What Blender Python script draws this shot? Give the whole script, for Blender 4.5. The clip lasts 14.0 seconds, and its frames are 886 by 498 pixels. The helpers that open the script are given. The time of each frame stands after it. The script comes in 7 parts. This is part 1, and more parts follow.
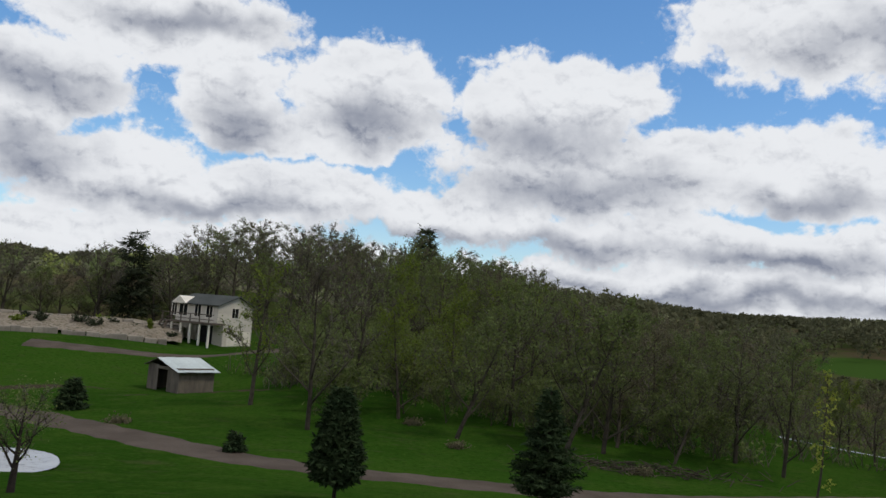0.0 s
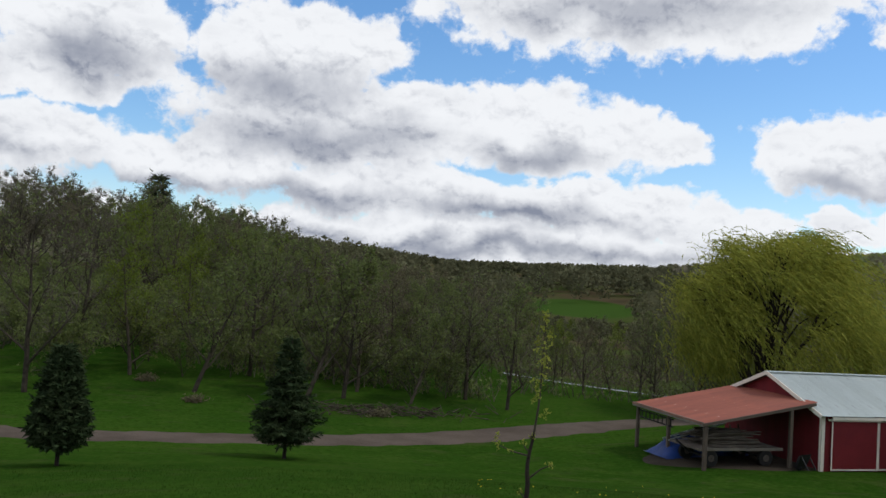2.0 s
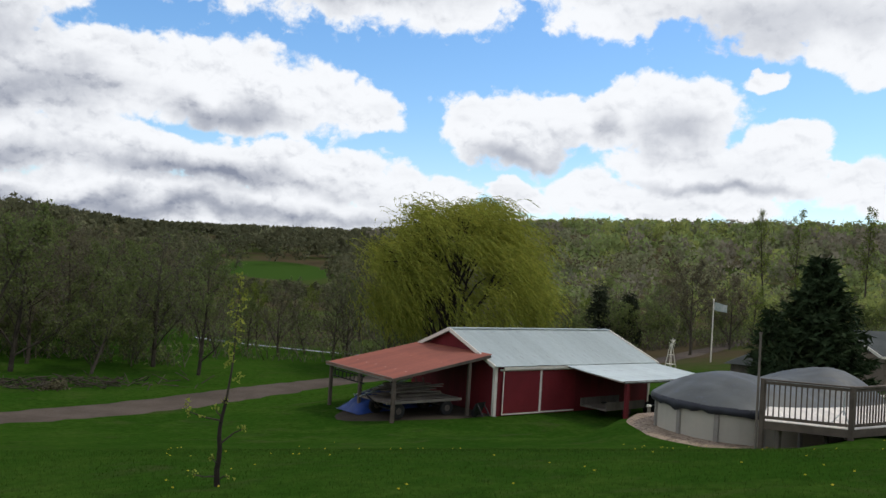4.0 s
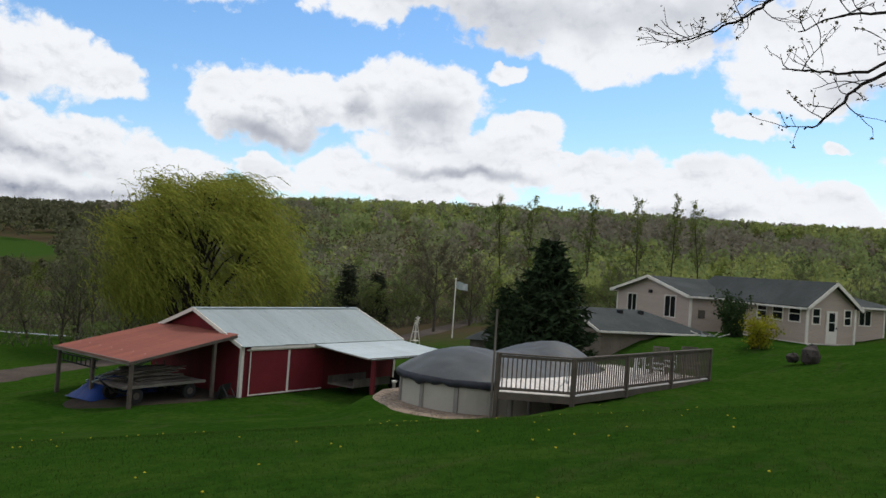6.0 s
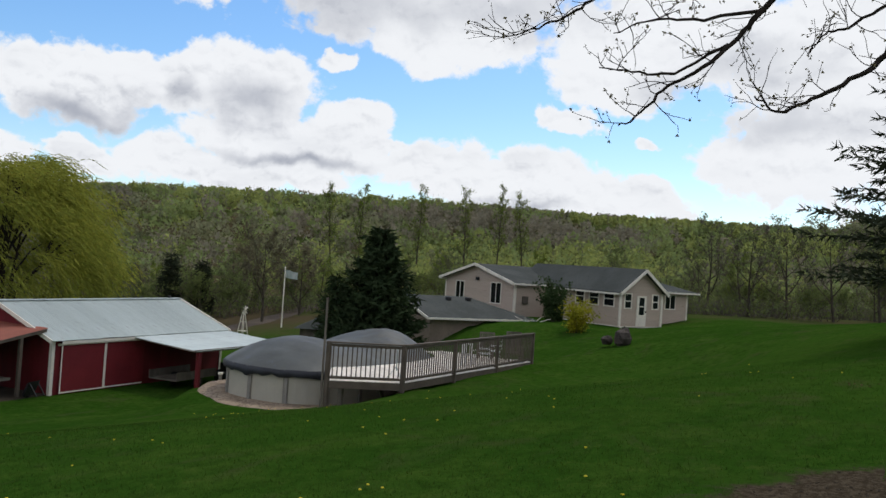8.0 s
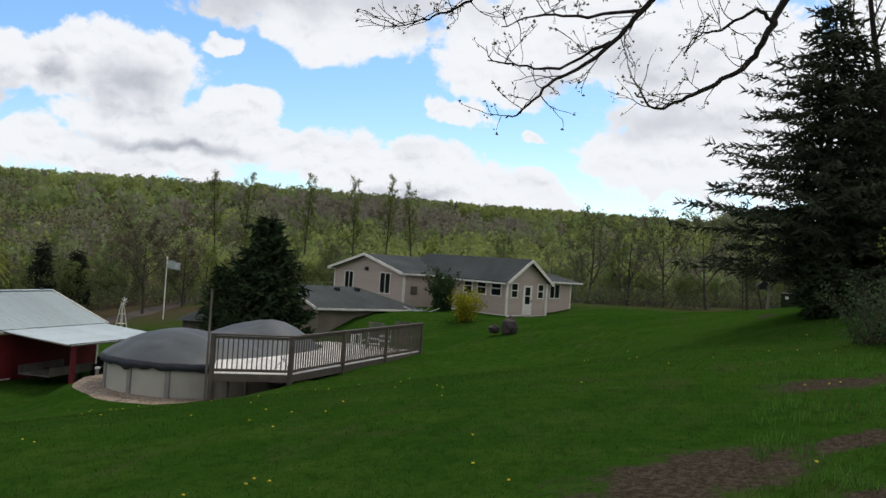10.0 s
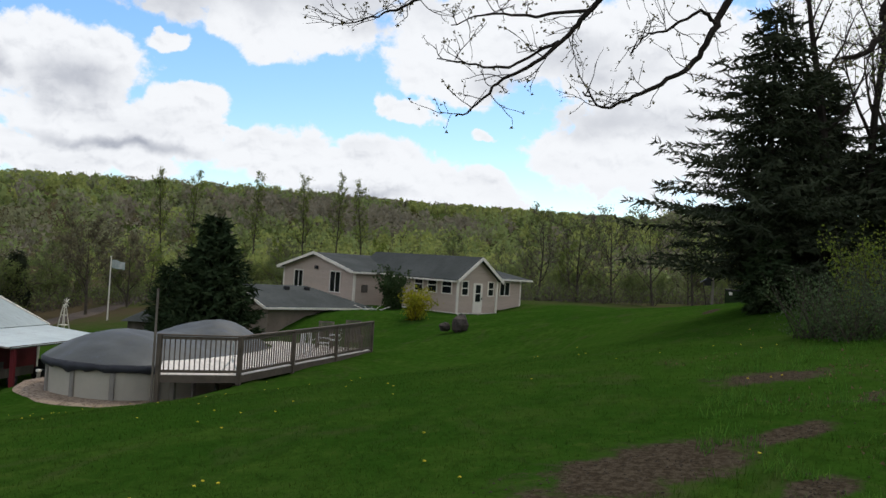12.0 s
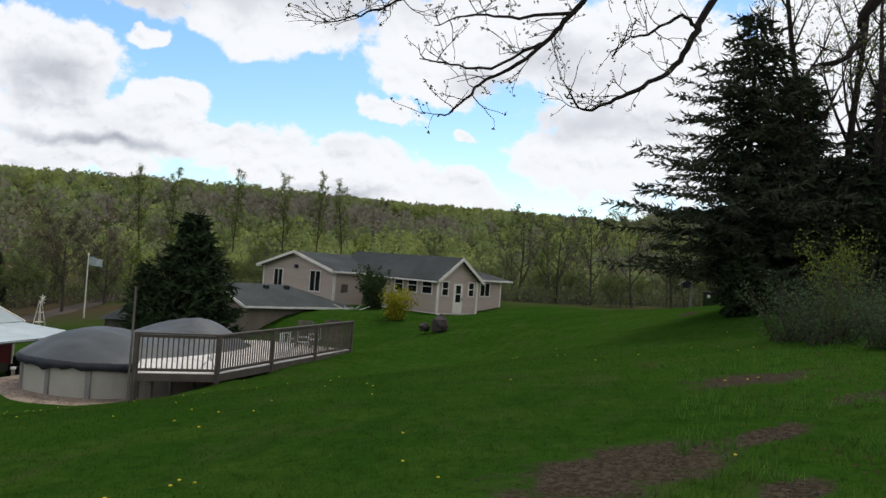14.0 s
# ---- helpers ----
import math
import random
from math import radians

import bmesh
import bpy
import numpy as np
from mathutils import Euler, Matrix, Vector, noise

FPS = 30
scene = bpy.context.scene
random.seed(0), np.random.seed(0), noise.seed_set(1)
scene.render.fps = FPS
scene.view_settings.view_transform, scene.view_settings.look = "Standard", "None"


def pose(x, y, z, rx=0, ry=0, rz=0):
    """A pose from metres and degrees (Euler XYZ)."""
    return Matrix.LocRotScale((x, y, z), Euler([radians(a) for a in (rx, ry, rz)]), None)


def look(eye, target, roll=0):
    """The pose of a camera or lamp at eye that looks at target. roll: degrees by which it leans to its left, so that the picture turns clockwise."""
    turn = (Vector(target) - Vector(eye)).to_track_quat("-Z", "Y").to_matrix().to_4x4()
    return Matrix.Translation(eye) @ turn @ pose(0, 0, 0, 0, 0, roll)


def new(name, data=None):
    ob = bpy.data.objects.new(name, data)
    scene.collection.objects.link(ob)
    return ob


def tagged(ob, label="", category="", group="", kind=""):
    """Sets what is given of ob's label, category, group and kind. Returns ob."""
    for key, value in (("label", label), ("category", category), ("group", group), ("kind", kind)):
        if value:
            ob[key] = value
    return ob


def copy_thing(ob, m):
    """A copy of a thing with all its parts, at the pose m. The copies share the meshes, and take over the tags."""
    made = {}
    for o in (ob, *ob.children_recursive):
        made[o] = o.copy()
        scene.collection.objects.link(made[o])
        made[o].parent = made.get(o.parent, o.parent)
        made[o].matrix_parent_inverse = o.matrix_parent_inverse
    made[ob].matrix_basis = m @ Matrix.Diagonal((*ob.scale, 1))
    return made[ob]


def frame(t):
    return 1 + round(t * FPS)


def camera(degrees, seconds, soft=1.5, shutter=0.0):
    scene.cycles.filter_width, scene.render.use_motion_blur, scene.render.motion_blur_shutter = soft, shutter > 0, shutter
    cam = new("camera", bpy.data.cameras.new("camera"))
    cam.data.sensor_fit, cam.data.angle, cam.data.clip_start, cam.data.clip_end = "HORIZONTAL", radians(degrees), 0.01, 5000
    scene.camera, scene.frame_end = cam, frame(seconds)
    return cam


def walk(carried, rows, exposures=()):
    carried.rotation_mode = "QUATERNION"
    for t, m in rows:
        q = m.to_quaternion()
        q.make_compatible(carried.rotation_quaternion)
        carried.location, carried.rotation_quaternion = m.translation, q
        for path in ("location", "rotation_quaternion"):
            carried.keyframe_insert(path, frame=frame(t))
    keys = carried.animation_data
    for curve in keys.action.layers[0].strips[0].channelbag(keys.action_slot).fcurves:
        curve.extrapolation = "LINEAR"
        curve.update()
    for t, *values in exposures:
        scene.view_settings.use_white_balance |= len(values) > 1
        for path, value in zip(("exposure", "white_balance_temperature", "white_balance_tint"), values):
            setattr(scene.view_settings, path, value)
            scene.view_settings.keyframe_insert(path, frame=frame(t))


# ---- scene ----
cam = camera(55.5, 14.0, soft=1.5)
EYE = (0.0, 0.0, 1.6)
PATH = [
    (0.0, pose(*EYE, 94.94, -4.65, -0.00)),
    (0.5, pose(*EYE, 94.43, -4.43, -4.14)),
    (1.0, pose(*EYE, 93.81, -4.16, -8.45)),
    (1.5, pose(*EYE, 93.32, -4.14, -12.95)),
    (2.0, pose(*EYE, 92.71, -3.57, -17.48)),
    (2.5, pose(*EYE, 92.18, -4.09, -22.42)),
    (3.0, pose(*EYE, 91.87, -4.48, -27.56)),
    (3.5, pose(*EYE, 91.58, -4.16, -32.82)),
    (4.0, pose(*EYE, 91.40, -3.49, -38.00)),
    (6.5, pose(*EYE, 91.06, -4.21, -58.16)),
    (7.0, pose(*EYE, 91.03, -4.13, -61.00)),
    (7.5, pose(*EYE, 91.12, -3.95, -63.72)),
    (8.0, pose(*EYE, 91.08, -3.87, -66.46)),
    (8.5, pose(*EYE, 91.00, -3.91, -68.85)),
    (11.0, pose(*EYE, 90.93, -3.70, -75.97)),
    (11.5, pose(*EYE, 90.95, -3.58, -76.63)),
    (12.0, pose(*EYE, 91.01, -3.59, -77.38)),
    (12.5, pose(*EYE, 90.99, -3.79, -78.10)),
    (13.0, pose(*EYE, 91.04, -3.69, -78.49)),
    (13.5, pose(*EYE, 91.11, -3.92, -78.61)),
    (14.0, pose(*EYE, 91.12, -4.14, -78.71)),
]
walk(cam, PATH, [(0.0, -0.12), (1.5, -0.05), (3.0, 0.1), (7.5, 0.0), (14.0, 0.08)])

# ---- sky, sun, exposure ----
SUN_AZ, SUN_EL = radians(104), radians(56)
world = bpy.data.worlds.new("sky")
scene.world = world
world.use_nodes = True


def link(tree, a, b):
    tree.links.new(a, b)


def vmath(tree, op, a, b=None):
    n = tree.nodes.new("ShaderNodeVectorMath")
    n.operation = op
    for k, v in ((0, a), (1, b)):
        if v is None:
            continue
        if isinstance(v, (tuple, list)):
            n.inputs[k].default_value = v
        else:
            link(tree, v, n.inputs[k])
    return n.outputs["Value"] if op in ("LENGTH", "DOT_PRODUCT") else n.outputs["Vector"]


def fmath(tree, op, a, b=None, clamp=False):
    n = tree.nodes.new("ShaderNodeMath")
    n.operation, n.use_clamp = op, clamp
    for k, v in ((0, a), (1, b)):
        if v is None:
            continue
        if isinstance(v, (int, float)):
            n.inputs[k].default_value = v
        else:
            link(tree, v, n.inputs[k])
    return n.outputs[0]


def noise_tex(tree, vec, scale, detail=6.0, rough=0.55, distort=0.0):
    n = tree.nodes.new("ShaderNodeTexNoise")
    n.inputs["Scale"].default_value, n.inputs["Detail"].default_value = scale, detail
    n.inputs["Roughness"].default_value, n.inputs["Distortion"].default_value = rough, distort
    if vec is not None:
        link(tree, vec, n.inputs["Vector"])
    return n.outputs["Fac"]


def remap(tree, v, a, b, c=0.0, d=1.0, smooth=True):
    n = tree.nodes.new("ShaderNodeMapRange")
    n.interpolation_type = "SMOOTHSTEP" if smooth else "LINEAR"
    for k, x in ((1, a), (2, b), (3, c), (4, d)):
        n.inputs[k].default_value = x
    link(tree, v, n.inputs[0])
    return n.outputs[0]


def mix_col(tree, f, a, b):
    n = tree.nodes.new("ShaderNodeMix")
    n.data_type = "RGBA"
    for k, v in ((0, f), (6, a), (7, b)):
        if isinstance(v, (int, float)):
            n.inputs[k].default_value = v
        elif isinstance(v, (tuple, list)):
            n.inputs[k].default_value = (*v[:3], 1)
        else:
            link(tree, v, n.inputs[k])
    return n.outputs[2]


# heaps of cloud, high ones and low ones: bearing and height of the middle, half width and half height, in degrees
HIGH_HEAPS = [
    (-26.6, 13.8, 5.8, 2.7), (-20.6, 17.9, 9.4, 2.9), (-15.9, 13.7, 3.9, 3.2), (-6.5, 14.9, 6.4, 3.7), (7.2, 15.2, 6.5, 3.5), (3.8, 14.6, 3.9, 2.8),
    (9.8, 10.2, 11.4, 3.2), (15.5, 11.4, 4.4, 2.5), (21.2, 11.6, 4.6, 3.0), (25.9, 11.0, 7.6, 2.6), (32.2, 11.0, 2.8, 1.8), (24.6, 20.2, 10.5, 4.6),
    (34.0, 18.2, 10.5, 2.7), (49.5, 17.4, 5.0, 1.6), (63.0, 18.0, 11.5, 3.0), (66.7, 14.9, 6.6, 2.4), (57.5, 13.9, 1.5, 0.8), (82.0, 15.3, 9.1, 3.5),
    (89.5, 15.2, 7.4, 3.9), (77.6, 12.9, 3.8, 2.0), (94.5, 11.0, 9.5, 6.6), (105.0, 13.0, 9.0, 8.0), (74.3, 10.2, 1.6, 1.0), (79.4, 9.1, 1.1, 0.5),
]
LOW_HEAPS = [
    (-28.4, 10.4, 4.2, 2.5), (-9.7, 11.9, 9.1, 1.5), (-22.3, 7.9, 7.6, 3.1), (-11.5, 7.6, 10.2, 2.4), (0.0, 7.1, 8.1, 2.1), (-18.4, 3.6, 15.0, 2.1),
    (13.8, 6.2, 12.3, 1.7), (26.2, 6.1, 9.9, 1.9), (35.3, 5.6, 5.6, 1.5), (22.0, 3.0, 22.0, 1.9), (40.3, 9.8, 3.1, 2.4), (44.2, 9.8, 4.6, 2.8),
    (48.7, 10.7, 2.8, 2.7), (52.7, 11.1, 4.8, 3.0), (60.0, 9.5, 2.8, 1.4), (57.2, 7.3, 8.0, 2.0), (62.0, 8.2, 3.0, 0.5), (43.1, 5.5, 2.2, 1.1),
    (47.8, 5.6, 3.4, 1.5), (54.5, 5.0, 5.5, 1.1), (66.2, 6.4, 4.0, 2.2), (71.2, 5.4, 6.0, 2.2), (78.0, 4.8, 5.5, 1.4), (88.0, 8.2, 4.5, 3.0),
]
# their grey undersides, in the same way
GREY_BASES = [
    (-27.5, 13.0, 6.0, 1.8), (-18.9, 18.0, 6.5, 1.3), (-14.6, 12.0, 3.6, 2.0), (-6.0, 13.3, 4.8, 2.3), (5.4, 12.9, 6.0, 2.1), (8.0, 9.5, 9.0, 1.9),
    (23.5, 9.7, 5.0, 1.4), (-26.9, 8.4, 4.2, 2.3), (-16.0, 6.4, 9.0, 1.0), (8.2, 5.5, 8.0, 1.2), (29.6, 18.6, 11.1, 2.0), (22.0, 5.3, 10.0, 1.0),
    (19.0, 2.9, 19.0, 0.9), (43.1, 8.0, 4.4, 1.1), (53.1, 9.7, 3.4, 1.6), (48.7, 9.8, 1.4, 1.4), (56.5, 6.3, 5.5, 0.6), (60.5, 16.6, 9.5, 2.0),
    (69.5, 16.8, 8.0, 1.7), (85.9, 14.0, 5.0, 2.0), (80.3, 12.3, 3.2, 1.0), (88.4, 10.6, 5.2, 1.4), (71.3, 4.3, 3.6, 0.5), (-2.0, 5.2, 9.0, 1.0),
]
wt = world.node_tree
wt.nodes.clear()


def heap_group(name, rows, soften):
    """A field that is 1 in the middle of each heap, 0 on its outline and less outside."""
    grp = bpy.data.node_groups.new(name, "ShaderNodeTree")
    grp.interface.new_socket("Aim", in_out="INPUT", socket_type="NodeSocketVector")
    grp.interface.new_socket("Field", in_out="OUTPUT", socket_type="NodeSocketFloat")
    g_in, g_out = grp.nodes.new("NodeGroupInput"), grp.nodes.new("NodeGroupOutput")
    total = None
    for c_az, c_el, c_w, c_h in rows:
        off = vmath(grp, "SUBTRACT", g_in.outputs[0], (c_az, c_el, 0))
        far = vmath(grp, "LENGTH", vmath(grp, "MULTIPLY", off, (1 / c_w, 1 / c_h, 0)))
        one = fmath(grp, "SUBTRACT", 1.0, far)
        if total is not None:
            one = fmath(grp, "SMOOTH_MAX", total, one)
            one.node.inputs[2].default_value = soften
        total = one
    link(grp, total, g_out.inputs[0])
    return grp


HEAPS = heap_group("cloud_heaps", HIGH_HEAPS + LOW_HEAPS, 0.12)
BASES = heap_group("cloud_bases", GREY_BASES, 0.3)
aim = wt.nodes.new("ShaderNodeTexCoord").outputs["Generated"]
parts_of_aim = wt.nodes.new("ShaderNodeSeparateXYZ")
link(wt, aim, parts_of_aim.inputs[0])
az_ = fmath(wt, "MULTIPLY", fmath(wt, "ARCTAN2", parts_of_aim.outputs[0], parts_of_aim.outputs[1]), 180 / math.pi)
el_ = fmath(wt, "MULTIPLY", fmath(wt, "ARCSINE", parts_of_aim.outputs[2]), 180 / math.pi)
comb = wt.nodes.new("ShaderNodeCombineXYZ")
link(wt, az_, comb.inputs[0])
link(wt, el_, comb.inputs[1])
polar = comb.outputs[0]


def field_of(grp, vec):
    n = wt.nodes.new("ShaderNodeGroup")
    n.node_tree = grp
    link(wt, vec, n.inputs[0])
    return n.outputs[0]


def bent_by(vec, scale, detail, amount, rough=0.55):
    """The aim shifted by noise, in degrees."""
    n = wt.nodes.new("ShaderNodeTexNoise")
    n.inputs["Scale"].default_value, n.inputs["Detail"].default_value, n.inputs["Roughness"].default_value = scale, detail, rough
    link(wt, vec, n.inputs["Vector"])
    shift = vmath(wt, "MULTIPLY", vmath(wt, "SUBTRACT", n.outputs["Color"], (0.5, 0.5, 0.5)), (amount * 1.4, amount, 0))
    return vmath(wt, "ADD", vec, shift)


def puffs(vec):
    """Round billows of several sizes."""
    cells = wt.nodes.new("ShaderNodeTexVoronoi")
    cells.feature, cells.normalize = "SMOOTH_F1", True
    cells.inputs["Smoothness"].default_value = 0.35
    cells.inputs["Scale"].default_value, cells.inputs["Detail"].default_value = 0.42, 3.0
    cells.inputs["Roughness"].default_value, cells.inputs["Lacunarity"].default_value = 0.52, 2.3
    link(wt, vmath(wt, "MULTIPLY", bent_by(vec, 0.7, 3.0, 1.4), (0.8, 1.2, 1)), cells.inputs["Vector"])
    return fmath(wt, "SUBTRACT", 0.40, cells.outputs["Distance"])


wide_bend = bent_by(polar, 0.20, 5.0, 5.2, 0.5)
lumps = puffs(polar)
lumps_sunward = puffs(vmath(wt, "ADD", polar, (0.12, 0.42, 0)))
ragged = fmath(wt, "SUBTRACT", noise_tex(wt, polar, 0.9, 8.0, 0.62), 0.5)
# broken cloud all over the rest of the sky
beside = remap(wt, fmath(wt, "ABSOLUTE", fmath(wt, "SUBTRACT", az_, 39.0)), 72.0, 84.0, -2.5, 0.25)
beyond = fmath(wt, "MAXIMUM", beside, remap(wt, el_, 19.5, 27.0, -2.5, 0.25))
elsewhere = fmath(wt, "ADD", beyond, fmath(wt, "MULTIPLY", fmath(wt, "SUBTRACT", noise_tex(wt, aim, 3.2, 5.0, 0.55), 0.5), 2.6))
heap = fmath(wt, "ADD", fmath(wt, "MAXIMUM", field_of(HEAPS, wide_bend), elsewhere), fmath(wt, "ADD", fmath(wt, "MULTIPLY", lumps, 1.25), fmath(wt, "MULTIPLY", ragged, 0.5)))
haze = remap(wt, el_, 1.0, 5.5, 0.75, 0.0)
heap = fmath(wt, "ADD", heap, fmath(wt, "MULTIPLY", haze, 0.5))
cover = remap(wt, heap, 0.0, 0.26)
grey = remap(wt, fmath(wt, "ADD", field_of(BASES, wide_bend), fmath(wt, "ADD", fmath(wt, "MULTIPLY", lumps, -0.6), fmath(wt, "MULTIPLY", ragged, 0.5))), -0.45, 0.95)
relief = remap(wt, fmath(wt, "SUBTRACT", lumps_sunward, lumps), -0.03, 0.22)
thick = remap(wt, heap, 0.12, 0.55)
veil = remap(wt, fmath(wt, "ADD", noise_tex(wt, vmath(wt, "MULTIPLY", polar, (0.10, 0.30, 1)), 1.0, 5.0, 0.55), fmath(wt, "MULTIPLY", haze, 0.2)), 0.48, 0.72, 0.0, 0.45)
shade = fmath(wt, "ADD", fmath(wt, "MULTIPLY", grey, 0.80), fmath(wt, "MULTIPLY", thick, fmath(wt, "ADD", fmath(wt, "MULTIPLY", relief, 0.36), fmath(wt, "MULTIPLY", veil, 0.5))), True)
toward = vmath(wt, "DOT_PRODUCT", aim, (math.sin(SUN_AZ) * math.cos(SUN_EL), math.cos(SUN_AZ) * math.cos(SUN_EL), math.sin(SUN_EL)))
shade = fmath(wt, "MULTIPLY", shade, remap(wt, toward, 0.25, 0.75, 1.0, 0.42))
overhead = remap(wt, el_, 24.0, 48.0, 0.0, 0.5)
shade = fmath(wt, "MAXIMUM", shade, overhead)
body = mix_col(wt, shade, (0.94, 0.962, 1.0), (0.26, 0.29, 0.375))
sky = wt.nodes.new("ShaderNodeTexSky")
sky.sky_type, sky.sun_disc = "NISHITA", False
sky.sun_elevation, sky.sun_rotation = SUN_EL, SUN_AZ
sky.air_density, sky.dust_density, sky.ozone_density = 1.0, 0.6, 3.0
blue = wt.nodes.new("ShaderNodeBackground")
deep = wt.nodes.new("ShaderNodeHueSaturation")
deep.inputs["Saturation"].default_value = 1.22
link(wt, sky.outputs[0], deep.inputs["Color"])
link(wt, deep.outputs[0], blue.inputs[0])
blue.inputs[1].default_value = 0.16
white = wt.nodes.new("ShaderNodeBackground")
link(wt, body, white.inputs[0])
white.inputs[1].default_value = 0.94
both_skies = wt.nodes.new("ShaderNodeMixShader")
link(wt, cover, both_skies.inputs[0])
link(wt, blue.outputs[0], both_skies.inputs[1])
link(wt, white.outputs[0], both_skies.inputs[2])
w_out = wt.nodes.new("ShaderNodeOutputWorld")
link(wt, both_skies.outputs[0], w_out.inputs[0])

sun_data = bpy.data.lights.new("sun", "SUN")
sun_data.energy, sun_data.angle, sun_data.color = 1.35, radians(10), (1.0, 0.94, 0.83)
sun = new("sun", sun_data)
sun.matrix_world = look(
    (60 * math.sin(SUN_AZ) * math.cos(SUN_EL), 60 * math.cos(SUN_AZ) * math.cos(SUN_EL), 60 * math.sin(SUN_EL)), (0, 0, 0))


# ---- materials ----
def surface(name, col_a, col_b, scale=2.0, rough=0.85, metal=0.0, bump=0.0, fine=0.0, fine_col=None, spread=0.0, thin=0.0,
            stretch=(1, 1, 1), fleck=(0.55, 0.7)):
    """A surface of two colours in broad patches, a finer grain, relief, and colour that varies from piece to piece."""
    mat = bpy.data.materials.new(name)
    mat.use_nodes = True
    t = mat.node_tree
    bsdf = t.nodes["Principled BSDF"]
    pos = t.nodes.new("ShaderNodeTexCoord").outputs["Object"]
    if stretch != (1, 1, 1):
        pos = vmath(t, "MULTIPLY", pos, stretch)
    f = noise_tex(t, pos, scale, 5.0, 0.6)
    col = mix_col(t, remap(t, f, 0.3, 0.7), col_a, col_b)
    if fine:
        g = noise_tex(t, pos, fine, 4.0, 0.7)
        col = mix_col(t, remap(t, g, *fleck), col, fine_col or tuple(c * 0.6 for c in col_a))
    if spread:
        info = t.nodes.new("ShaderNodeObjectInfo").outputs["Random"]
        isl = t.nodes.new("ShaderNodeNewGeometry").outputs["Random Per Island"]
        hsv = t.nodes.new("ShaderNodeHueSaturation")
        link(t, remap(t, fmath(t, "FRACT", fmath(t, "ADD", info, isl)), 0, 1, 1 - spread, 1 + spread, False), hsv.inputs["Value"])
        link(t, remap(t, isl, 0, 1, 0.5 - spread * 0.05, 0.5 + spread * 0.05, False), hsv.inputs["Hue"])
        link(t, col, hsv.inputs["Color"])
        col = hsv.outputs[0]
    link(t, col, bsdf.inputs["Base Color"])
    bsdf.inputs["Roughness"].default_value, bsdf.inputs["Metallic"].default_value = rough, metal
    bsdf.inputs["Specular IOR Level"].default_value = 0.05 if thin or rough >= 0.85 else 0.3
    if bump:
        b = t.nodes.new("ShaderNodeBump")
        b.inputs["Strength"].default_value, b.inputs["Distance"].default_value = 0.6, bump
        link(t, noise_tex(t, pos, fine or scale * 6, 5.0, 0.7), b.inputs["Height"])
        link(t, b.outputs[0], bsdf.inputs["Normal"])
    if thin:
        tr = t.nodes.new("ShaderNodeBsdfTranslucent")
        link(t, col, tr.inputs[0])
        m = t.nodes.new("ShaderNodeMixShader")
        m.inputs[0].default_value = thin
        link(t, bsdf.outputs[0], m.inputs[1])
        link(t, tr.outputs[0], m.inputs[2])
        link(t, m.outputs[0], t.nodes["Material Output"].inputs[0])
    return mat


# bare or worn spots of the lawn: place, half length and half width, turn
BARE = [(7.6, -0.15, 2.1, 0.85, -41), (13.2, -2.05, 1.4, 0.8, -58), (9.0, -1.65, 1.1, 0.32, -40), (11.4, -3.45, 1.2, 0.45, -50),
        (7.0, -1.5, 0.7, 0.3, -30), (34.4, -3.1, 2.0, 0.4, -12), (-17.5, 62.0, 7.0, 1.5, 5), (-33, 66.0, 9.0, 1.6, 8)]


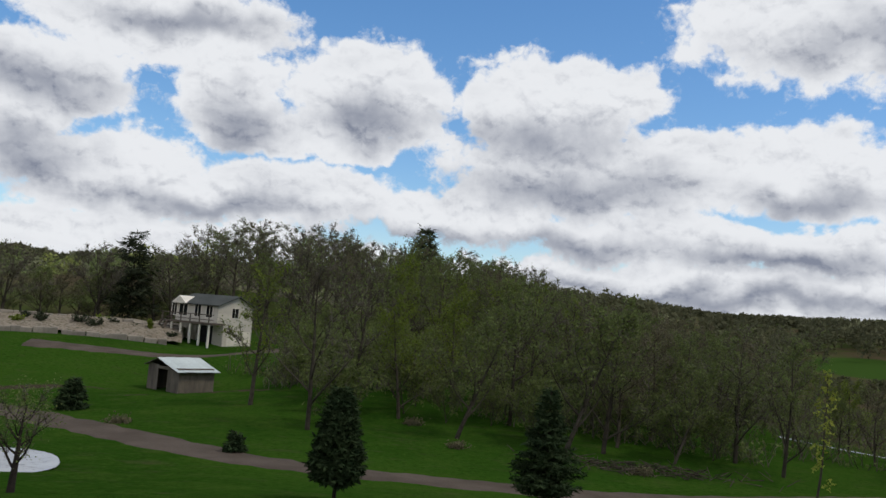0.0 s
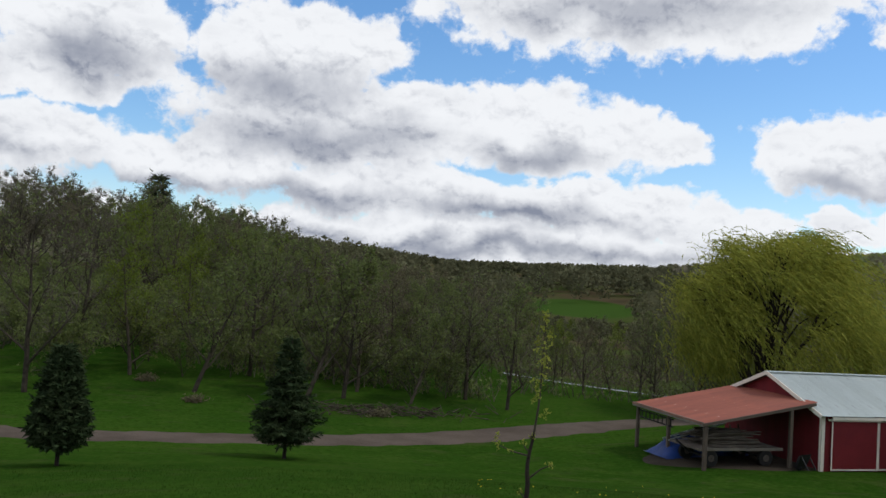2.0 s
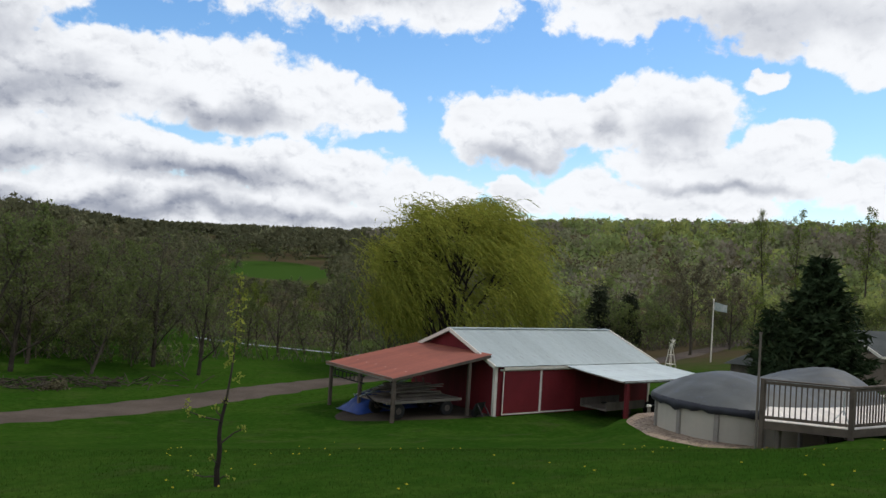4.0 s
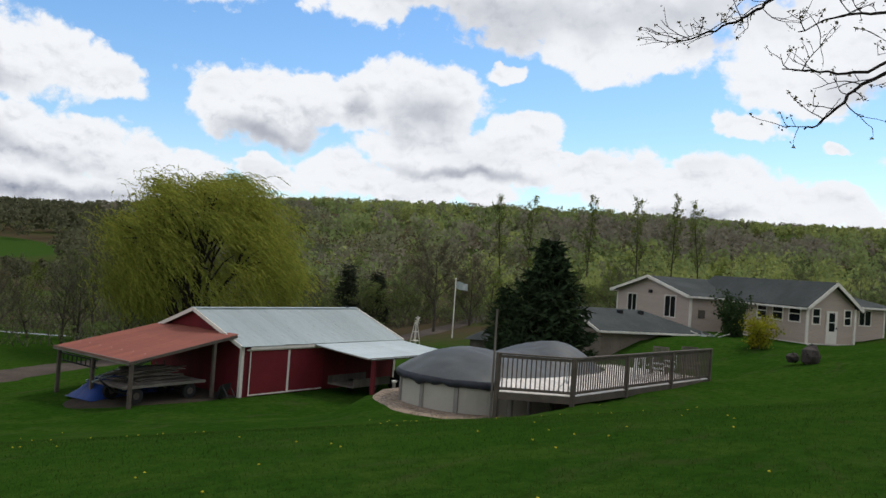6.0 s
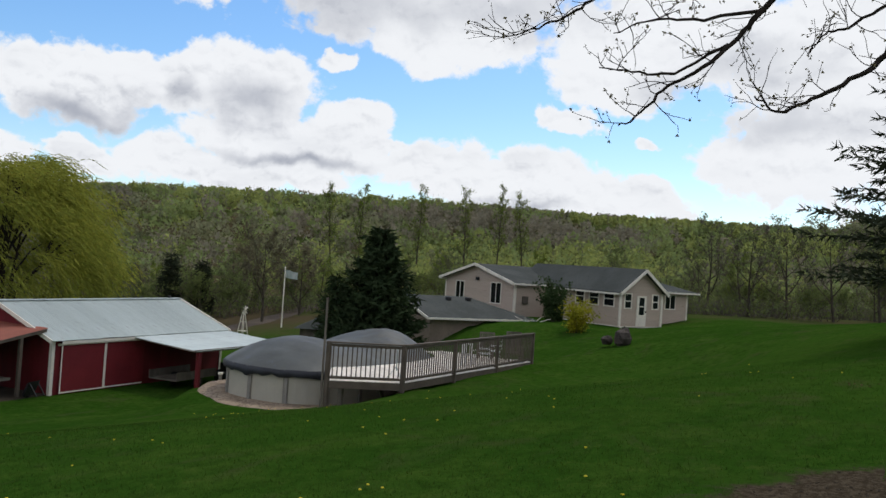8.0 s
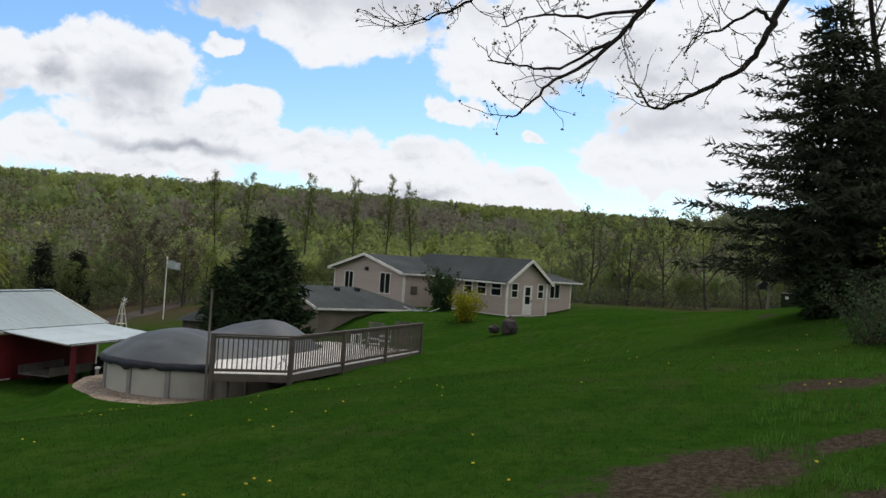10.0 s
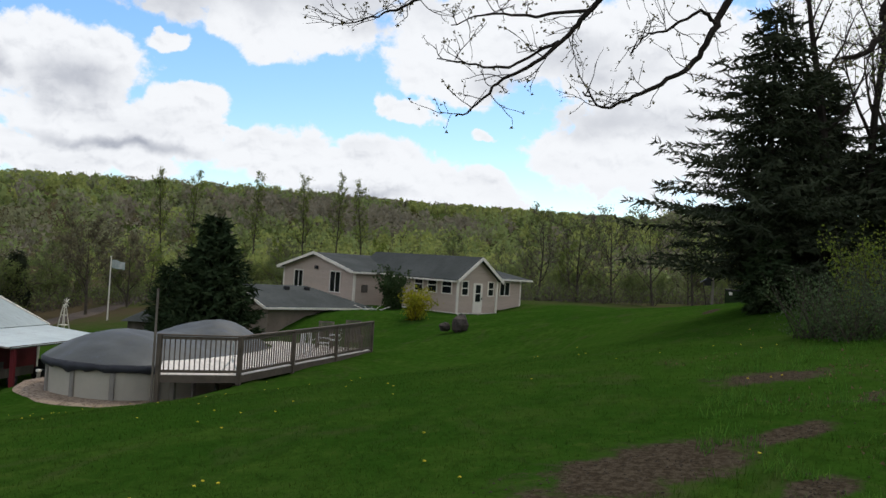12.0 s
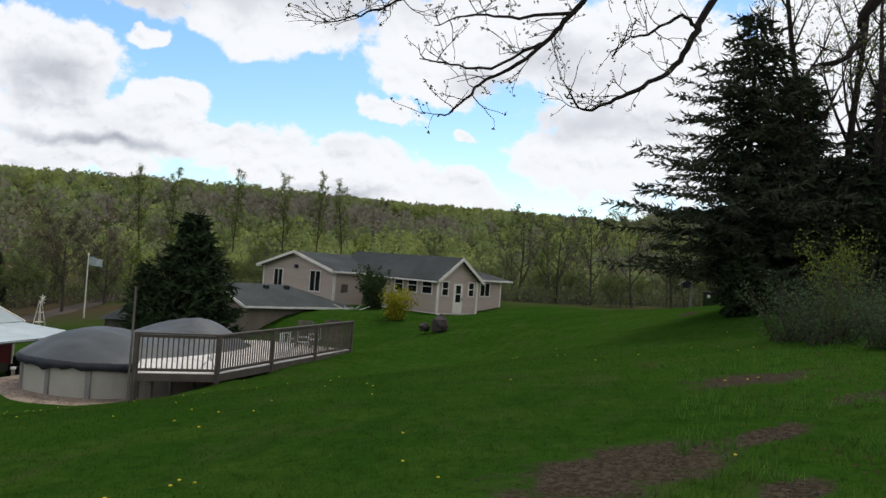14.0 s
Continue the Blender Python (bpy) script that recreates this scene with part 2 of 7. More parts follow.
def lawn_material():
    mat = bpy.data.materials.new("grass_and_ground")
    mat.use_nodes = True
    t = mat.node_tree
    bsdf = t.nodes["Principled BSDF"]
    pos = t.nodes.new("ShaderNodeTexCoord").outputs["Object"]
    wide, mid, fine = noise_tex(t, pos, 0.05, 4), noise_tex(t, pos, 0.5, 5, 0.65), noise_tex(t, pos, 14.0, 4, 0.75)
    col = mix_col(t, remap(t, wide, 0.35, 0.65), (0.021, 0.060, 0.007), (0.034, 0.081, 0.010))
    col = mix_col(t, remap(t, mid, 0.42, 0.72, 0, 0.75), col, (0.044, 0.086, 0.013))
    col = mix_col(t, remap(t, fine, 0.45, 0.75, 0, 0.6), col, (0.013, 0.036, 0.003))
    tuft = noise_tex(t, vmath(t, "MULTIPLY", pos, (1, 1, 0)), 3.2, 6, 0.75, 0.4)
    col = mix_col(t, remap(t, tuft, 0.48, 0.66, 0, 0.55), col, (0.012, 0.030, 0.004))
    col = mix_col(t, remap(t, tuft, 0.46, 0.32, 0, 0.5), col, (0.060, 0.092, 0.018))
    tan_ = noise_tex(t, vmath(t, "MULTIPLY", pos, (0.7, 1.4, 1)), 0.55, 5, 0.7, 0.8)
    col = mix_col(t, remap(t, tan_, 0.52, 0.74, 0, 0.5), col, (0.062, 0.060, 0.028))
    # woods' floor away from the mown lawn
    sep = t.nodes.new("ShaderNodeSeparateXYZ")
    link(t, pos, sep.inputs[0])
    reach = vmath(t, "LENGTH", vmath(t, "MULTIPLY", pos, (1, 1, 0)))
    lean_east = remap(t, sep.outputs[0], -40, 50, -30, 30, False)
    woods = remap(t, fmath(t, "ADD", fmath(t, "ADD", reach, lean_east), fmath(t, "MULTIPLY", mid, 30)), 104, 130)
    # an open field far down the valley
    fm = t.nodes.new("ShaderNodeMapping")
    fm.vector_type = "TEXTURE"
    fm.inputs[1].default_value, fm.inputs[2].default_value, fm.inputs[3].default_value = (118, 233, 0), (0, 0, radians(63.2)), (24, 17, 1)
    link(t, pos, fm.inputs[0])
    open_field = remap(t, vmath(t, "LENGTH", vmath(t, "MULTIPLY", fm.outputs[0], (1, 1, 0))), 1.1, 0.9)
    col = mix_col(t, woods, col, mix_col(t, remap(t, wide, 0.4, 0.6), (0.055, 0.075, 0.022), (0.075, 0.060, 0.035)))
    col = mix_col(t, open_field, col, (0.040, 0.080, 0.016))
    edge = fmath(t, "MULTIPLY", fmath(t, "SUBTRACT", noise_tex(t, pos, 1.6, 6, 0.7), 0.5), 1.9)
    bare = None
    for x, y, a, b, turn in BARE:
        m = t.nodes.new("ShaderNodeMapping")
        m.vector_type = "TEXTURE"
        m.inputs[1].default_value, m.inputs[2].default_value = (x, y, 0), (0, 0, radians(turn))
        m.inputs[3].default_value = (a, b, 1)
        link(t, pos, m.inputs[0])
        one = fmath(t, "SUBTRACT", 1.0, vmath(t, "LENGTH", vmath(t, "MULTIPLY", m.outputs[0], (1, 1, 0))))
        bare = one if bare is None else fmath(t, "MAXIMUM", bare, one)
    spot = remap(t, fmath(t, "ADD", bare, edge), 0.1, 0.5)
    soil = mix_col(t, remap(t, fine, 0.4, 0.62), (0.040, 0.031, 0.021), (0.082, 0.066, 0.046))
    col = mix_col(t, spot, col, soil)
    link(t, col, bsdf.inputs["Base Color"])
    bsdf.inputs["Roughness"].default_value, bsdf.inputs["Specular IOR Level"].default_value = 1.0, 0.0
    b = t.nodes.new("ShaderNodeBump")
    b.inputs["Strength"].default_value, b.inputs["Distance"].default_value = 0.7, 0.06
    link(t, fine, b.inputs["Height"])
    link(t, b.outputs[0], bsdf.inputs["Normal"])
    return mat


M_LAWN = lawn_material()
M_DIRT = surface("trodden_brown_dirt", (0.040, 0.033, 0.025), (0.062, 0.051, 0.038), 0.7, 0.95, bump=0.03, fine=9.0)
M_GRAVEL = surface("grey_gravel", (0.078, 0.062, 0.050), (0.115, 0.093, 0.076), 0.5, 0.95, bump=0.03, fine=16.0)
M_DRYBED = surface("dry_stony_soil", (0.20, 0.165, 0.125), (0.28, 0.24, 0.19), 0.8, 0.95, bump=0.05, fine=3.0, fine_col=(0.09, 0.085, 0.055), fleck=(0.5, 0.62))
M_PEBBLE = surface("tan_pea_gravel", (0.27, 0.205, 0.15), (0.36, 0.285, 0.215), 1.2, 0.95, bump=0.04, fine=9.0, fine_col=(0.12, 0.09, 0.065), fleck=(0.48, 0.62))
M_RED = surface("red_painted_siding", (0.170, 0.014, 0.020), (0.125, 0.012, 0.016), 0.7, 0.7, bump=0.01, fine=9.0, stretch=(3, 3, 0.4))
M_REDDOOR = surface("red_painted_door", (0.185, 0.016, 0.022), (0.150, 0.013, 0.018), 0.8, 0.65, bump=0.006, fine=10.0)
M_WHITE = surface("white_painted_trim", (0.82, 0.76, 0.66), (0.72, 0.67, 0.58), 1.5, 0.6, fine=9.0, fine_col=(0.5, 0.5, 0.48))
M_TIN = surface("dull_galvanised_sheet", (0.41, 0.465, 0.46), (0.33, 0.378, 0.375), 0.5, 0.55, 0.25, bump=0.004, fine=5.0, fine_col=(0.30, 0.32, 0.33), stretch=(2, 0.4, 1), spread=0.06)
M_TINWHITE = surface("white_coated_sheet", (0.60, 0.665, 0.65), (0.51, 0.57, 0.56), 0.7, 0.5, 0.1, bump=0.004, fine=6.0, fine_col=(0.42, 0.44, 0.45), spread=0.05)
M_RUST = surface("rust_red_sheet", (0.30, 0.095, 0.065), (0.22, 0.075, 0.055), 0.8, 0.75, 0.1, bump=0.006, fine=2.2, fine_col=(0.46, 0.30, 0.24), spread=0.08, fleck=(0.62, 0.72))
M_OLDWOOD = surface("weathered_grey_wood", (0.17, 0.145, 0.120), (0.105, 0.090, 0.078), 2.0, 0.9, bump=0.01, fine=14.0, stretch=(1, 1, 0.3), spread=0.2)
M_DECKWOOD = surface("stained_grey_brown_wood", (0.125, 0.098, 0.076), (0.088, 0.069, 0.054), 2.5, 0.8, bump=0.006, fine=16.0, spread=0.12)
M_DECKTOP = surface("sun_bleached_deck_boards", (0.80, 0.74, 0.66), (0.70, 0.64, 0.57), 1.5, 0.8, bump=0.006, fine=8.0, spread=0.08)
M_DARK = surface("dark_painted_metal", (0.018, 0.018, 0.020), (0.030, 0.030, 0.032), 3.0, 0.5, 0.3, fine=15.0)
M_RUBBER = surface("black_rubber", (0.014, 0.014, 0.014), (0.022, 0.021, 0.020), 5.0, 0.8, bump=0.004, fine=30.0)
M_TARP = surface("blue_plastic_tarpaulin", (0.018, 0.050, 0.21), (0.014, 0.036, 0.14), 1.6, 0.45, bump=0.03, fine=3.0, fine_col=(0.02, 0.04, 0.14))
M_COVER = surface("grey_vinyl_pool_cover", (0.098, 0.104, 0.102), (0.068, 0.073, 0.072), 0.6, 0.55, bump=0.02, fine=2.4, fine_col=(0.085, 0.092, 0.11))
M_COVEREDGE = surface("black_underside_of_cover", (0.020, 0.021, 0.028), (0.032, 0.034, 0.042), 1.5, 0.5, bump=0.02, fine=4.0)
M_POOL = surface("grey_resin_pool_wall", (0.46, 0.43, 0.36), (0.40, 0.375, 0.315), 1.0, 0.6, bump=0.002, fine=12.0, fine_col=(0.41, 0.385, 0.325), spread=0.03)
M_POOLPOST = surface("beige_resin_upright", (0.27, 0.25, 0.225), (0.22, 0.205, 0.185), 2.0, 0.6, fine=12.0)
M_SIDING = surface("beige_vinyl_siding", (0.500, 0.400, 0.330), (0.450, 0.360, 0.296), 0.4, 0.7, bump=0.004, fine=6.0, stretch=(0.3, 0.3, 6))
# garage wall, darker and browner than the beige siding
M_TAUPE = surface("darker_taupe_wall", (0.27, 0.215, 0.17), (0.215, 0.17, 0.135), 0.8, 0.85, bump=0.006, fine=6.0)
M_CREAM = surface("cream_siding", (0.62, 0.575, 0.50), (0.54, 0.50, 0.43), 0.4, 0.7, bump=0.004, fine=6.0, stretch=(0.3, 0.3, 6))
M_SHINGLE = surface("dark_grey_asphalt_shingle", (0.060, 0.066, 0.063), (0.085, 0.092, 0.088), 0.5, 0.95, bump=0.015, fine=7.0, fine_col=(0.042, 0.044, 0.05))
M_GLASS = surface("dark_window_glass", (0.010, 0.011, 0.013), (0.016, 0.017, 0.019), 1.0, 0.08)
M_BARK = surface("grey_brown_bark", (0.085, 0.072, 0.056), (0.048, 0.040, 0.032), 3.0, 0.95, bump=0.03, fine=12.0, spread=0.25)
M_DARKBARK = surface("dark_wet_bark", (0.026, 0.021, 0.018), (0.042, 0.034, 0.029), 5.0, 0.95, bump=0.02, fine=18.0)
M_TWIG = surface("grey_brown_twigs", (0.130, 0.116, 0.088), (0.104, 0.094, 0.072), 0.5, 0.95, spread=0.3)
M_SPRING = surface("young_spring_leaves", (0.165, 0.210, 0.034), (0.120, 0.160, 0.030), 0.3, 0.8, spread=0.25, thin=0.42)
M_OLIVE = surface("olive_budding_leaves", (0.160, 0.195, 0.066), (0.124, 0.155, 0.054), 0.3, 0.85, spread=0.25, thin=0.4)
M_RUSSET = surface("russet_budding_leaves", (0.175, 0.155, 0.092), (0.140, 0.128, 0.078), 0.3, 0.85, spread=0.2, thin=0.4)
M_LIME = surface("lime_spring_leaves", (0.300, 0.325, 0.060), (0.235, 0.262, 0.052), 0.3, 0.8, spread=0.25, thin=0.42)
M_WILLOW = surface("yellow_green_willow_leaves", (0.300, 0.310, 0.055), (0.225, 0.245, 0.044), 0.4, 0.75, spread=0.3, thin=0.42)
M_SPRUCE = surface("blue_green_spruce_needles", (0.040, 0.060, 0.026), (0.026, 0.042, 0.019), 0.8, 0.85, spread=0.35)
M_FIR = surface("dark_fir_needles", (0.034, 0.042, 0.024), (0.046, 0.056, 0.032), 0.8, 0.85, spread=0.35)
M_BUSH = surface("dark_green_shrub_leaves", (0.050, 0.078, 0.030), (0.034, 0.056, 0.022), 0.8, 0.85, spread=0.3, thin=0.2)
# the far hill's shade is put into this darker leaf colour
M_SHADEHILL = surface("shade_toned_treetops", (0.125, 0.125, 0.068), (0.095, 0.098, 0.054), 0.02, 0.9, spread=0.25, thin=0.3)
# paler, duller leaf colours: sunlight and distance haze of the far hill put in
M_FARLIME = surface("haze_paled_lime", (0.31, 0.345, 0.105), (0.25, 0.285, 0.09), 0.02, 0.9, spread=0.2, thin=0.35)
M_FARSPRING = surface("haze_paled_green", (0.24, 0.29, 0.105), (0.19, 0.235, 0.09), 0.02, 0.9, spread=0.2, thin=0.35)
M_FAROLIVE = surface("haze_paled_olive", (0.235, 0.24, 0.135), (0.19, 0.20, 0.115), 0.02, 0.9, spread=0.2, thin=0.35)
M_FARRUSSET = surface("haze_paled_russet", (0.245, 0.22, 0.16), (0.20, 0.185, 0.135), 0.02, 0.9, spread=0.18, thin=0.35)
M_YELLOW = surface("yellow_forsythia_flowers", (0.34, 0.30, 0.020), (0.20, 0.22, 0.022), 1.0, 0.8, spread=0.3, thin=0.25)
M_SILVER = surface("silvery_shrub_leaves", (0.085, 0.120, 0.056), (0.060, 0.090, 0.040), 1.0, 0.8, spread=0.35, thin=0.4)
M_ROCK = surface("tan_limestone", (0.30, 0.265, 0.22), (0.22, 0.195, 0.165), 1.0, 0.9, bump=0.03, fine=6.0, spread=0.25)
M_WATER = surface("pale_pond_water", (0.30, 0.32, 0.34), (0.36, 0.38, 0.40), 0.6, 0.12, bump=0.01, fine=3.0)
M_BLADE = surface("grass_blades", (0.034, 0.078, 0.010), (0.052, 0.100, 0.015), 0.5, 0.8, spread=0.3, thin=0.5)
M_LONGGRASS = surface("long_grass_blades", (0.085, 0.185, 0.028), (0.060, 0.140, 0.022), 0.5, 0.8, spread=0.3, thin=0.5)
M_LITTER = surface("fallen_leaves", (0.17, 0.115, 0.065), (0.115, 0.080, 0.048), 2.0, 0.95, spread=0.35, thin=0.3)
M_DANDELION = surface("yellow_dandelion", (0.62, 0.50, 0.03), (0.55, 0.42, 0.02), 5.0, 0.8)
M_PLASTIC = surface("white_garden_plastic", (0.75, 0.75, 0.75), (0.68, 0.68, 0.68), 2.0, 0.5)
M_FLAG = surface("faded_pale_cloth", (0.50, 0.52, 0.50), (0.30, 0.36, 0.34), 2.0, 0.9)
M_STONE = surface("dark_brown_fieldstone", (0.060, 0.050, 0.045), (0.105, 0.090, 0.080), 2.5, 0.9, bump=0.03, fine=7.0)


# ---- shapes ----
class Geo:
    """Gathers the corners and faces of one mesh."""

    def __init__(self):
        self.v, self.f = [], []

    def add(self, verts, faces):
        n = len(self.v)
        self.v += [tuple(p) for p in verts]
        self.f += [tuple(n + i for i in q) for q in faces]
        return self

    def box(self, x0, y0, z0, x1, y1, z1, c=0.0):
        """A box, its upright and level edges cut by c."""
        if not c:
            p = [(x, y, z) for z in (z0, z1) for x, y in ((x0, y0), (x1, y0), (x1, y1), (x0, y1))]
            return self.add(p, [(3, 2, 1, 0), (4, 5, 6, 7), (0, 1, 5, 4), (1, 2, 6, 5), (2, 3, 7, 6), (3, 0, 4, 7)])
        ring = [(x0 + c, y0), (x1 - c, y0), (x1, y0 + c), (x1, y1 - c), (x1 - c, y1), (x0 + c, y1), (x0, y1 - c), (x0, y0 + c)]
        inner = [(x0 + c, y0 + c)] * 1 + [(x1 - c, y0 + c)] * 2 + [(x1 - c, y1 - c)] * 2 + [(x0 + c, y1 - c)] * 2 + [(x0 + c, y0 + c)]
        p = [(x, y, z0) for x, y in ring] + [(x, y, z1 - c) for x, y in ring] + [((x + u) / 2, (y + w) / 2, z1) for (x, y), (u, w) in zip(ring, inner)]
        f = [tuple(range(7, -1, -1)), tuple(range(16, 24))]
        for k in (0, 8):
            f += [(k + i, k + (i + 1) % 8, k + 8 + (i + 1) % 8, k + 8 + i) for i in range(8)]
        return self.add(p, f)

    def prism(self, poly, z0, z1):
        n = len(poly)
        p = [(x, y, z0) for x, y in poly] + [(x, y, z1) for x, y in poly]
        return self.add(p, [tuple(range(n - 1, -1, -1)), tuple(range(n, 2 * n))] + [(i, (i + 1) % n, n + (i + 1) % n, n + i) for i in range(n)])

    def slab(self, pts, thick):
        """A flat plate below the face given by its corners."""
        p = [Vector(q) for q in pts]
        nrm = (p[1] - p[0]).cross(p[2] - p[0]).normalized() * thick
        n = len(p)
        return self.add(p + [q - nrm for q in p], [tuple(range(n)), tuple(range(2 * n - 1, n - 1, -1))] + [(n + i, n + (i + 1) % n, (i + 1) % n, i) for i in range(n)])

    def beam(self, a, b, w, h):
        a, b = Vector(a), Vector(b)
        d = (b - a).normalized()
        s = d.cross(Vector((0, 0, 1)))
        s = (s.normalized() if s.length > 1e-4 else Vector((1, 0, 0)))
        u = s.cross(d)
        p = [q + s * i * w / 2 + u * j * h / 2 for q in (a, b) for i, j in ((-1, -1), (1, -1), (1, 1), (-1, 1))]
        return self.add(p, [(0, 1, 2, 3), (7, 6, 5, 4), (0, 4, 5, 1), (1, 5, 6, 2), (2, 6, 7, 3), (3, 7, 4, 0)])

    def tube(self, pts, radii, sides=6, cap=True):
        pts = [Vector(p) for p in pts]
        rows = []
        for i, p in enumerate(pts):
            d = (pts[min(i + 1, len(pts) - 1)] - pts[max(i - 1, 0)])
            d = d.normalized() if d.length > 1e-6 else Vector((0, 0, 1))
            s = d.cross(Vector((0.31, 0.95, 0.05))).normalized()
            u = d.cross(s)
            rows += [p + (s * math.cos(2 * math.pi * k / sides) + u * math.sin(2 * math.pi * k / sides)) * radii[i] for k in range(sides)]
        f = [(i * sides + k, i * sides + (k + 1) % sides, (i + 1) * sides + (k + 1) % sides, (i + 1) * sides + k)
             for i in range(len(pts) - 1) for k in range(sides)]
        if cap:
            f += [tuple(range(sides - 1, -1, -1)), tuple(range((len(pts) - 1) * sides, len(pts) * sides))]
        return self.add(rows, f)

    def ball(self, c, r, squash=(1, 1, 1), rough=0.0, rng=random, n=8, m=5):
        p, f = [], []
        for i in range(m + 1):
            th = math.pi * i / m
            for k in range(n):
                ph = 2 * math.pi * k / n
                q = r * (1 + rng.uniform(-rough, rough))
                p.append((c[0] + q * squash[0] * math.sin(th) * math.cos(ph), c[1] + q * squash[1] * math.sin(th) * math.sin(ph), c[2] + q * squash[2] * math.cos(th)))
        f = [(i * n + k, (i + 1) * n + k, (i + 1) * n + (k + 1) % n, i * n + (k + 1) % n) for i in range(m) for k in range(n)]
        return self.add(p, f)

    def mesh(self, name, material, smooth=False):
        me = bpy.data.meshes.new(name)
        me.from_pydata(self.v, [], self.f)
        me.materials.append(material)
        if smooth:
            me.polygons.foreach_set("use_smooth", [True] * len(me.polygons))
        me.update()
        return me


def part(name, geo, material, parent=None, label="", smooth=False):
    """Links one mesh as a part of a thing or of a part, or as a thing of its own."""
    ob = new(name, geo if isinstance(geo, bpy.types.Mesh) else geo.mesh(name, material, smooth))
    if parent is not None:
        ob.parent = parent
    return tagged(ob, label)


def thing(name, m, label, category, group="", kind=""):
    ob = new(name)
    ob.empty_display_size = 0.3
    ob.matrix_basis = m
    return tagged(ob, label, category, group, kind)


# ---- the lie of the land ----
LAWN = [(0, 0, -1.14), (0, 20, 2.39), (15, 8, 1.42), (14, 26, -2.80), (30, -5, -1.33), (28, 12, -1.71), (30, 30, 1.40),
        (44, 4, 1.04), (46, 22, -1.99), (58, 14, 0.94), (-15, 10, -2.57), (-12, 30, -1.46), (8, 40, -0.66), (60, -8, -2.50)]
SLOPES = [(-40, 40, -5.89), (-30, 80, -6.00), (0, 70, 9.36), (35, 60, -6.75), (70, 40, 3.75), (85, 0, -1.08), (40, -30, 8.90),
          (0, -30, 0.11), (-40, 0, 9.35)]
# the small rise at the wood's edge
BANK = [(31, -9, 0.8), (33, 1.5, -0.3)]
HILLS = [(-60, 150, 9.86), (0, 140, 2.86), (60, 130, -3.35), (130, 60, 0.68), (130, -40, 4.40)]
# level ground cut for buildings: middle, reach, height
PADS = [(31.5, 32.0, 8.0, -5.18, 5.0), (33.0, 8.5, 2.5, -2.45, 6.0), (29.3, 17.4, 4.9, -3.87, 2.2), (31.0, 10.0, 2.2, -2.62, 3.6), (26.3, 10.9, 1.3, -2.72, 2.2), (58.5, 17.0, 7.0, -1.72, 5.0),
        (-26.0, 101.0, 7.0, -3.6, 9.0), (-40.0, 94.0, 13.0, -4.2, 12.0), (-21.6, 71.5, 4.0, -5.9, 8.0), (-52.0, 110.0, 17.0, -2.3, 22.0)]


def step(t):
    t = min(max(t, 0.0), 1.0)
    return t * t * (3 - 2 * t)


def gz(x, y):
    """The ground's height."""
    z = -6.0
    for rows, s in ((BANK, 7), (LAWN, 14), (SLOPES, 34), (HILLS, 55)):
        for a, b, h in rows:
            z += h * math.exp(-((x - a) ** 2 + (y - b) ** 2) / (2 * s * s))
    r = math.hypot(x, y)
    wide = 0.62 + 0.38 * step((math.degrees(math.atan2(x, y)) - 32) / 14)
    z += 37 * wide * step((r - 165) / 360) + 14 * step((r - 560) / 900)
    if r > 200:
        z += 5 * step((r - 200) / 200) * noise.noise((x * 0.004, y * 0.004, 0.3))
    for a, b, reach, h, fade in PADS:
        w = 1 - step((math.hypot(x - a, y - b) - reach) / fade)
        z += (h - z) * w
    return z


def ground_sheet():
    g = Geo()
    rings = [0.0] + [1.2 * 1.062 ** i for i in range(0, 131)]
    seg = 300
    g.v.append((0, 0, gz(0, 0)))
    for r in rings[1:]:
        for k in range(seg):
            a = 2 * math.pi * k / seg
            x, y = r * math.sin(a), r * math.cos(a)
            g.v.append((x, y, gz(x, y)))
    g.f += [(0, 1 + (k + 1) % seg, 1 + k) for k in range(seg)]
    for i in range(len(rings) - 2):
        o, n = 1 + i * seg, 1 + (i + 1) * seg
        g.f += [(o + k, o + (k + 1) % seg, n + (k + 1) % seg, n + k) for k in range(seg)]
    return tagged(part("ground", g, M_LAWN, smooth=True), "mown green lawn falling away to a wooded valley", "ground", kind="structure")


ground_sheet()


def strip(name, line, width, material, label, category, lift=0.05, wobble=0.25):
    """A ribbon of road laid on the ground along a smooth line."""
    g, rng = Geo(), random.Random(5)
    pts = [Vector((x, y)) for x, y in line]
    fine = []
    for i in range(len(pts) - 1):
        p0, p1, p2, p3 = pts[max(i - 1, 0)], pts[i], pts[i + 1], pts[min(i + 2, len(pts) - 1)]
        for k in range(12):
            t = k / 12
            fine.append(0.5 * ((2 * p1) + (p2 - p0) * t + (2 * p0 - 5 * p1 + 4 * p2 - p3) * t * t + (3 * p1 - p0 - 3 * p2 + p3) * t ** 3))
    n = 7
    for i, p in enumerate(fine):
        d = (fine[min(i + 1, len(fine) - 1)] - fine[max(i - 1, 0)]).normalized()
        s = Vector((-d.y, d.x))
        e0, e1 = rng.uniform(-wobble, wobble), rng.uniform(-wobble, wobble)
        for k in range(n):
            f = k / (n - 1)
            q = p + s * ((-width / 2 + e0) * (1 - f) + (width / 2 + e1) * f)
            g.v.append((q.x, q.y, gz(q.x, q.y) + (lift if 0 < k < n - 1 else -0.08)))
    g.f += [(i * n + k, i * n + k + 1, (i + 1) * n + k + 1, (i + 1) * n + k) for i in range(len(fine) - 1) for k in range(n - 1)]
    return tagged(part(name, g, material, smooth=True), label, category, kind="structure")


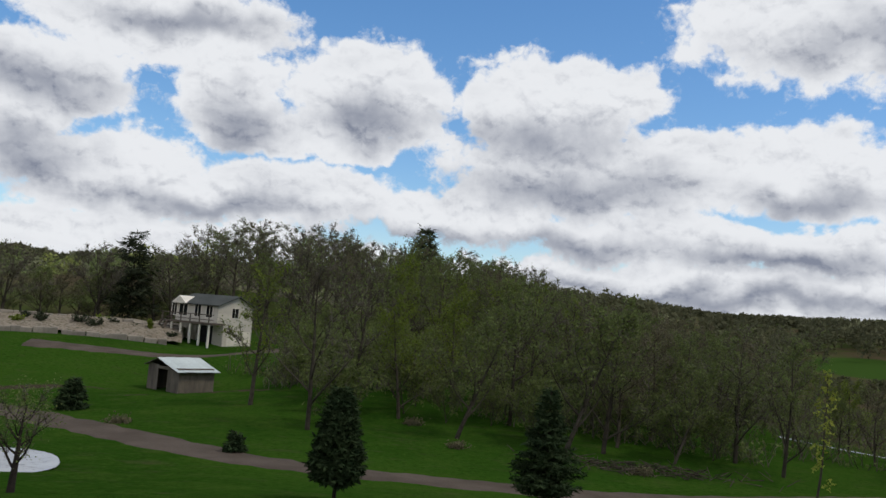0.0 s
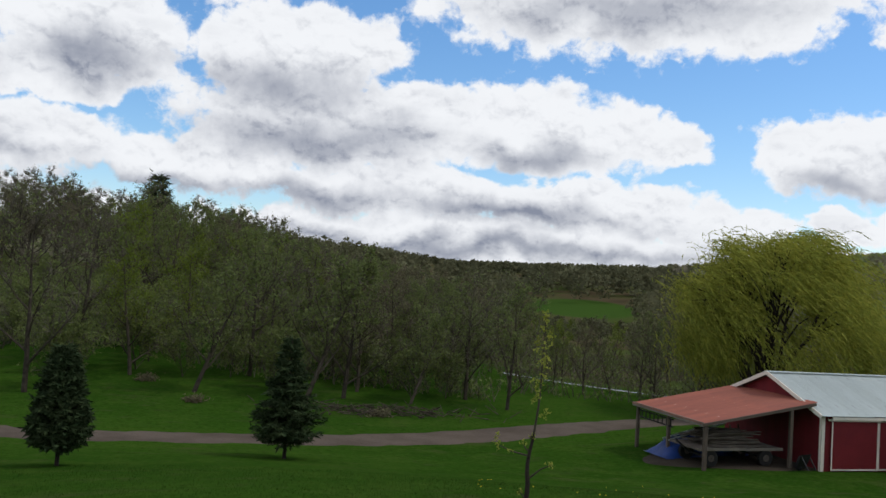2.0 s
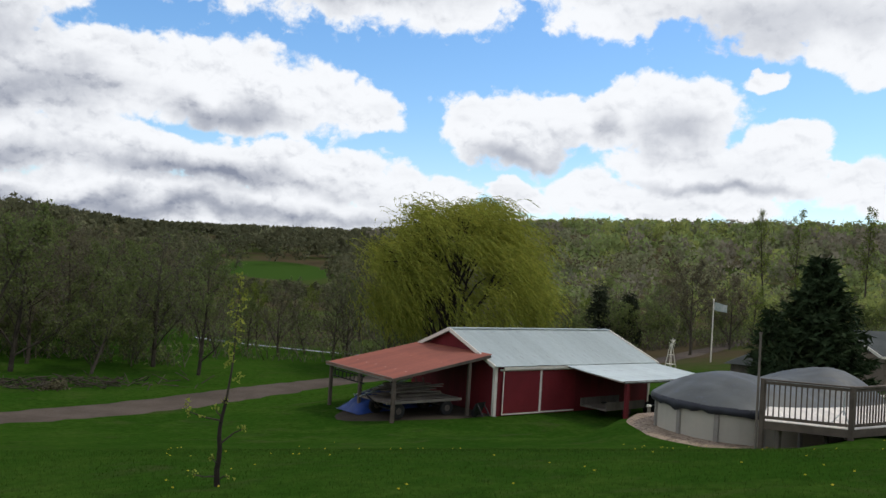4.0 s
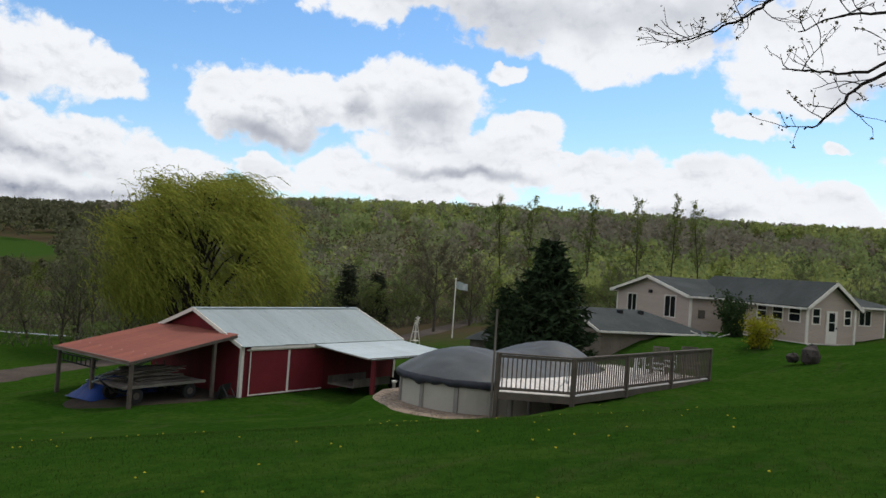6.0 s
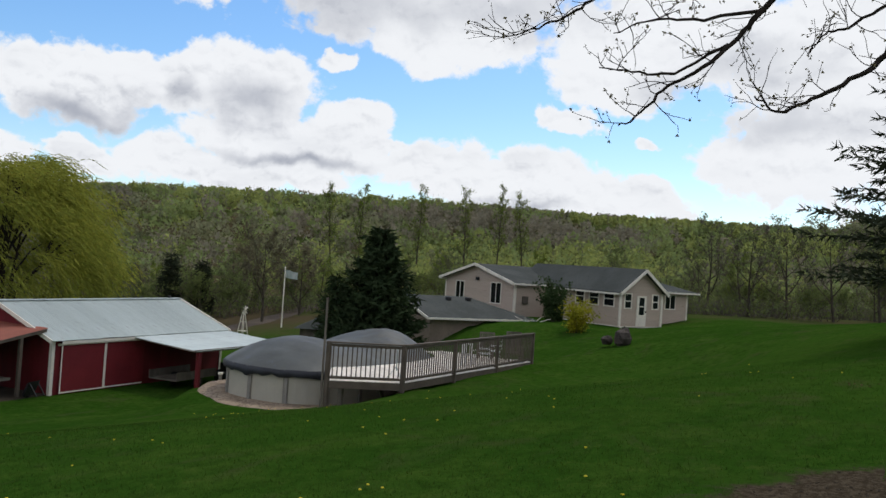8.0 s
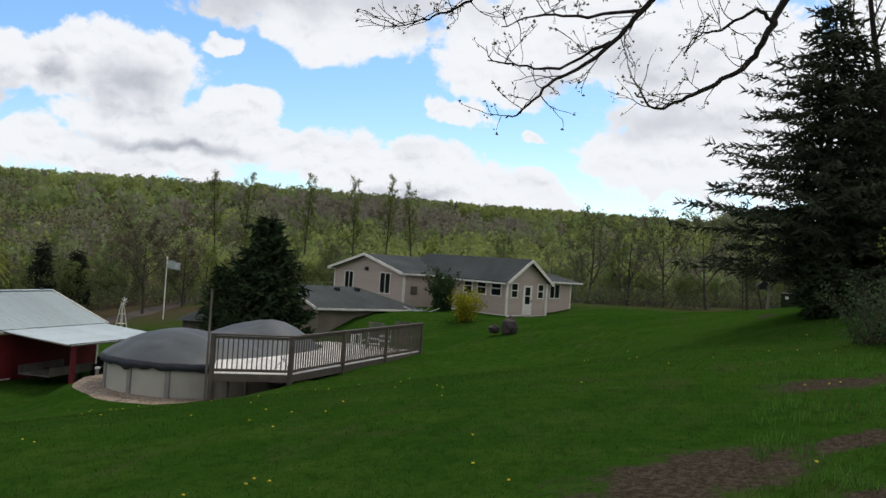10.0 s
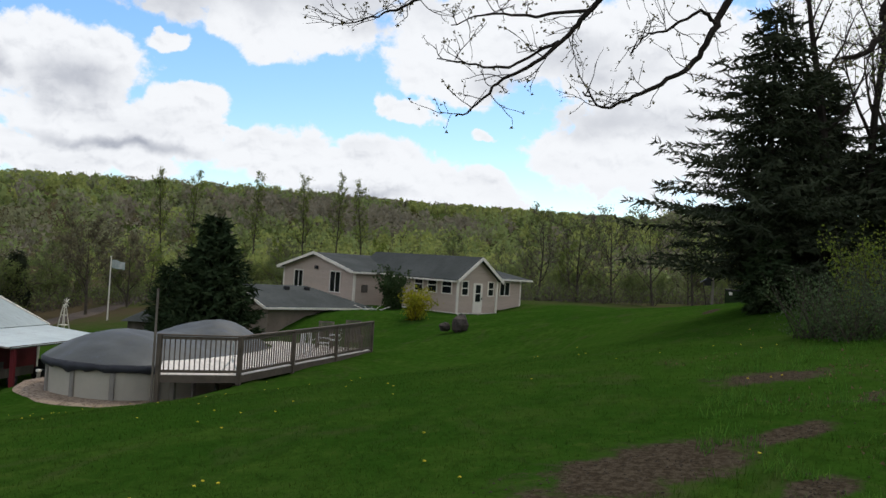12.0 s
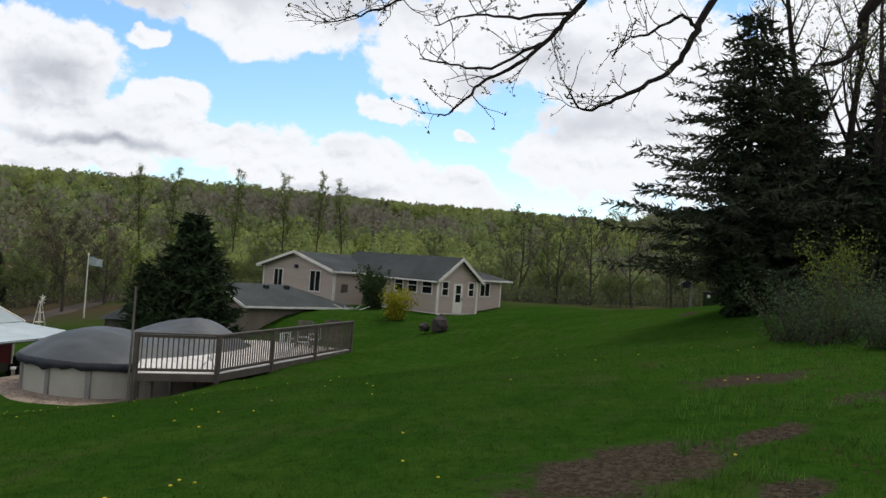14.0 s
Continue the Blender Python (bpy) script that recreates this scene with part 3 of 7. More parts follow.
strip("road", [(-64, 84), (-44, 68), (-29.8, 55.7), (-18.6, 45.8), (-7, 37.6), (1, 36.6), (10, 38.5), (18, 41.0), (26, 43.2), (36, 45), (48, 46), (62, 47), (80, 52), (100, 60)],
      3.6, M_GRAVEL, "grey-brown gravel drive curving across the lawn", "road")
strip("drive_to_cottage", [(-40, 82), (-30, 84), (-18, 86), (-8, 84), (-2, 80)], 4.0, M_GRAVEL, "pale gravel drive below the cottage", "road")
strip("creek", [(27.6, 68.7), (35, 67.2), (42.2, 64.6), (50, 60)], 1.0, M_WATER, "thin pale creek glinting behind the trees", "water")


def disc(name, cx, cy, rx, ry, material, label, category, lift=0.05, seed=3, turn=0.0):
    g, rng = Geo(), random.Random(seed)
    n = 40
    g.v.append((cx, cy, gz(cx, cy) + lift))
    for j in (0.35, 0.7, 0.93, 1.03):
        for k in range(n):
            a = 2 * math.pi * k / n
            r = j * (1 + 0.07 * noise.noise((math.cos(a) * 2, math.sin(a) * 2, seed)))
            u, w = rx * r * math.cos(a), ry * r * math.sin(a)
            x, y = cx + u * math.cos(turn) - w * math.sin(turn), cy + u * math.sin(turn) + w * math.cos(turn)
            g.v.append((x, y, gz(x, y) + (lift if j < 1 else -0.12)))
    g.f += [(0, 1 + k, 1 + (k + 1) % n) for k in range(n)]
    for j in range(3):
        o = 1 + j * n
        g.f += [(o + k, o + n + k, o + n + (k + 1) % n, o + (k + 1) % n) for k in range(n)]
    return tagged(part(name, g, material, smooth=True), label, category, kind="structure")


disc("gravel_bed", 29.6, 18.3, 5.4, 4.6, M_PEBBLE, "tan pea gravel bed round the swimming pool", "gravel", turn=0.5)
disc("dirt_floor", 26.2, 32.5, 6.6, 2.7, M_DIRT, "bare trodden dirt round the red shed", "ground", seed=8)


def pond():
    g = Geo()
    n = 36
    cx, cy, z = -17.6, 31.6, gz(-15.0, 31.6) + 0.12
    g.v.append((cx, cy, z))
    for k in range(n):
        a = 2 * math.pi * k / n
        r = 1 + 0.12 * noise.noise((math.cos(a), math.sin(a), 4))
        g.v.append((cx + 3.8 * r * math.cos(a), cy + 3.0 * r * math.sin(a), z))
    g.f += [(0, 1 + k, 1 + (k + 1) % n) for k in range(n)]
    tagged(part("pond", g, M_WATER), "small pale pond reflecting the clouds", "pond", kind="structure")


pond()


# ---- corrugated roofs ----
def sheets(parent, material, corner, along, down, length, run, name="roof_sheet", width=0.92, thick=0.02, ridge=0.022):
    """A roof side of corrugated sheets side by side: from its upper corner along the ridge and down the slope."""
    along, down = Vector(along).normalized(), Vector(down).normalized()
    up = along.cross(down)
    up = up if up.z > 0 else -up
    n = max(1, round(length / width))
    w = length / n
    g = Geo()
    k = 14
    for i in range(k + 1):
        h = ridge * (1 if i % 2 else 0)
        for s in (0, 0.5, 1):
            sag = -0.012 * math.sin(math.pi * s)
            g.v.append(along * (w * i / k) + down * (run * s) + up * (h + sag))
            g.v.append(along * (w * i / k) + down * (run * s) + up * (h + sag - thick))
    for i in range(k):
        for s in (0, 1):
            a, b = i * 6 + s * 2, (i + 1) * 6 + s * 2
            g.f += [(a, b, b + 2, a + 2), (a + 1, a + 3, b + 3, b + 1)]
        a, b = i * 6, (i + 1) * 6
        g.f += [(a, a + 1, b + 1, b), (a + 4, b + 4, b + 5, a + 5)]
    g.v = [tuple(p) for p in g.v]
    me = g.mesh(name, material)
    rng = random.Random(len(name) + n)
    for i in range(n):
        ob = part(name, me, material, parent)
        ob.matrix_basis = Matrix.Translation(Vector(corner) + along * (w * i) + up * (0.006 * (i % 2)) + down * rng.uniform(-0.02, 0.02))


def frame_of(x, y, z, turn):
    return pose(x, y, z, 0, 0, turn)


# ---- the red shed ----
SHED = frame_of(26.75, 29.74, -5.18, -2.0)


def red_shed():
    s = thing("shed", SHED, "red wooden shed with a grey sheet roof and white trim", "shed")
    L, D, H, R = 11.0, 7.0, 2.44, 3.80
    part("front_wall", Geo().box(0, 0, 0, L, 0.12, H), M_RED, s)
    part("back_wall", Geo().box(0, D - 0.12, 0, L, D, H), M_RED, s)
    for x in (0, L - 0.12):
        g = Geo()
        prof = [(0.12, 0), (D - 0.12, 0), (D - 0.12, H), (D / 2, R - 0.06), (0.12, H)]
        g.add([(x, y, z) for y, z in prof] + [(x + 0.12, y, z) for y, z in prof],
              [(0, 1, 2, 3, 4), (9, 8, 7, 6, 5)] + [(i, 5 + i, 5 + (i + 1) % 5, (i + 1) % 5) for i in range(5)])
        part("gable_wall", g, M_RED, s)
    roof = part("roof_deck", Geo().slab([(-0.2, -0.22, H - 0.03), (L + 0.2, -0.22, H - 0.03), (L + 0.2, D / 2, R), (-0.2, D / 2, R)], 0.05)
                .slab([(-0.2, D / 2, R), (L + 0.2, D / 2, R), (L + 0.2, D + 0.22, H - 0.03), (-0.2, D + 0.22, H - 0.03)], 0.05), M_OLDWOOD, s)
    run = math.hypot(D / 2 + 0.3, R - H + 0.06)
    sheets(roof, M_TIN, (-0.26, D / 2, R + 0.03), (1, 0, 0), (0, -(D / 2 + 0.3), -(R - H + 0.08)), L + 0.52, run)
    sheets(roof, M_TIN, (-0.26, D / 2, R + 0.03), (1, 0, 0), (0, D / 2 + 0.3, -(R - H + 0.08)), L + 0.52, run)
    part("ridge_cap", Geo().beam((-0.3, D / 2, R + 0.07), (L + 0.3, D / 2, R + 0.07), 0.26, 0.05), M_TINWHITE, roof)
    for x in (-0.29, L + 0.29):
        for sign in (0, 1):
            y1 = -0.3 if not sign else D + 0.3
            part("rake_trim", Geo().beam((x, D / 2, R + 0.02), (x, y1, H - 0.08), 0.05, 0.17), M_WHITE, s, "white painted trim")
    part("eave_trim", Geo().box(0.3, -0.30, H - 0.20, 5.2, -0.255, H - 0.08), M_WHITE, s, "white painted trim")
    for x, y in ((-0.03, -0.03), (L - 0.13, -0.03)):
        part("corner_trim", Geo().box(x, y, 0, x + 0.16, y + 0.16, H - 0.05), M_WHITE, s, "white painted trim")
    part("door_track", Geo().box(0.25, -0.16, H - 0.28, 5.4, -0.05, H - 0.2), M_WHITE, s)
    for x0, x1, y in ((0.42, 2.85, -0.10), (2.9, 5.3, -0.055)):
        d = part("sliding_door", Geo().box(x0, y, 0.06, x1, y + 0.045, H - 0.3, 0.006), M_REDDOOR, s)
        part("door_edge", Geo().box(x0, y - 0.012, 0.06, x0 + 0.06, y, H - 0.3), M_WHITE, d, "white door edging")
        if x0 < 1:
            part("door_edge", Geo().box(x1 - 0.06, y - 0.012, 0.06, x1, y, H - 0.3), M_WHITE, d, "white door edging")
        part("door_edge", Geo().box(x0 + 0.06, y - 0.012, 0.06, x1 - 0.06, y, 0.12), M_WHITE, d, "white door edging")
    part("roof_vent", Geo().tube([(L - 0.5, D / 2, R + 0.05), (L - 0.5, D / 2, R + 0.2)], [0.1, 0.1], 8), M_DARK, s)
    # open lean-to with the rust-red roof, on the gable side
    lean = part("lean_to_roof", Geo().slab([(-5.5, 0.3, 1.90), (0, 0.9, 2.86), (0, 6.2, 2.86), (-5.5, 6.2, 1.90)], 0.04), M_OLDWOOD, s, "rust-red lean-to roof")
    lower = Vector((-5.62, 0, 1.88)) - Vector((0, 0, 2.90))
    sheets(lean, M_RUST, (-0.02, 0.3, 2.90), (0, 1, 0), lower, 6.0, lower.length)
    part("fascia", Geo().beam((-5.6, 0.28, 1.85), (-5.6, 6.3, 1.85), 0.05, 0.17), M_ROCK, lean)
    part("fascia", Geo().beam((-5.6, 0.28, 1.82), (-0.1, 0.28, 2.80), 0.05, 0.12), M_DECKWOOD, lean)
    for x, y in ((-5.4, 0.4), (-5.4, 6.1), (-1.25, 0.4), (-5.4, 3.3)):
        part("post", Geo().box(x - 0.075, y - 0.075, -0.5, x + 0.075, y + 0.075, 1.84 + (x + 5.5) * 0.175, 0.012), M_DECKWOOD, s, "weathered wooden post")
    # open lean-to with the pale roof, along the front
    lean2 = part("lean_to_roof", Geo().slab([(4.5, -0.25, H - 0.14), (4.2, -4.1, 2.08), (11.1, -4.1, 2.08), (11.1, -0.25, H - 0.14)], 0.04), M_OLDWOOD, s, "pale sheet lean-to roof")
    d2 = Vector((0, -3.95, -0.29))
    sheets(lean2, M_TINWHITE, (4.4, -0.2, H - 0.08), (1, 0, 0), d2, 6.8, d2.length)
    part("fascia", Geo().beam((4.35, -4.1, 2.06), (11.15, -4.1, 2.06), 0.05, 0.12), M_OLDWOOD, lean2)
    for x, y, mat, lab in ((4.75, -3.95, M_RED, "red painted post"), (10.6, -3.9, M_OLDWOOD, "weathered wooden post"), (8.0, -3.9, M_OLDWOOD, "weathered wooden post")):
        part("post", Geo().box(x - 0.09, y - 0.09, -0.2, x + 0.09, y + 0.09, 2.04, 0.012), mat, s, lab)
    return s


red_shed()


def wheel(parent, m, r, w, hub=True):
    ob = part("wheel", Geo().tube([(0, -w / 2, 0), (0, -w / 2 + 0.03, 0), (0, w / 2 - 0.03, 0), (0, w / 2, 0)], [r * 0.93, r, r, r * 0.93], 18), M_RUBBER, parent)
    ob.matrix_basis = m
    if hub:
        part("rim", Geo().tube([(0, -w / 2 - 0.01, 0), (0, w / 2 + 0.01, 0)], [r * 0.42, r * 0.42], 12), M_OLDWOOD, ob, "grey metal rim")
    return ob


def hay_wagon():
    rng = random.Random(7)
    w = thing("wagon", SHED @ pose(-3.5, 1.75, 0, 0, 0, 3), "old flat wooden wagon loaded with grey boards under the lean-to", "wagon")
    part("bed", Geo().box(-2.15, -1.0, 0.72, 2.15, 1.0, 0.80), M_OLDWOOD, w)
    part("side_rail", Geo().box(-2.15, -1.06, 0.70, 2.15, -1.0, 0.82), M_ROCK, w, "pale worn bed rail")
    for x in (-1.4, 1.4):
        part("axle", Geo().beam((x, -0.95, 0.36), (x, 0.95, 0.36), 0.08, 0.08), M_DARK, w)
        for y in (-0.85, 0.85):
            wheel(w, pose(x, y, 0.36), 0.36, 0.18)
    for i in range(40):
        x, y, z = rng.uniform(-0.5, 0.5), rng.uniform(-0.85, 0.85), 0.82 + rng.random() * 0.5
        a, l = rng.uniform(-0.2, 0.2), rng.uniform(0.8, 1.6)
        part("board", Geo().beam((x - l * math.cos(a), y - l * math.sin(a), z + rng.uniform(-.04, .12)), (x + l * math.cos(a), y + l * math.sin(a), z + rng.uniform(-.02, .1)), rng.uniform(0.1, 0.2), 0.04), M_OLDWOOD, w)
    for x in (0.9, 1.35):
        part("stake", Geo().beam((x, 0.6, 0.8), (x - 0.25, 0.65, 1.55), 0.06, 0.05), M_OLDWOOD, w)
    part("tongue", Geo().beam((-2.0, -0.2, 0.5), (-2.9, -0.5, 1.1), 0.07, 0.07), M_DARK, w)


hay_wagon()


def tarp_pile():
    g, rng = Geo(), random.Random(2)
    nx, ny = 18, 12
    for i in range(nx):
        for j in range(ny):
            x, y = -2.0 + 4.0 * i / (nx - 1), -0.95 + 1.9 * j / (ny - 1)
            e = (1 - abs(2 * j / (ny - 1) - 1) ** 3) * (1 - abs(2 * i / (nx - 1) - 1) ** 6)
            z = e * (0.45 + 0.85 * i / (nx - 1)) + 0.22 * noise.noise((x * 2.2, y * 2.2, 1.0)) * e
            g.v.append((x, y, max(z, 0.0) - 0.05))
    g.f += [(i * ny + j, (i + 1) * ny + j, (i + 1) * ny + j + 1, i * ny + j + 1) for i in range(nx - 1) for j in range(ny - 1)]
    b = tagged(part("covered_boat", g, M_TARP, smooth=True), "boat wrapped in a blue plastic tarpaulin beside the wagon", "boat")
    b.matrix_basis = SHED @ pose(-3.6, 3.7, 0, 0, 0, 4) @ Matrix.Diagonal((1.15, 1.0, 1.15, 1))
    lad = thing("ladder", SHED @ pose(-5.45, 4.35, 1.0, 0, 0, 90), "dark ladder hung level under the lean-to eave", "ladder")
    for z in (0.3, 0.62):
        part("rail", Geo().beam((-1.5, 0, z), (1.5, 0, z), 0.04, 0.06), M_DARK, lad)
    for k in range(8):
        part("rung", Geo().beam((-1.3 + k * 0.37, 0, 0.3), (-1.3 + k * 0.37, 0, 0.62), 0.04, 0.04), M_DARK, lad)
    lad2 = thing("ladder", SHED @ pose(-3.9, 3.55, 1.0, 0, -14, 5), "pale ladder lying on the covered boat", "ladder")
    for y in (-0.2, 0.2):
        part("rail", Geo().beam((-1.6, y, 0.05), (1.6, y, 0.05), 0.05, 0.07), M_TIN, lad2)
    for k in range(9):
        part("rung", Geo().beam((-1.4 + k * 0.35, -0.2, 0.05), (-1.4 + k * 0.35, 0.2, 0.05), 0.04, 0.04), M_TIN, lad2)


tarp_pile()


def small_shed_things():
    c = thing("hand_cart", SHED @ pose(-0.95, 0.05, 0.0, 0, 0, 15), "black barrow tipped up against the shed post", "cart")
    part("tray", Geo().add([(-0.3, 0, 0.1), (0.3, 0, 0.1), (0.34, -0.25, 0.75), (-0.34, -0.25, 0.75), (-0.2, 0.18, 0.15), (0.2, 0.18, 0.15), (0.2, -0.02, 0.65), (-0.2, -0.02, 0.65)],
                           [(0, 1, 2, 3), (7, 6, 5, 4), (0, 4, 5, 1), (1, 5, 6, 2), (2, 6, 7, 3), (3, 7, 4, 0)]), M_DARK, c)
    wheel(c, pose(0, 0.1, 0.16, 0, 0, 90), 0.16, 0.07)
    for x in (-0.25, 0.25):
        part("handle", Geo().beam((x, -0.2, 0.65), (x, -0.55, 0.15), 0.04, 0.04), M_DARK, c)
    t = thing("utility_trailer", SHED @ pose(6.3, -1.7, 0, 0, 0, 4), "old flat trailer with weathered board sides under the pale lean-to", "trailer")
    part("bed", Geo().box(-1.5, -0.8, 0.45, 1.5, 0.8, 0.52), M_OLDWOOD, t)
    for y in (-0.82, 0.78):
        part("side_board", Geo().box(-1.5, y, 0.46, 1.5, y + 0.04, 0.86), M_OLDWOOD, t)
    for y in (-0.7, 0.7):
        wheel(t, pose(0.2, y, 0.3), 0.3, 0.18)
    k = thing("garden_tractor", SHED @ pose(9.3, -2.4, 0, 0, 0, 80), "dark garden tractor parked under the pale lean-to", "tractor")
    part("hood", Geo().box(-0.25, -0.9, 0.4, 0.25, 0.05, 0.85, 0.06), M_DARK, k)
    part("seat", Geo().box(-0.22, 0.35, 0.6, 0.22, 0.8, 0.7, 0.04).box(-0.22, 0.72, 0.7, 0.22, 0.82, 1.05, 0.03), M_RUBBER, k)
    part("body", Geo().box(-0.35, 0.05, 0.3, 0.35, 0.9, 0.55, 0.05), M_DARK, k)
    part("steering_wheel", Geo().tube([(0, 0.22, 0.95), (0, 0.24, 0.98)], [0.17, 0.17], 12), M_RUBBER, k)
    for x in (-0.42, 0.42):
        wheel(k, pose(x, 0.6, 0.32, 0, 0, 90), 0.32, 0.22)
        wheel(k, pose(x * 0.9, -0.65, 0.2, 0, 0, 90), 0.2, 0.14)
    p = thing("post", pose(31.2, 24.2, gz(31.2, 24.2)), "short pale wooden post standing in the pea gravel", "post")
    part("shaft", Geo().box(-0.06, -0.06, -0.2, 0.06, 0.06, 1.15, 0.012), M_ROCK, p)
    part("cap", Geo().box(-0.09, -0.09, 1.15, 0.09, 0.09, 1.24, 0.02), M_WHITE, p)


small_shed_things()


# ---- swimming pool and deck ----
POOL = (30.8, 18.0)
POOL_A, POOL_B, POOL_TURN = 4.9, 3.2, radians(-8)
POOL_TOP, POOL_FOOT = -2.66, -3.87


def pool_line(t, out=0.0, f=1.0):
    """A place on the oval outline of the pool, moved outwards, round its middle."""
    c, s = math.cos(t - POOL_TURN), math.sin(t - POOL_TURN)
    r = (abs(c / POOL_A) ** 2.5 + abs(s / POOL_B) ** 2.5) ** -0.4
    return Vector(((r + out) * f * math.cos(t), (r + out) * f * math.sin(t), 0))


def swimming_pool():
    p = thing("swimming_pool", pose(*POOL, POOL_FOOT), "round above-ground pool with grey resin walls and a domed winter cover", "pool")
    n, H = 20, POOL_TOP - POOL_FOOT
    a = 2 * math.pi / n
    for k in range(n):
        g = Geo()
        for j in range(5):
            q = pool_line(a * (k - 0.5 + j / 4))
            g.v += [(q.x, q.y, 0.0), (q.x, q.y, H)]
        g.f += [(2 * j, 2 * j + 2, 2 * j + 3, 2 * j + 1) for j in range(4)]
        part("wall_panel", g, M_POOL, p)
    up = Geo().box(-0.06, -0.085, 0, 0.08, 0.085, H + 0.04, 0.02).mesh("upright", M_POOLPOST)
    for k in range(n):
        t = a * (k + 0.5)
        q, d = pool_line(t), pool_line(t + 0.02) - pool_line(t - 0.02)
        o = part("upright", up, M_POOLPOST, p)
        o.matrix_basis = pose(q.x, q.y, 0, 0, 0, math.degrees(math.atan2(d.y, d.x)) - 90)
    rim = [pool_line(k * 2 * math.pi / 72, 0.04) + Vector((0, 0, H)) for k in range(73)]
    part("top_rail", Geo().tube(rim, [0.07] * 73, 6), M_POOLPOST, p)
    # the cover, held up by air pillows, its edge hanging in folds
    g = Geo()
    nr, ns = 34, 120
    humps = ((-2.3, 0.5, 0.76, 1.9), (1.9, -1.1, 1.05, 1.7), (-0.2, -0.1, 0.55, 1.6))
    for i in range(nr):
        f = i / (nr - 1)
        for k in range(ns):
            t = 2 * math.pi * k / ns
            q = pool_line(t, 0.13, f)
            e = 1 - f ** 6
            z = H + 0.07 + 0.22 * e
            z += e * max(h * math.exp(-((q.x - u) ** 2 + (q.y - w) ** 2) / (2 * s * s)) for u, w, h, s in humps)
            pull = abs(noise.noise((math.cos(t) * 6, math.sin(t) * 6, f * 1.2)))
            z += -0.11 * pull * f ** 2 + 0.07 * noise.noise((q.x * 0.9, q.y * 0.9, 2)) * e + 0.03 * noise.noise((q.x * 2.6, q.y * 2.6, 5))
            g.v.append((q.x, q.y, z))
    g.f += [(i * ns + k, (i + 1) * ns + k, (i + 1) * ns + (k + 1) % ns, i * ns + (k + 1) % ns) for i in range(nr - 1) for k in range(ns)]
    part("cover", g, M_COVER, p, "grey vinyl cover raised by air pillows", smooth=True)
    g = Geo()
    ns = 220
    for k in range(ns):
        t = 2 * math.pi * k / ns
        fold = 0.06 * noise.noise((math.cos(t) * 14, math.sin(t) * 14, 0))
        drop = 0.21 + 0.17 * noise.noise((math.cos(t) * 9, math.sin(t) * 9, 7)) + 0.05 * noise.noise((math.cos(t) * 25, math.sin(t) * 25, 3))
        for out, z in ((0.10, H + 0.08), (0.18 + fold, H + 0.0), (0.20 - fold, H - drop * 0.6), (0.13 - fold, H - drop)):
            q = pool_line(t, out)
            g.v.append((q.x, q.y, z))
    g.f += [(k * 4 + j, k * 4 + j + 1, ((k + 1) % ns) * 4 + j + 1, ((k + 1) % ns) * 4 + j) for k in range(ns) for j in (0, 1, 2)]
    part("cover_skirt", g, M_COVEREDGE, p, "black hanging edge of the cover", smooth=True)


swimming_pool()

DECK_Z = -2.42
DECK_W, DECK_C, DECK_E = Vector((23.95, 14.3)), Vector((25.35, 12.23)), Vector((36.0, 11.1))


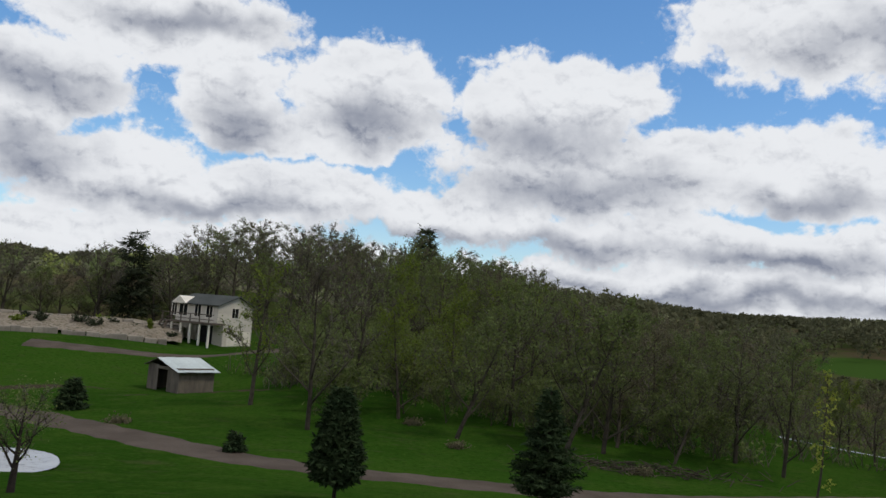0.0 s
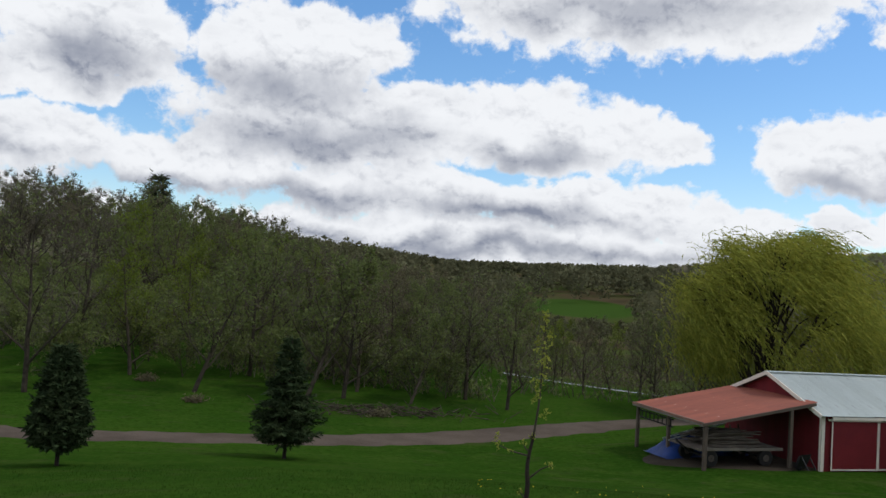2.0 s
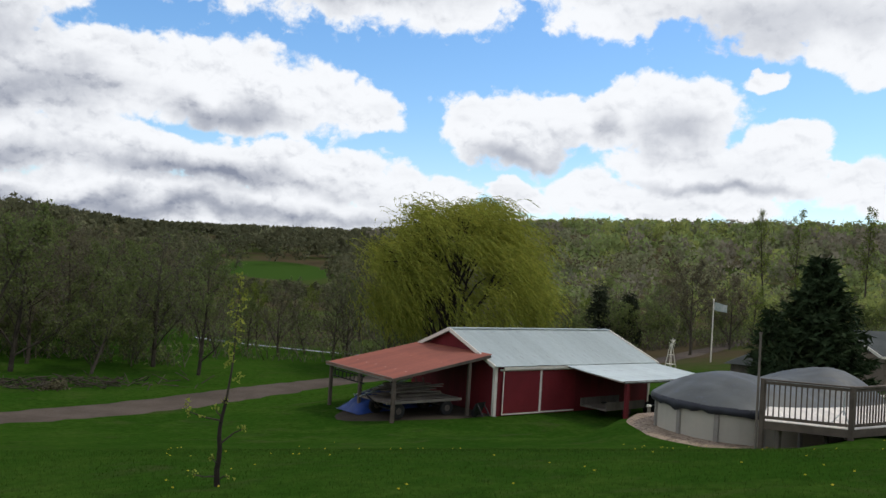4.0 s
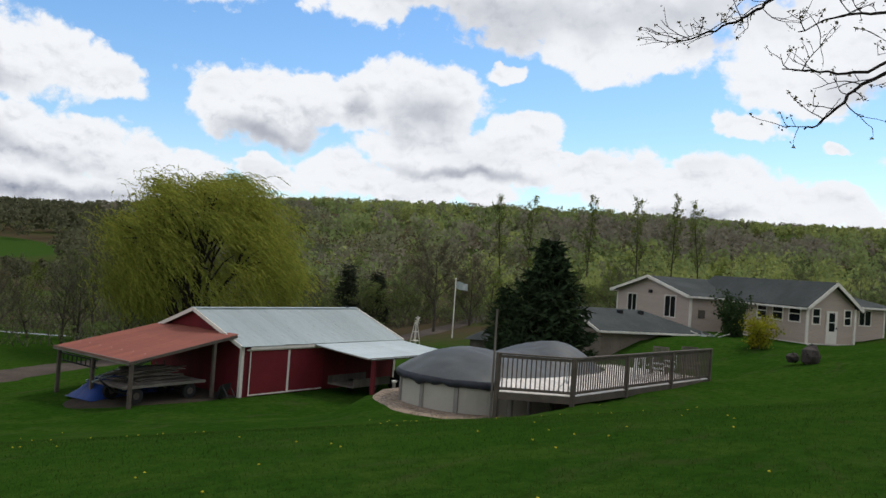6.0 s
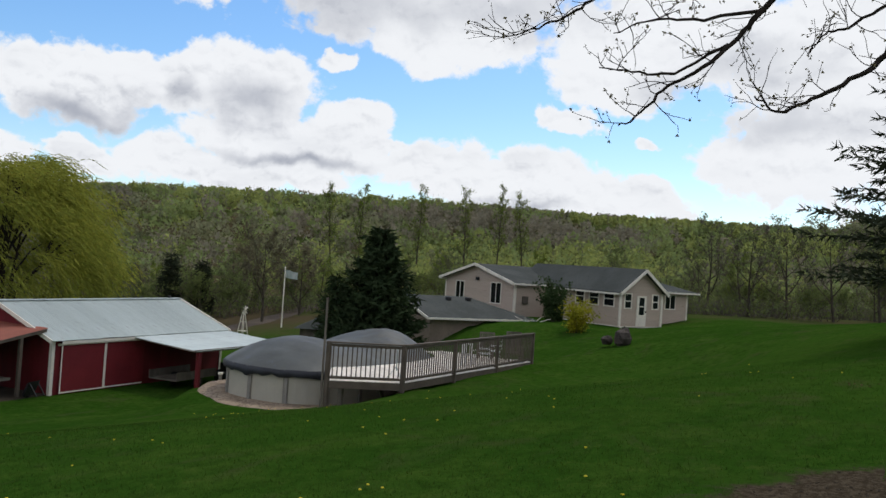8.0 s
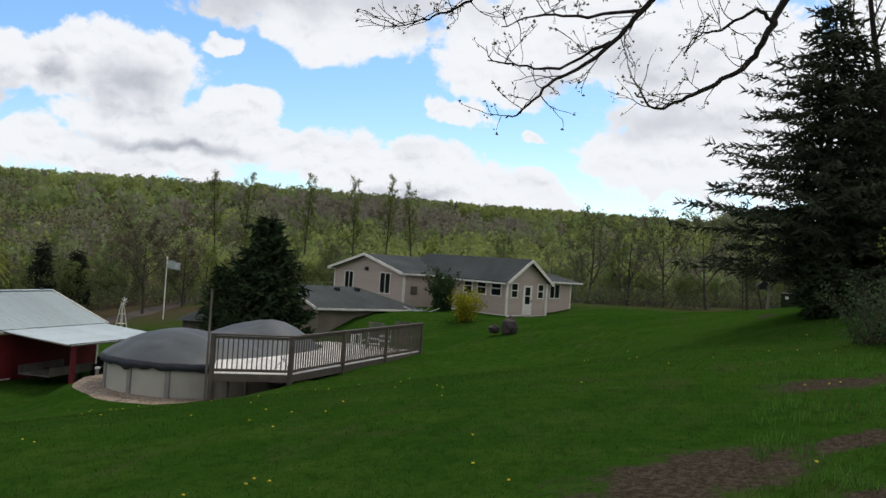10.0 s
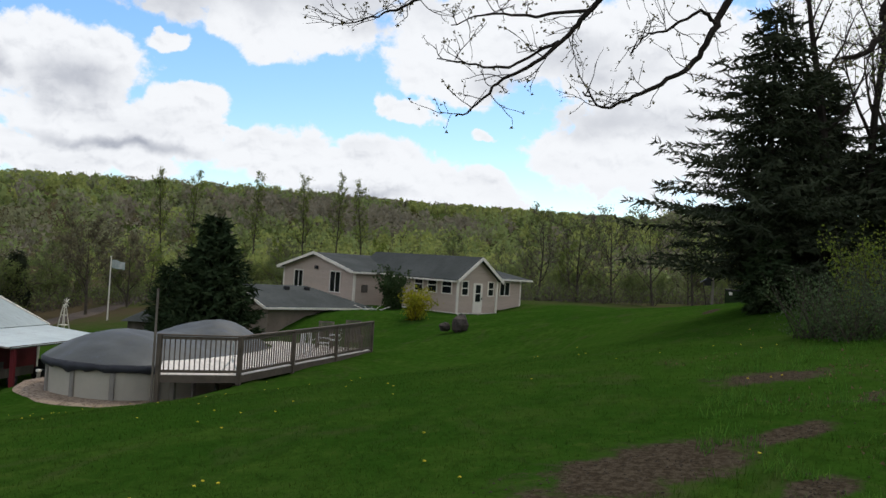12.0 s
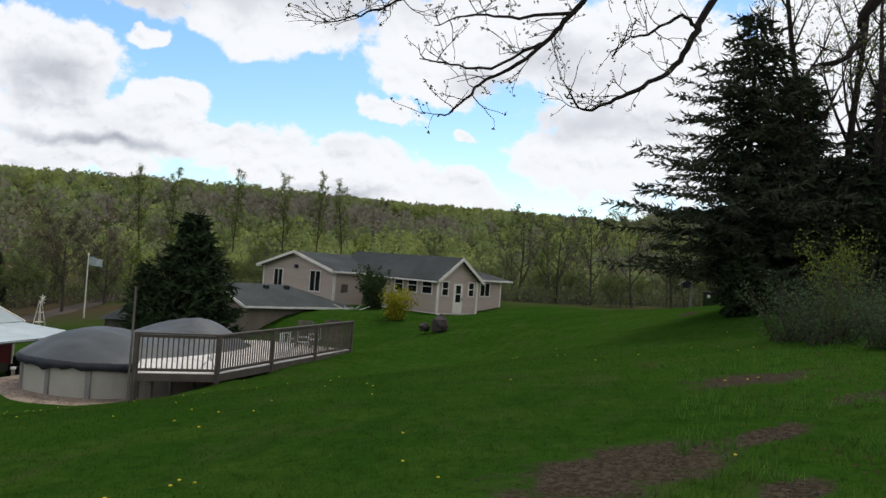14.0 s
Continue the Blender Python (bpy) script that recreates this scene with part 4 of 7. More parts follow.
def pool_deck():
    d = thing("deck", Matrix.Identity(4), "raised wooden deck with baluster railing beside the pool", "deck")
    out = [DECK_W, DECK_C, DECK_E, DECK_E + Vector((0.35, 4.6))]
    c = Vector(POOL)
    a0 = math.atan2(*(out[3] - c).yx)
    a1 = math.atan2(*(DECK_W - c).yx)
    while a1 > a0:
        a1 -= 2 * math.pi
    # boards across the walkway, fanned between the outer edge and the pool
    edge = []
    for p, q in ((out[3], out[2]), (out[2], out[1]), (out[1], out[0])):
        n = round((q - p).length / 0.145)
        edge += [p + (q - p) * k / n for k in range(n)]
    edge.append(out[0])
    for k in range(len(edge) - 1):
        f0, f1 = k / (len(edge) - 1), (k + 0.93) / (len(edge) - 1)

        def on_arc(f):
            return c + pool_line(a0 + (a1 - a0) * f, 0.1).xy
        p, q = edge[k], edge[k] + (edge[k + 1] - edge[k]) * 0.93
        poly = [tuple(p), tuple(on_arc(f0)), tuple(on_arc(f1)), tuple(q)]
        part("deck_board", Geo().prism(poly, DECK_Z - 0.035, DECK_Z), M_DECKTOP, d)
    runs = [(DECK_W, DECK_C, 1), (DECK_C, DECK_E, 3)]
    balu = Geo().box(-0.019, -0.019, 0, 0.019, 0.019, 1.02).mesh("baluster", M_DECKWOOD)
    top = 1.25
    for p, q, n in runs:
        part("fascia", Geo().beam((*p, DECK_Z - 0.14), (*q, DECK_Z - 0.14), 0.05, 0.24), M_DECKWOOD, d)
        for k in range(n):
            a, b = p + (q - p) * k / n, p + (q - p) * (k + 1) / n
            part("top_rail", Geo().beam((*a, DECK_Z + top), (*b, DECK_Z + top), 0.15, 0.045), M_DECKWOOD, d)
            part("under_rail", Geo().beam((*a, DECK_Z + top - 0.09), (*b, DECK_Z + top - 0.09), 0.045, 0.09), M_DECKWOOD, d)
            part("bottom_rail", Geo().beam((*a, DECK_Z + 0.1), (*b, DECK_Z + 0.1), 0.045, 0.09), M_DECKWOOD, d)
            m = round((b - a).length / 0.155)
            for j in range(1, m):
                o = part("baluster", balu, M_DECKWOOD, d)
                o.matrix_basis = pose(*(a + (b - a) * j / m), DECK_Z + 0.12, 0, 0, math.degrees(math.atan2(b.y - a.y, b.x - a.x)))
    posts = [DECK_W, DECK_C] + [DECK_C + (DECK_E - DECK_C) * k / 3 for k in (1, 2, 3)]
    for p in posts:
        z0 = min(gz(*p), DECK_Z) - 0.3
        part("post", Geo().box(p.x - 0.07, p.y - 0.07, z0, p.x + 0.07, p.y + 0.07, DECK_Z + top + 0.03, 0.012), M_DECKWOOD, d)
    part("support_post", Geo().box(24.45, 14.0, gz(24.5, 14.0) - 0.2, 24.6, 14.15, DECK_Z - 0.03), M_OLDWOOD, d)
    part("brace", Geo().beam((25.2, 13.0, DECK_Z - 0.2), (26.0, 13.2, gz(26, 13.2)), 0.05, 0.09), M_DECKWOOD, d)
    part("joist", Geo().beam((24.6, 14.2, DECK_Z - 0.13), (27.0, 13.3, DECK_Z - 0.13), 0.05, 0.18), M_DECKWOOD, d)
    pole = thing("lamp_pole", pose(23.85, 14.42, gz(23.85, 14.42)), "tall grey metal pole beside the deck corner", "pole")
    H = 0.22 - gz(23.85, 14.42)
    part("shaft", Geo().tube([(0, 0, -0.3), (0, 0, H)], [0.04, 0.035], 8), M_OLDWOOD, pole)
    part("cap", Geo().tube([(0, 0, H), (0, 0, H + 0.05)], [0.055, 0.045], 8), M_OLDWOOD, pole)


pool_deck()


def deck_things():
    for x, y, turn in ((33.3, 12.3, 20), (34.8, 12.4, 200), (32.2, 12.6, 90)):
        c = thing("garden_chair", pose(x, y, DECK_Z, 0, 0, turn), "white plastic garden chair standing on the deck", "chair", "garden chairs on the deck")
        part("seat", Geo().box(-0.24, -0.24, 0.40, 0.24, 0.24, 0.44, 0.015), M_PLASTIC, c)
        for k in range(5):
            part("back_slat", Geo().box(-0.22 + 0.095 * k, 0.23, 0.44, -0.16 + 0.095 * k, 0.26, 0.86), M_PLASTIC, c)
        part("back_top", Geo().box(-0.24, 0.225, 0.86, 0.24, 0.265, 0.93, 0.012), M_PLASTIC, c)
        for u in (-0.22, 0.22):
            for w in (-0.22, 0.22):
                part("leg", Geo().box(u - 0.02, w - 0.02, 0, u + 0.02, w + 0.02, 0.40), M_PLASTIC, c)
            part("arm", Geo().box(u - 0.025, -0.24, 0.62, u + 0.025, 0.24, 0.65), M_PLASTIC, c)
    t = thing("tripod_stand", pose(25.9, 12.75, DECK_Z), "thin pale metal tripod stand on the deck", "stand")
    part("shaft", Geo().tube([(0, 0, 0.3), (0, 0, 1.0)], [0.02, 0.02], 6), M_TIN, t)
    for k in range(3):
        a = k * 2.1
        part("leg", Geo().tube([(0, 0, 0.45), (0.35 * math.cos(a), 0.35 * math.sin(a), 0)], [0.015, 0.015], 5), M_TIN, t)


deck_things()


def wooden_chair(x, y, turn, back):
    c = thing("wooden_chair", pose(x, y, DECK_Z, 0, 0, turn), "tall-backed brown wooden garden chair by the deck railing", "chair", "wooden chairs on the deck")
    part("seat", Geo().box(-0.32, -0.30, 0.36, 0.32, 0.28, 0.41, 0.012), M_OLDWOOD, c)
    for u in (-0.31, 0.31):
        part("arm", Geo().box(u - 0.05, -0.34, 0.60, u + 0.05, 0.30, 0.635, 0.01), M_OLDWOOD, c)
        for w in (-0.27, 0.25):
            part("leg", Geo().box(u - 0.03, w - 0.03, 0, u + 0.03, w + 0.03, 0.60), M_OLDWOOD, c)
        part("back_post", Geo().beam((u, 0.28, 0.3), (u, 0.42, back), 0.06, 0.05), M_OLDWOOD, c)
    for k in range(6):
        u = -0.22 + 0.088 * k
        part("back_slat", Geo().beam((u, 0.29, 0.4), (u, 0.405, back - 0.06), 0.07, 0.02), M_OLDWOOD, c)
    part("back_top", Geo().beam((-0.34, 0.42, back), (0.34, 0.42, back), 0.05, 0.08), M_OLDWOOD, c)


wooden_chair(35.2, 13.0, -75, 1.10)
wooden_chair(35.4, 11.7, -60, 1.22)


# ---- the beige house ----
HOUSE = pose(57.3, 19.3, -1.72, 0, 0, -33.9)


def window(parent, plane, at, u0, u1, z0, z1, out, mullion=True, sash=False):
    """A framed window on a wall: plane 'x' or 'y' at a coordinate, looking out along the sign given."""
    def bx(a0, a1, c0, c1, d0, d1):
        lo, hi = sorted((at + out * d0, at + out * d1))
        return Geo().box(lo, a0, c0, hi, a1, c1) if plane == "x" else Geo().box(a0, lo, c0, a1, hi, c1)
    w = part("window", bx(u0, u1, z0, z1, -0.02, 0.012), M_GLASS, parent)
    t = 0.075
    for a0, a1, c0, c1 in ((u0 - t, u0, z0 - t, z1 + t), (u1, u1 + t, z0 - t, z1 + t), (u0, u1, z1, z1 + t), (u0, u1, z0 - t, z0)):
        part("frame", bx(a0, a1, c0, c1, -0.02, 0.05), M_WHITE, w, "white window frame")
    if mullion:
        m = (u0 + u1) / 2
        part("mullion", bx(m - 0.03, m + 0.03, z0, z1, -0.01, 0.035), M_WHITE, w, "white mullion")
    if sash:
        m = (z0 + z1) / 2
        part("sash_bar", bx(u0, u1, m - 0.03, m + 0.03, -0.01, 0.035), M_WHITE, w, "white sash bar")
    return w


def gable(parent, x0, x1, y, thick, h, r):
    """A gable wall across x at y, its inner face at y + thick."""
    m = (x0 + x1) / 2
    prof = [(x0, -0.6), (x1, -0.6), (x1, h), (m, r), (x0, h)]
    g = Geo().add([(x, y, z) for x, z in prof] + [(x, y + thick, z) for x, z in prof],
                  [(0, 1, 2, 3, 4), (9, 8, 7, 6, 5)] + [(i, 5 + i, 5 + (i + 1) % 5, (i + 1) % 5) for i in range(5)])
    return part("gable_wall", g, M_SIDING, parent)


def house():
    s = thing("house", HOUSE, "long low beige vinyl-sided house with grey shingle roofs and white trim", "house")
    E, R1, R2 = 2.47, 3.62, 3.90
    # gable wing
    prof = [(0, -2.2), (9, -2.2), (9, E), (4.5, R1 - 0.08), (0, E)]
    g = Geo().add([(0, y, z) for y, z in prof] + [(0.15, y, z) for y, z in prof],
                  [(4, 3, 2, 1, 0), (5, 6, 7, 8, 9)] + [(i, (i + 1) % 5, 5 + (i + 1) % 5, 5 + i) for i in range(5)])
    part("gable_wall", g, M_SIDING, s)
    part("wall", Geo().box(0.15, 0, -0.6, 3.25, 0.15, E), M_SIDING, s)
    part("wall", Geo().box(0.15, 8.85, -0.6, 13, 9, E), M_SIDING, s)
    part("wall", Geo().box(12.85, -0.0, -0.6, 13, 8.85, E), M_SIDING, s)
    o = 0.42
    k = (R1 - E) / 4.5
    ze = E - k * o + 0.03
    roof = part("roof", Geo().slab([(-o, -o, ze), (13 + o, -o, ze), (13 + o, 4.5, R1), (-o, 4.5, R1)], 0.06)
                .slab([(-o, 4.5, R1), (13 + o, 4.5, R1), (13 + o, 9 + o, ze), (-o, 9 + o, ze)], 0.06), M_SHINGLE, s, "grey shingle roof")
    for y1 in (-o, 9 + o):
        part("rake_trim", Geo().beam((-o - 0.03, 4.5, R1 - 0.06), (-o - 0.03, y1, ze - 0.06), 0.05, 0.20), M_WHITE, roof, "white rake board")
    part("gutter", Geo().box(-o, -o - 0.1, ze - 0.14, 3.0, -o, ze - 0.02), M_WHITE, roof, "white gutter")
    part("soffit_return", Geo().box(-o, 9.0, ze - 0.16, 0.0, 9 + o, ze - 0.06), M_WHITE, roof)
    part("downspout", Geo().box(0.05, -0.10, -0.5, 0.15, -0.01, E - 0.2).beam((0.1, -0.06, E - 0.2), (0.5, -0.45, E - 0.1), 0.08, 0.08), M_WHITE, s, "white downspout")
    part("corner_board", Geo().box(-0.03, -0.03, -0.5, 0.12, -0.002, E - 0.1), M_WHITE, s)
    part("corner_board", Geo().box(-0.03, 8.9, -0.5, -0.002, 9.03, E - 0.1), M_WHITE, s)
    window(s, "x", 0, 6.35, 7.45, 0.75, 2.15, -1)
    window(s, "x", 0, 1.55, 2.75, 0.80, 2.25, -1)
    part("gable_lamp", Geo().box(-0.2, 4.35, 2.35, -0.002, 4.65, 2.6, 0.03), M_DARK, s)
    part("wall_box", Geo().box(0.75, -0.14, 0.9, 1.25, -0.002, 1.45, 0.02), M_OLDWOOD, s)
    # wing with the three windows and the entrance gable
    part("wall", Geo().box(3.25, -7.15, -0.6, 3.40, 0.0, E), M_SIDING, s)
    part("wall", Geo().box(6.97, -7.15, -0.6, 7.12, 0.0, E), M_SIDING, s)
    gable(s, 3.25, 7.12, -7.3, 0.15, E, R2 - 0.1)
    m = 5.185
    k2 = (R2 - E) / (m - 3.25)
    z2 = E - k2 * 0.32 + 0.03
    r2 = part("roof", Geo().slab([(3.25 - 0.32, -7.7, z2), (m, -7.7, R2), (m, 4.0, R2), (3.25 - 0.32, 4.0, z2)][::-1], 0.06)
              .slab([(m, -7.7, R2), (7.12 + 0.32, -7.7, z2), (7.12 + 0.32, 2.0, z2), (m, 2.0, R2)][::-1], 0.06), M_SHINGLE, s, "grey shingle roof")
    for x1 in (3.25 - 0.32, 7.12 + 0.32):
        part("rake_trim", Geo().beam((m, -7.73, R2 - 0.06), (x1, -7.73, z2 - 0.06), 0.05, 0.20), M_WHITE, r2, "white rake board")
    part("gutter", Geo().box(3.25 - 0.44, -7.6, z2 - 0.13, 3.25 - 0.32, -0.4, z2 - 0.01), M_WHITE, r2, "white gutter")
    for x in (3.17, 7.04):
        part("downspout", Geo().box(x, -7.40, -0.5, x + 0.16, -7.302, E - 0.15), M_WHITE, s, "white corner downspout")
    for y0, y1 in ((-3.8, -3.0), (-5.25, -4.4), (-6.75, -5.85)):
        window(s, "x", 3.25, y0, y1, 1.35, 2.28, -1, mullion=False, sash=True)
    window(s, "y", -7.3, 3.70, 4.25, 1.3, 2.2, -1, mullion=False, sash=True)
    window(s, "y", -7.3, 6.3, 6.8, 1.3, 2.2, -1, mullion=False, sash=True)
    d = part("door", Geo().box(4.78, -7.36, 0.08, 5.68, -7.302, 2.12), M_WHITE, s, "white half-glazed entrance door")
    part("door_glass", Geo().box(5.0, -7.375, 0.85, 5.46, -7.361, 2.0), M_GLASS, d, "dark door glass")
    part("door_bar", Geo().box(5.0, -7.39, 1.38, 5.46, -7.376, 1.44), M_WHITE, d)
    part("door_handle", Geo().box(5.57, -7.42, 1.0, 5.61, -7.36, 1.12), M_DARK, d)
    part("foundation", Geo().box(3.22, -7.33, -0.8, 7.15, -7.30, 0.06).box(3.22, -7.3, -0.8, 3.249, 0, 0.06), M_WHITE, s, "pale foundation strip")
    part("door_step", Geo().box(4.5, -8.3, -0.3, 6.0, -7.42, 0.02, 0.02), M_ROCK, s, "pale concrete step")
    part("splash_pipe", Geo().beam((3.2, -7.45, 0.0), (2.6, -8.3, -0.05), 0.1, 0.08), M_WHITE, s)
    # low wing behind the entrance, hipped roof
    part("wall", Geo().box(7.12, -5.3, -0.6, 12.0, -5.15, E), M_SIDING, s)
    part("wall", Geo().box(11.85, -5.15, -0.6, 12.0, 0, E), M_SIDING, s)
    window(s, "y", -5.3, 9.7, 10.7, 1.25, 2.2, -1)
    a = (6.8, -5.8, E + 0.02), (12.6, -5.8, E + 0.02), (12.6, 1.0, E + 0.02), (6.8, 1.0, E + 0.02)
    t0, t1 = (6.8, -2.2, 3.55), (9.2, -2.2, 3.55)
    part("roof", Geo().slab([a[0], a[1], t1, t0], 0.05).slab([a[1], a[2], t1], 0.05).slab([a[2], a[3], t0, t1], 0.05), M_SHINGLE, s, "grey hipped shingle roof")
    part("gutter", Geo().box(7.5, -5.9, E - 0.12, 12.7, -5.8, E), M_WHITE, s, "white gutter")
    part("corner_board", Geo().box(11.9, -5.34, -0.5, 12.03, -5.302, E - 0.1), M_WHITE, s)
    # low garage in front of the gable
    gar = part("garage", Geo().box(-9.0, -3.4, -2.6, -1.6, 3.2, 0.02), M_TAUPE, s, "low garage wing with a hipped shingle roof")
    b = (-9.5, -3.9, 0.05), (-1.0, -3.9, 0.05), (-0.15, 3.7, 0.05), (-9.5, 3.7, 0.05)
    u0, u1 = (-9.5, 0.0, 1.25), (-4.0, 0.0, 1.25)
    gr = part("garage_roof", Geo().slab([b[0], b[1], u1, u0], 0.05).slab([b[1], b[2], u1], 0.05).slab([b[2], b[3], u0, u1], 0.05), M_SHINGLE, gar, "grey shingle roof")
    part("garage_gutter", Geo().box(-9.5, -4.0, -0.08, -1.1, -3.9, 0.04), M_WHITE, gar, "white gutter")
    part("garage_rake", Geo().beam((-9.53, 0, 1.2), (-9.53, -3.95, 0.0), 0.05, 0.16), M_WHITE, gar)
    for x in (-6.2, -4.6):
        part("roof_vent", Geo().box(x, -0.9, 0.95, x + 0.35, -0.6, 1.22, 0.04), M_DARK, gar)


house()


def at(az, d):
    """Ground place at a bearing (degrees right of north) and a distance."""
    x, y = d * math.sin(radians(az)), d * math.cos(radians(az))
    return x, y, gz(x, y)


def yard_things():
    x, y, z = at(78.8, 43)
    rng = random.Random(4)
    g = Geo().ball((0, 0, 0.35), 0.55, (1.0, 0.8, 0.95), 0.16, rng, 9, 6)
    b = tagged(part("boulder", g, M_STONE), "dark brown fieldstone standing on the lawn", "boulder")
    b.matrix_basis = pose(x, y, z)
    b = tagged(part("boulder", Geo().ball((0, 0, 0.18), 0.35, (1.2, 0.8, 0.7), 0.2, rng, 8, 5), M_STONE), "small flat dark stone on the lawn", "boulder")
    b.matrix_basis = pose(x - 0.3, y + 0.75, z)
    f = thing("flagpole", pose(*at(55.9, 75)), "white flagpole with a faded tattered flag", "flagpole")
    part("pole", Geo().tube([(0, 0, -0.3), (0, 0, 5.2)], [0.06, 0.045], 8), M_WHITE, f)
    part("knob", Geo().ball((0, 0, 5.25), 0.09), M_WHITE, f)
    g = Geo()
    for i in range(7):
        for j in range(4):
            g.v.append((0.07 + 0.17 * i, 0.10 * math.sin(i * 1.3), 5.05 - 0.22 * j - 0.03 * i + 0.03 * math.sin(i + j)))
    g.f += [(i * 4 + j, (i + 1) * 4 + j, (i + 1) * 4 + j + 1, i * 4 + j + 1) for i in range(6) for j in range(3)]
    o = part("flag", g, M_FLAG, f)
    o.rotation_euler = (0, 0, radians(-60))
    w = thing("garden_windmill", pose(*at(53.4, 66)), "white ornamental windmill on a lattice tower", "windmill")
    for a in (0.785, 2.356, 3.927, 5.498):
        part("tower_leg", Geo().beam((0.5 * math.cos(a), 0.5 * math.sin(a), -0.1), (0.08 * math.cos(a), 0.08 * math.sin(a), 2.2), 0.05, 0.05), M_WHITE, w)
    for zz in (0.7, 1.4):
        q = 0.5 - 0.42 * zz / 2.2
        part("brace", Geo().box(-q * 0.75, -q * 0.75, zz, q * 0.75, q * 0.75, zz + 0.04), M_WHITE, w)
    for k in range(8):
        a = k * math.pi / 4
        part("blade", Geo().beam((0.05 * math.cos(a), -0.12, 2.3 + 0.05 * math.sin(a)), (0.36 * math.cos(a), -0.12, 2.3 + 0.36 * math.sin(a)), 0.1, 0.02), M_WHITE, w)
    s2 = thing("low_shelter", pose(*at(58.2, 62), 0, 0, 25), "low dark shelter with a hipped shingle roof", "shelter")
    part("body", Geo().box(-1.2, -1.0, -0.2, 1.2, 1.0, 1.1), M_OLDWOOD, s2)
    part("roof", Geo().add([(-1.6, -1.4, 1.05), (1.6, -1.4, 1.05), (1.6, 1.4, 1.05), (-1.6, 1.4, 1.05), (-0.7, 0, 1.75), (0.7, 0, 1.75)],
                           [(0, 1, 5, 4), (1, 2, 5), (2, 3, 4, 5), (3, 0, 4), (3, 2, 1, 0)]), M_SHINGLE, s2)
    c = thing("utility_box", pose(*at(96.5, 46), 0, 0, -10), "dark green metal utility box with a white label", "utility box")
    part("cabinet", Geo().box(-0.5, -0.4, -0.1, 0.5, 0.4, 0.62, 0.03), M_SPRUCE, c)
    part("lid", Geo().box(-0.53, -0.43, 0.62, 0.53, 0.43, 0.70, 0.02), M_DARK, c)
    part("label_plate", Geo().box(-0.505, 0.05, 0.4, -0.5, 0.2, 0.55), M_WHITE, c)
    p = thing("bird_feeder", pose(*at(95.2, 45)), "dark bird feeder hung on a pale wooden post", "bird feeder")
    part("post", Geo().box(-0.06, -0.06, -0.3, 0.06, 0.06, 1.35, 0.01), M_ROCK, p)
    part("feeder_body", Geo().box(-0.2, 0.1, 0.95, 0.15, 0.45, 1.2, 0.03), M_DARK, p)
    part("feeder_roof", Geo().add([(-0.3, 0.0, 1.2), (0.25, 0.0, 1.2), (0.25, 0.62, 1.1), (-0.3, 0.62, 1.1), (-0.3, 0.25, 1.38), (0.25, 0.25, 1.38)],
                                  [(0, 1, 5, 4), (1, 2, 5), (2, 3, 4, 5), (3, 0, 4), (3, 2, 1, 0)]), M_DARK, p)
    # folded line of cloth at the garage corner
    h = thing("clothes_line", HOUSE @ pose(-1.6, -4.3, -1.1), "folding clothes line with pale cloths beside the garage", "clothes line")
    part("mast", Geo().tube([(0, 0, -0.5), (0, 0, 1.3)], [0.03, 0.03], 6), M_TIN, h)
    for k, a in enumerate((2.6, 3.6, 5.6, 0.4)):
        part("arm", Geo().tube([(0, 0, 0.9), (1.2 * math.cos(a), 1.2 * math.sin(a), 1.35)], [0.025, 0.02], 5), M_WHITE, h)
    g = Geo()
    for i in range(8):
        for j in range(5):
            g.v.append((-0.9 + 0.25 * i, -0.2 + 0.15 * math.sin(i * 1.7 + j), 1.15 - 0.16 * j + 0.08 * math.sin(i * 2.1)))
    g.f += [(i * 5 + j, (i + 1) * 5 + j, (i + 1) * 5 + j + 1, i * 5 + j + 1) for i in range(7) for j in range(4)]
    part("cloth", g, M_FLAG, h)


yard_things()


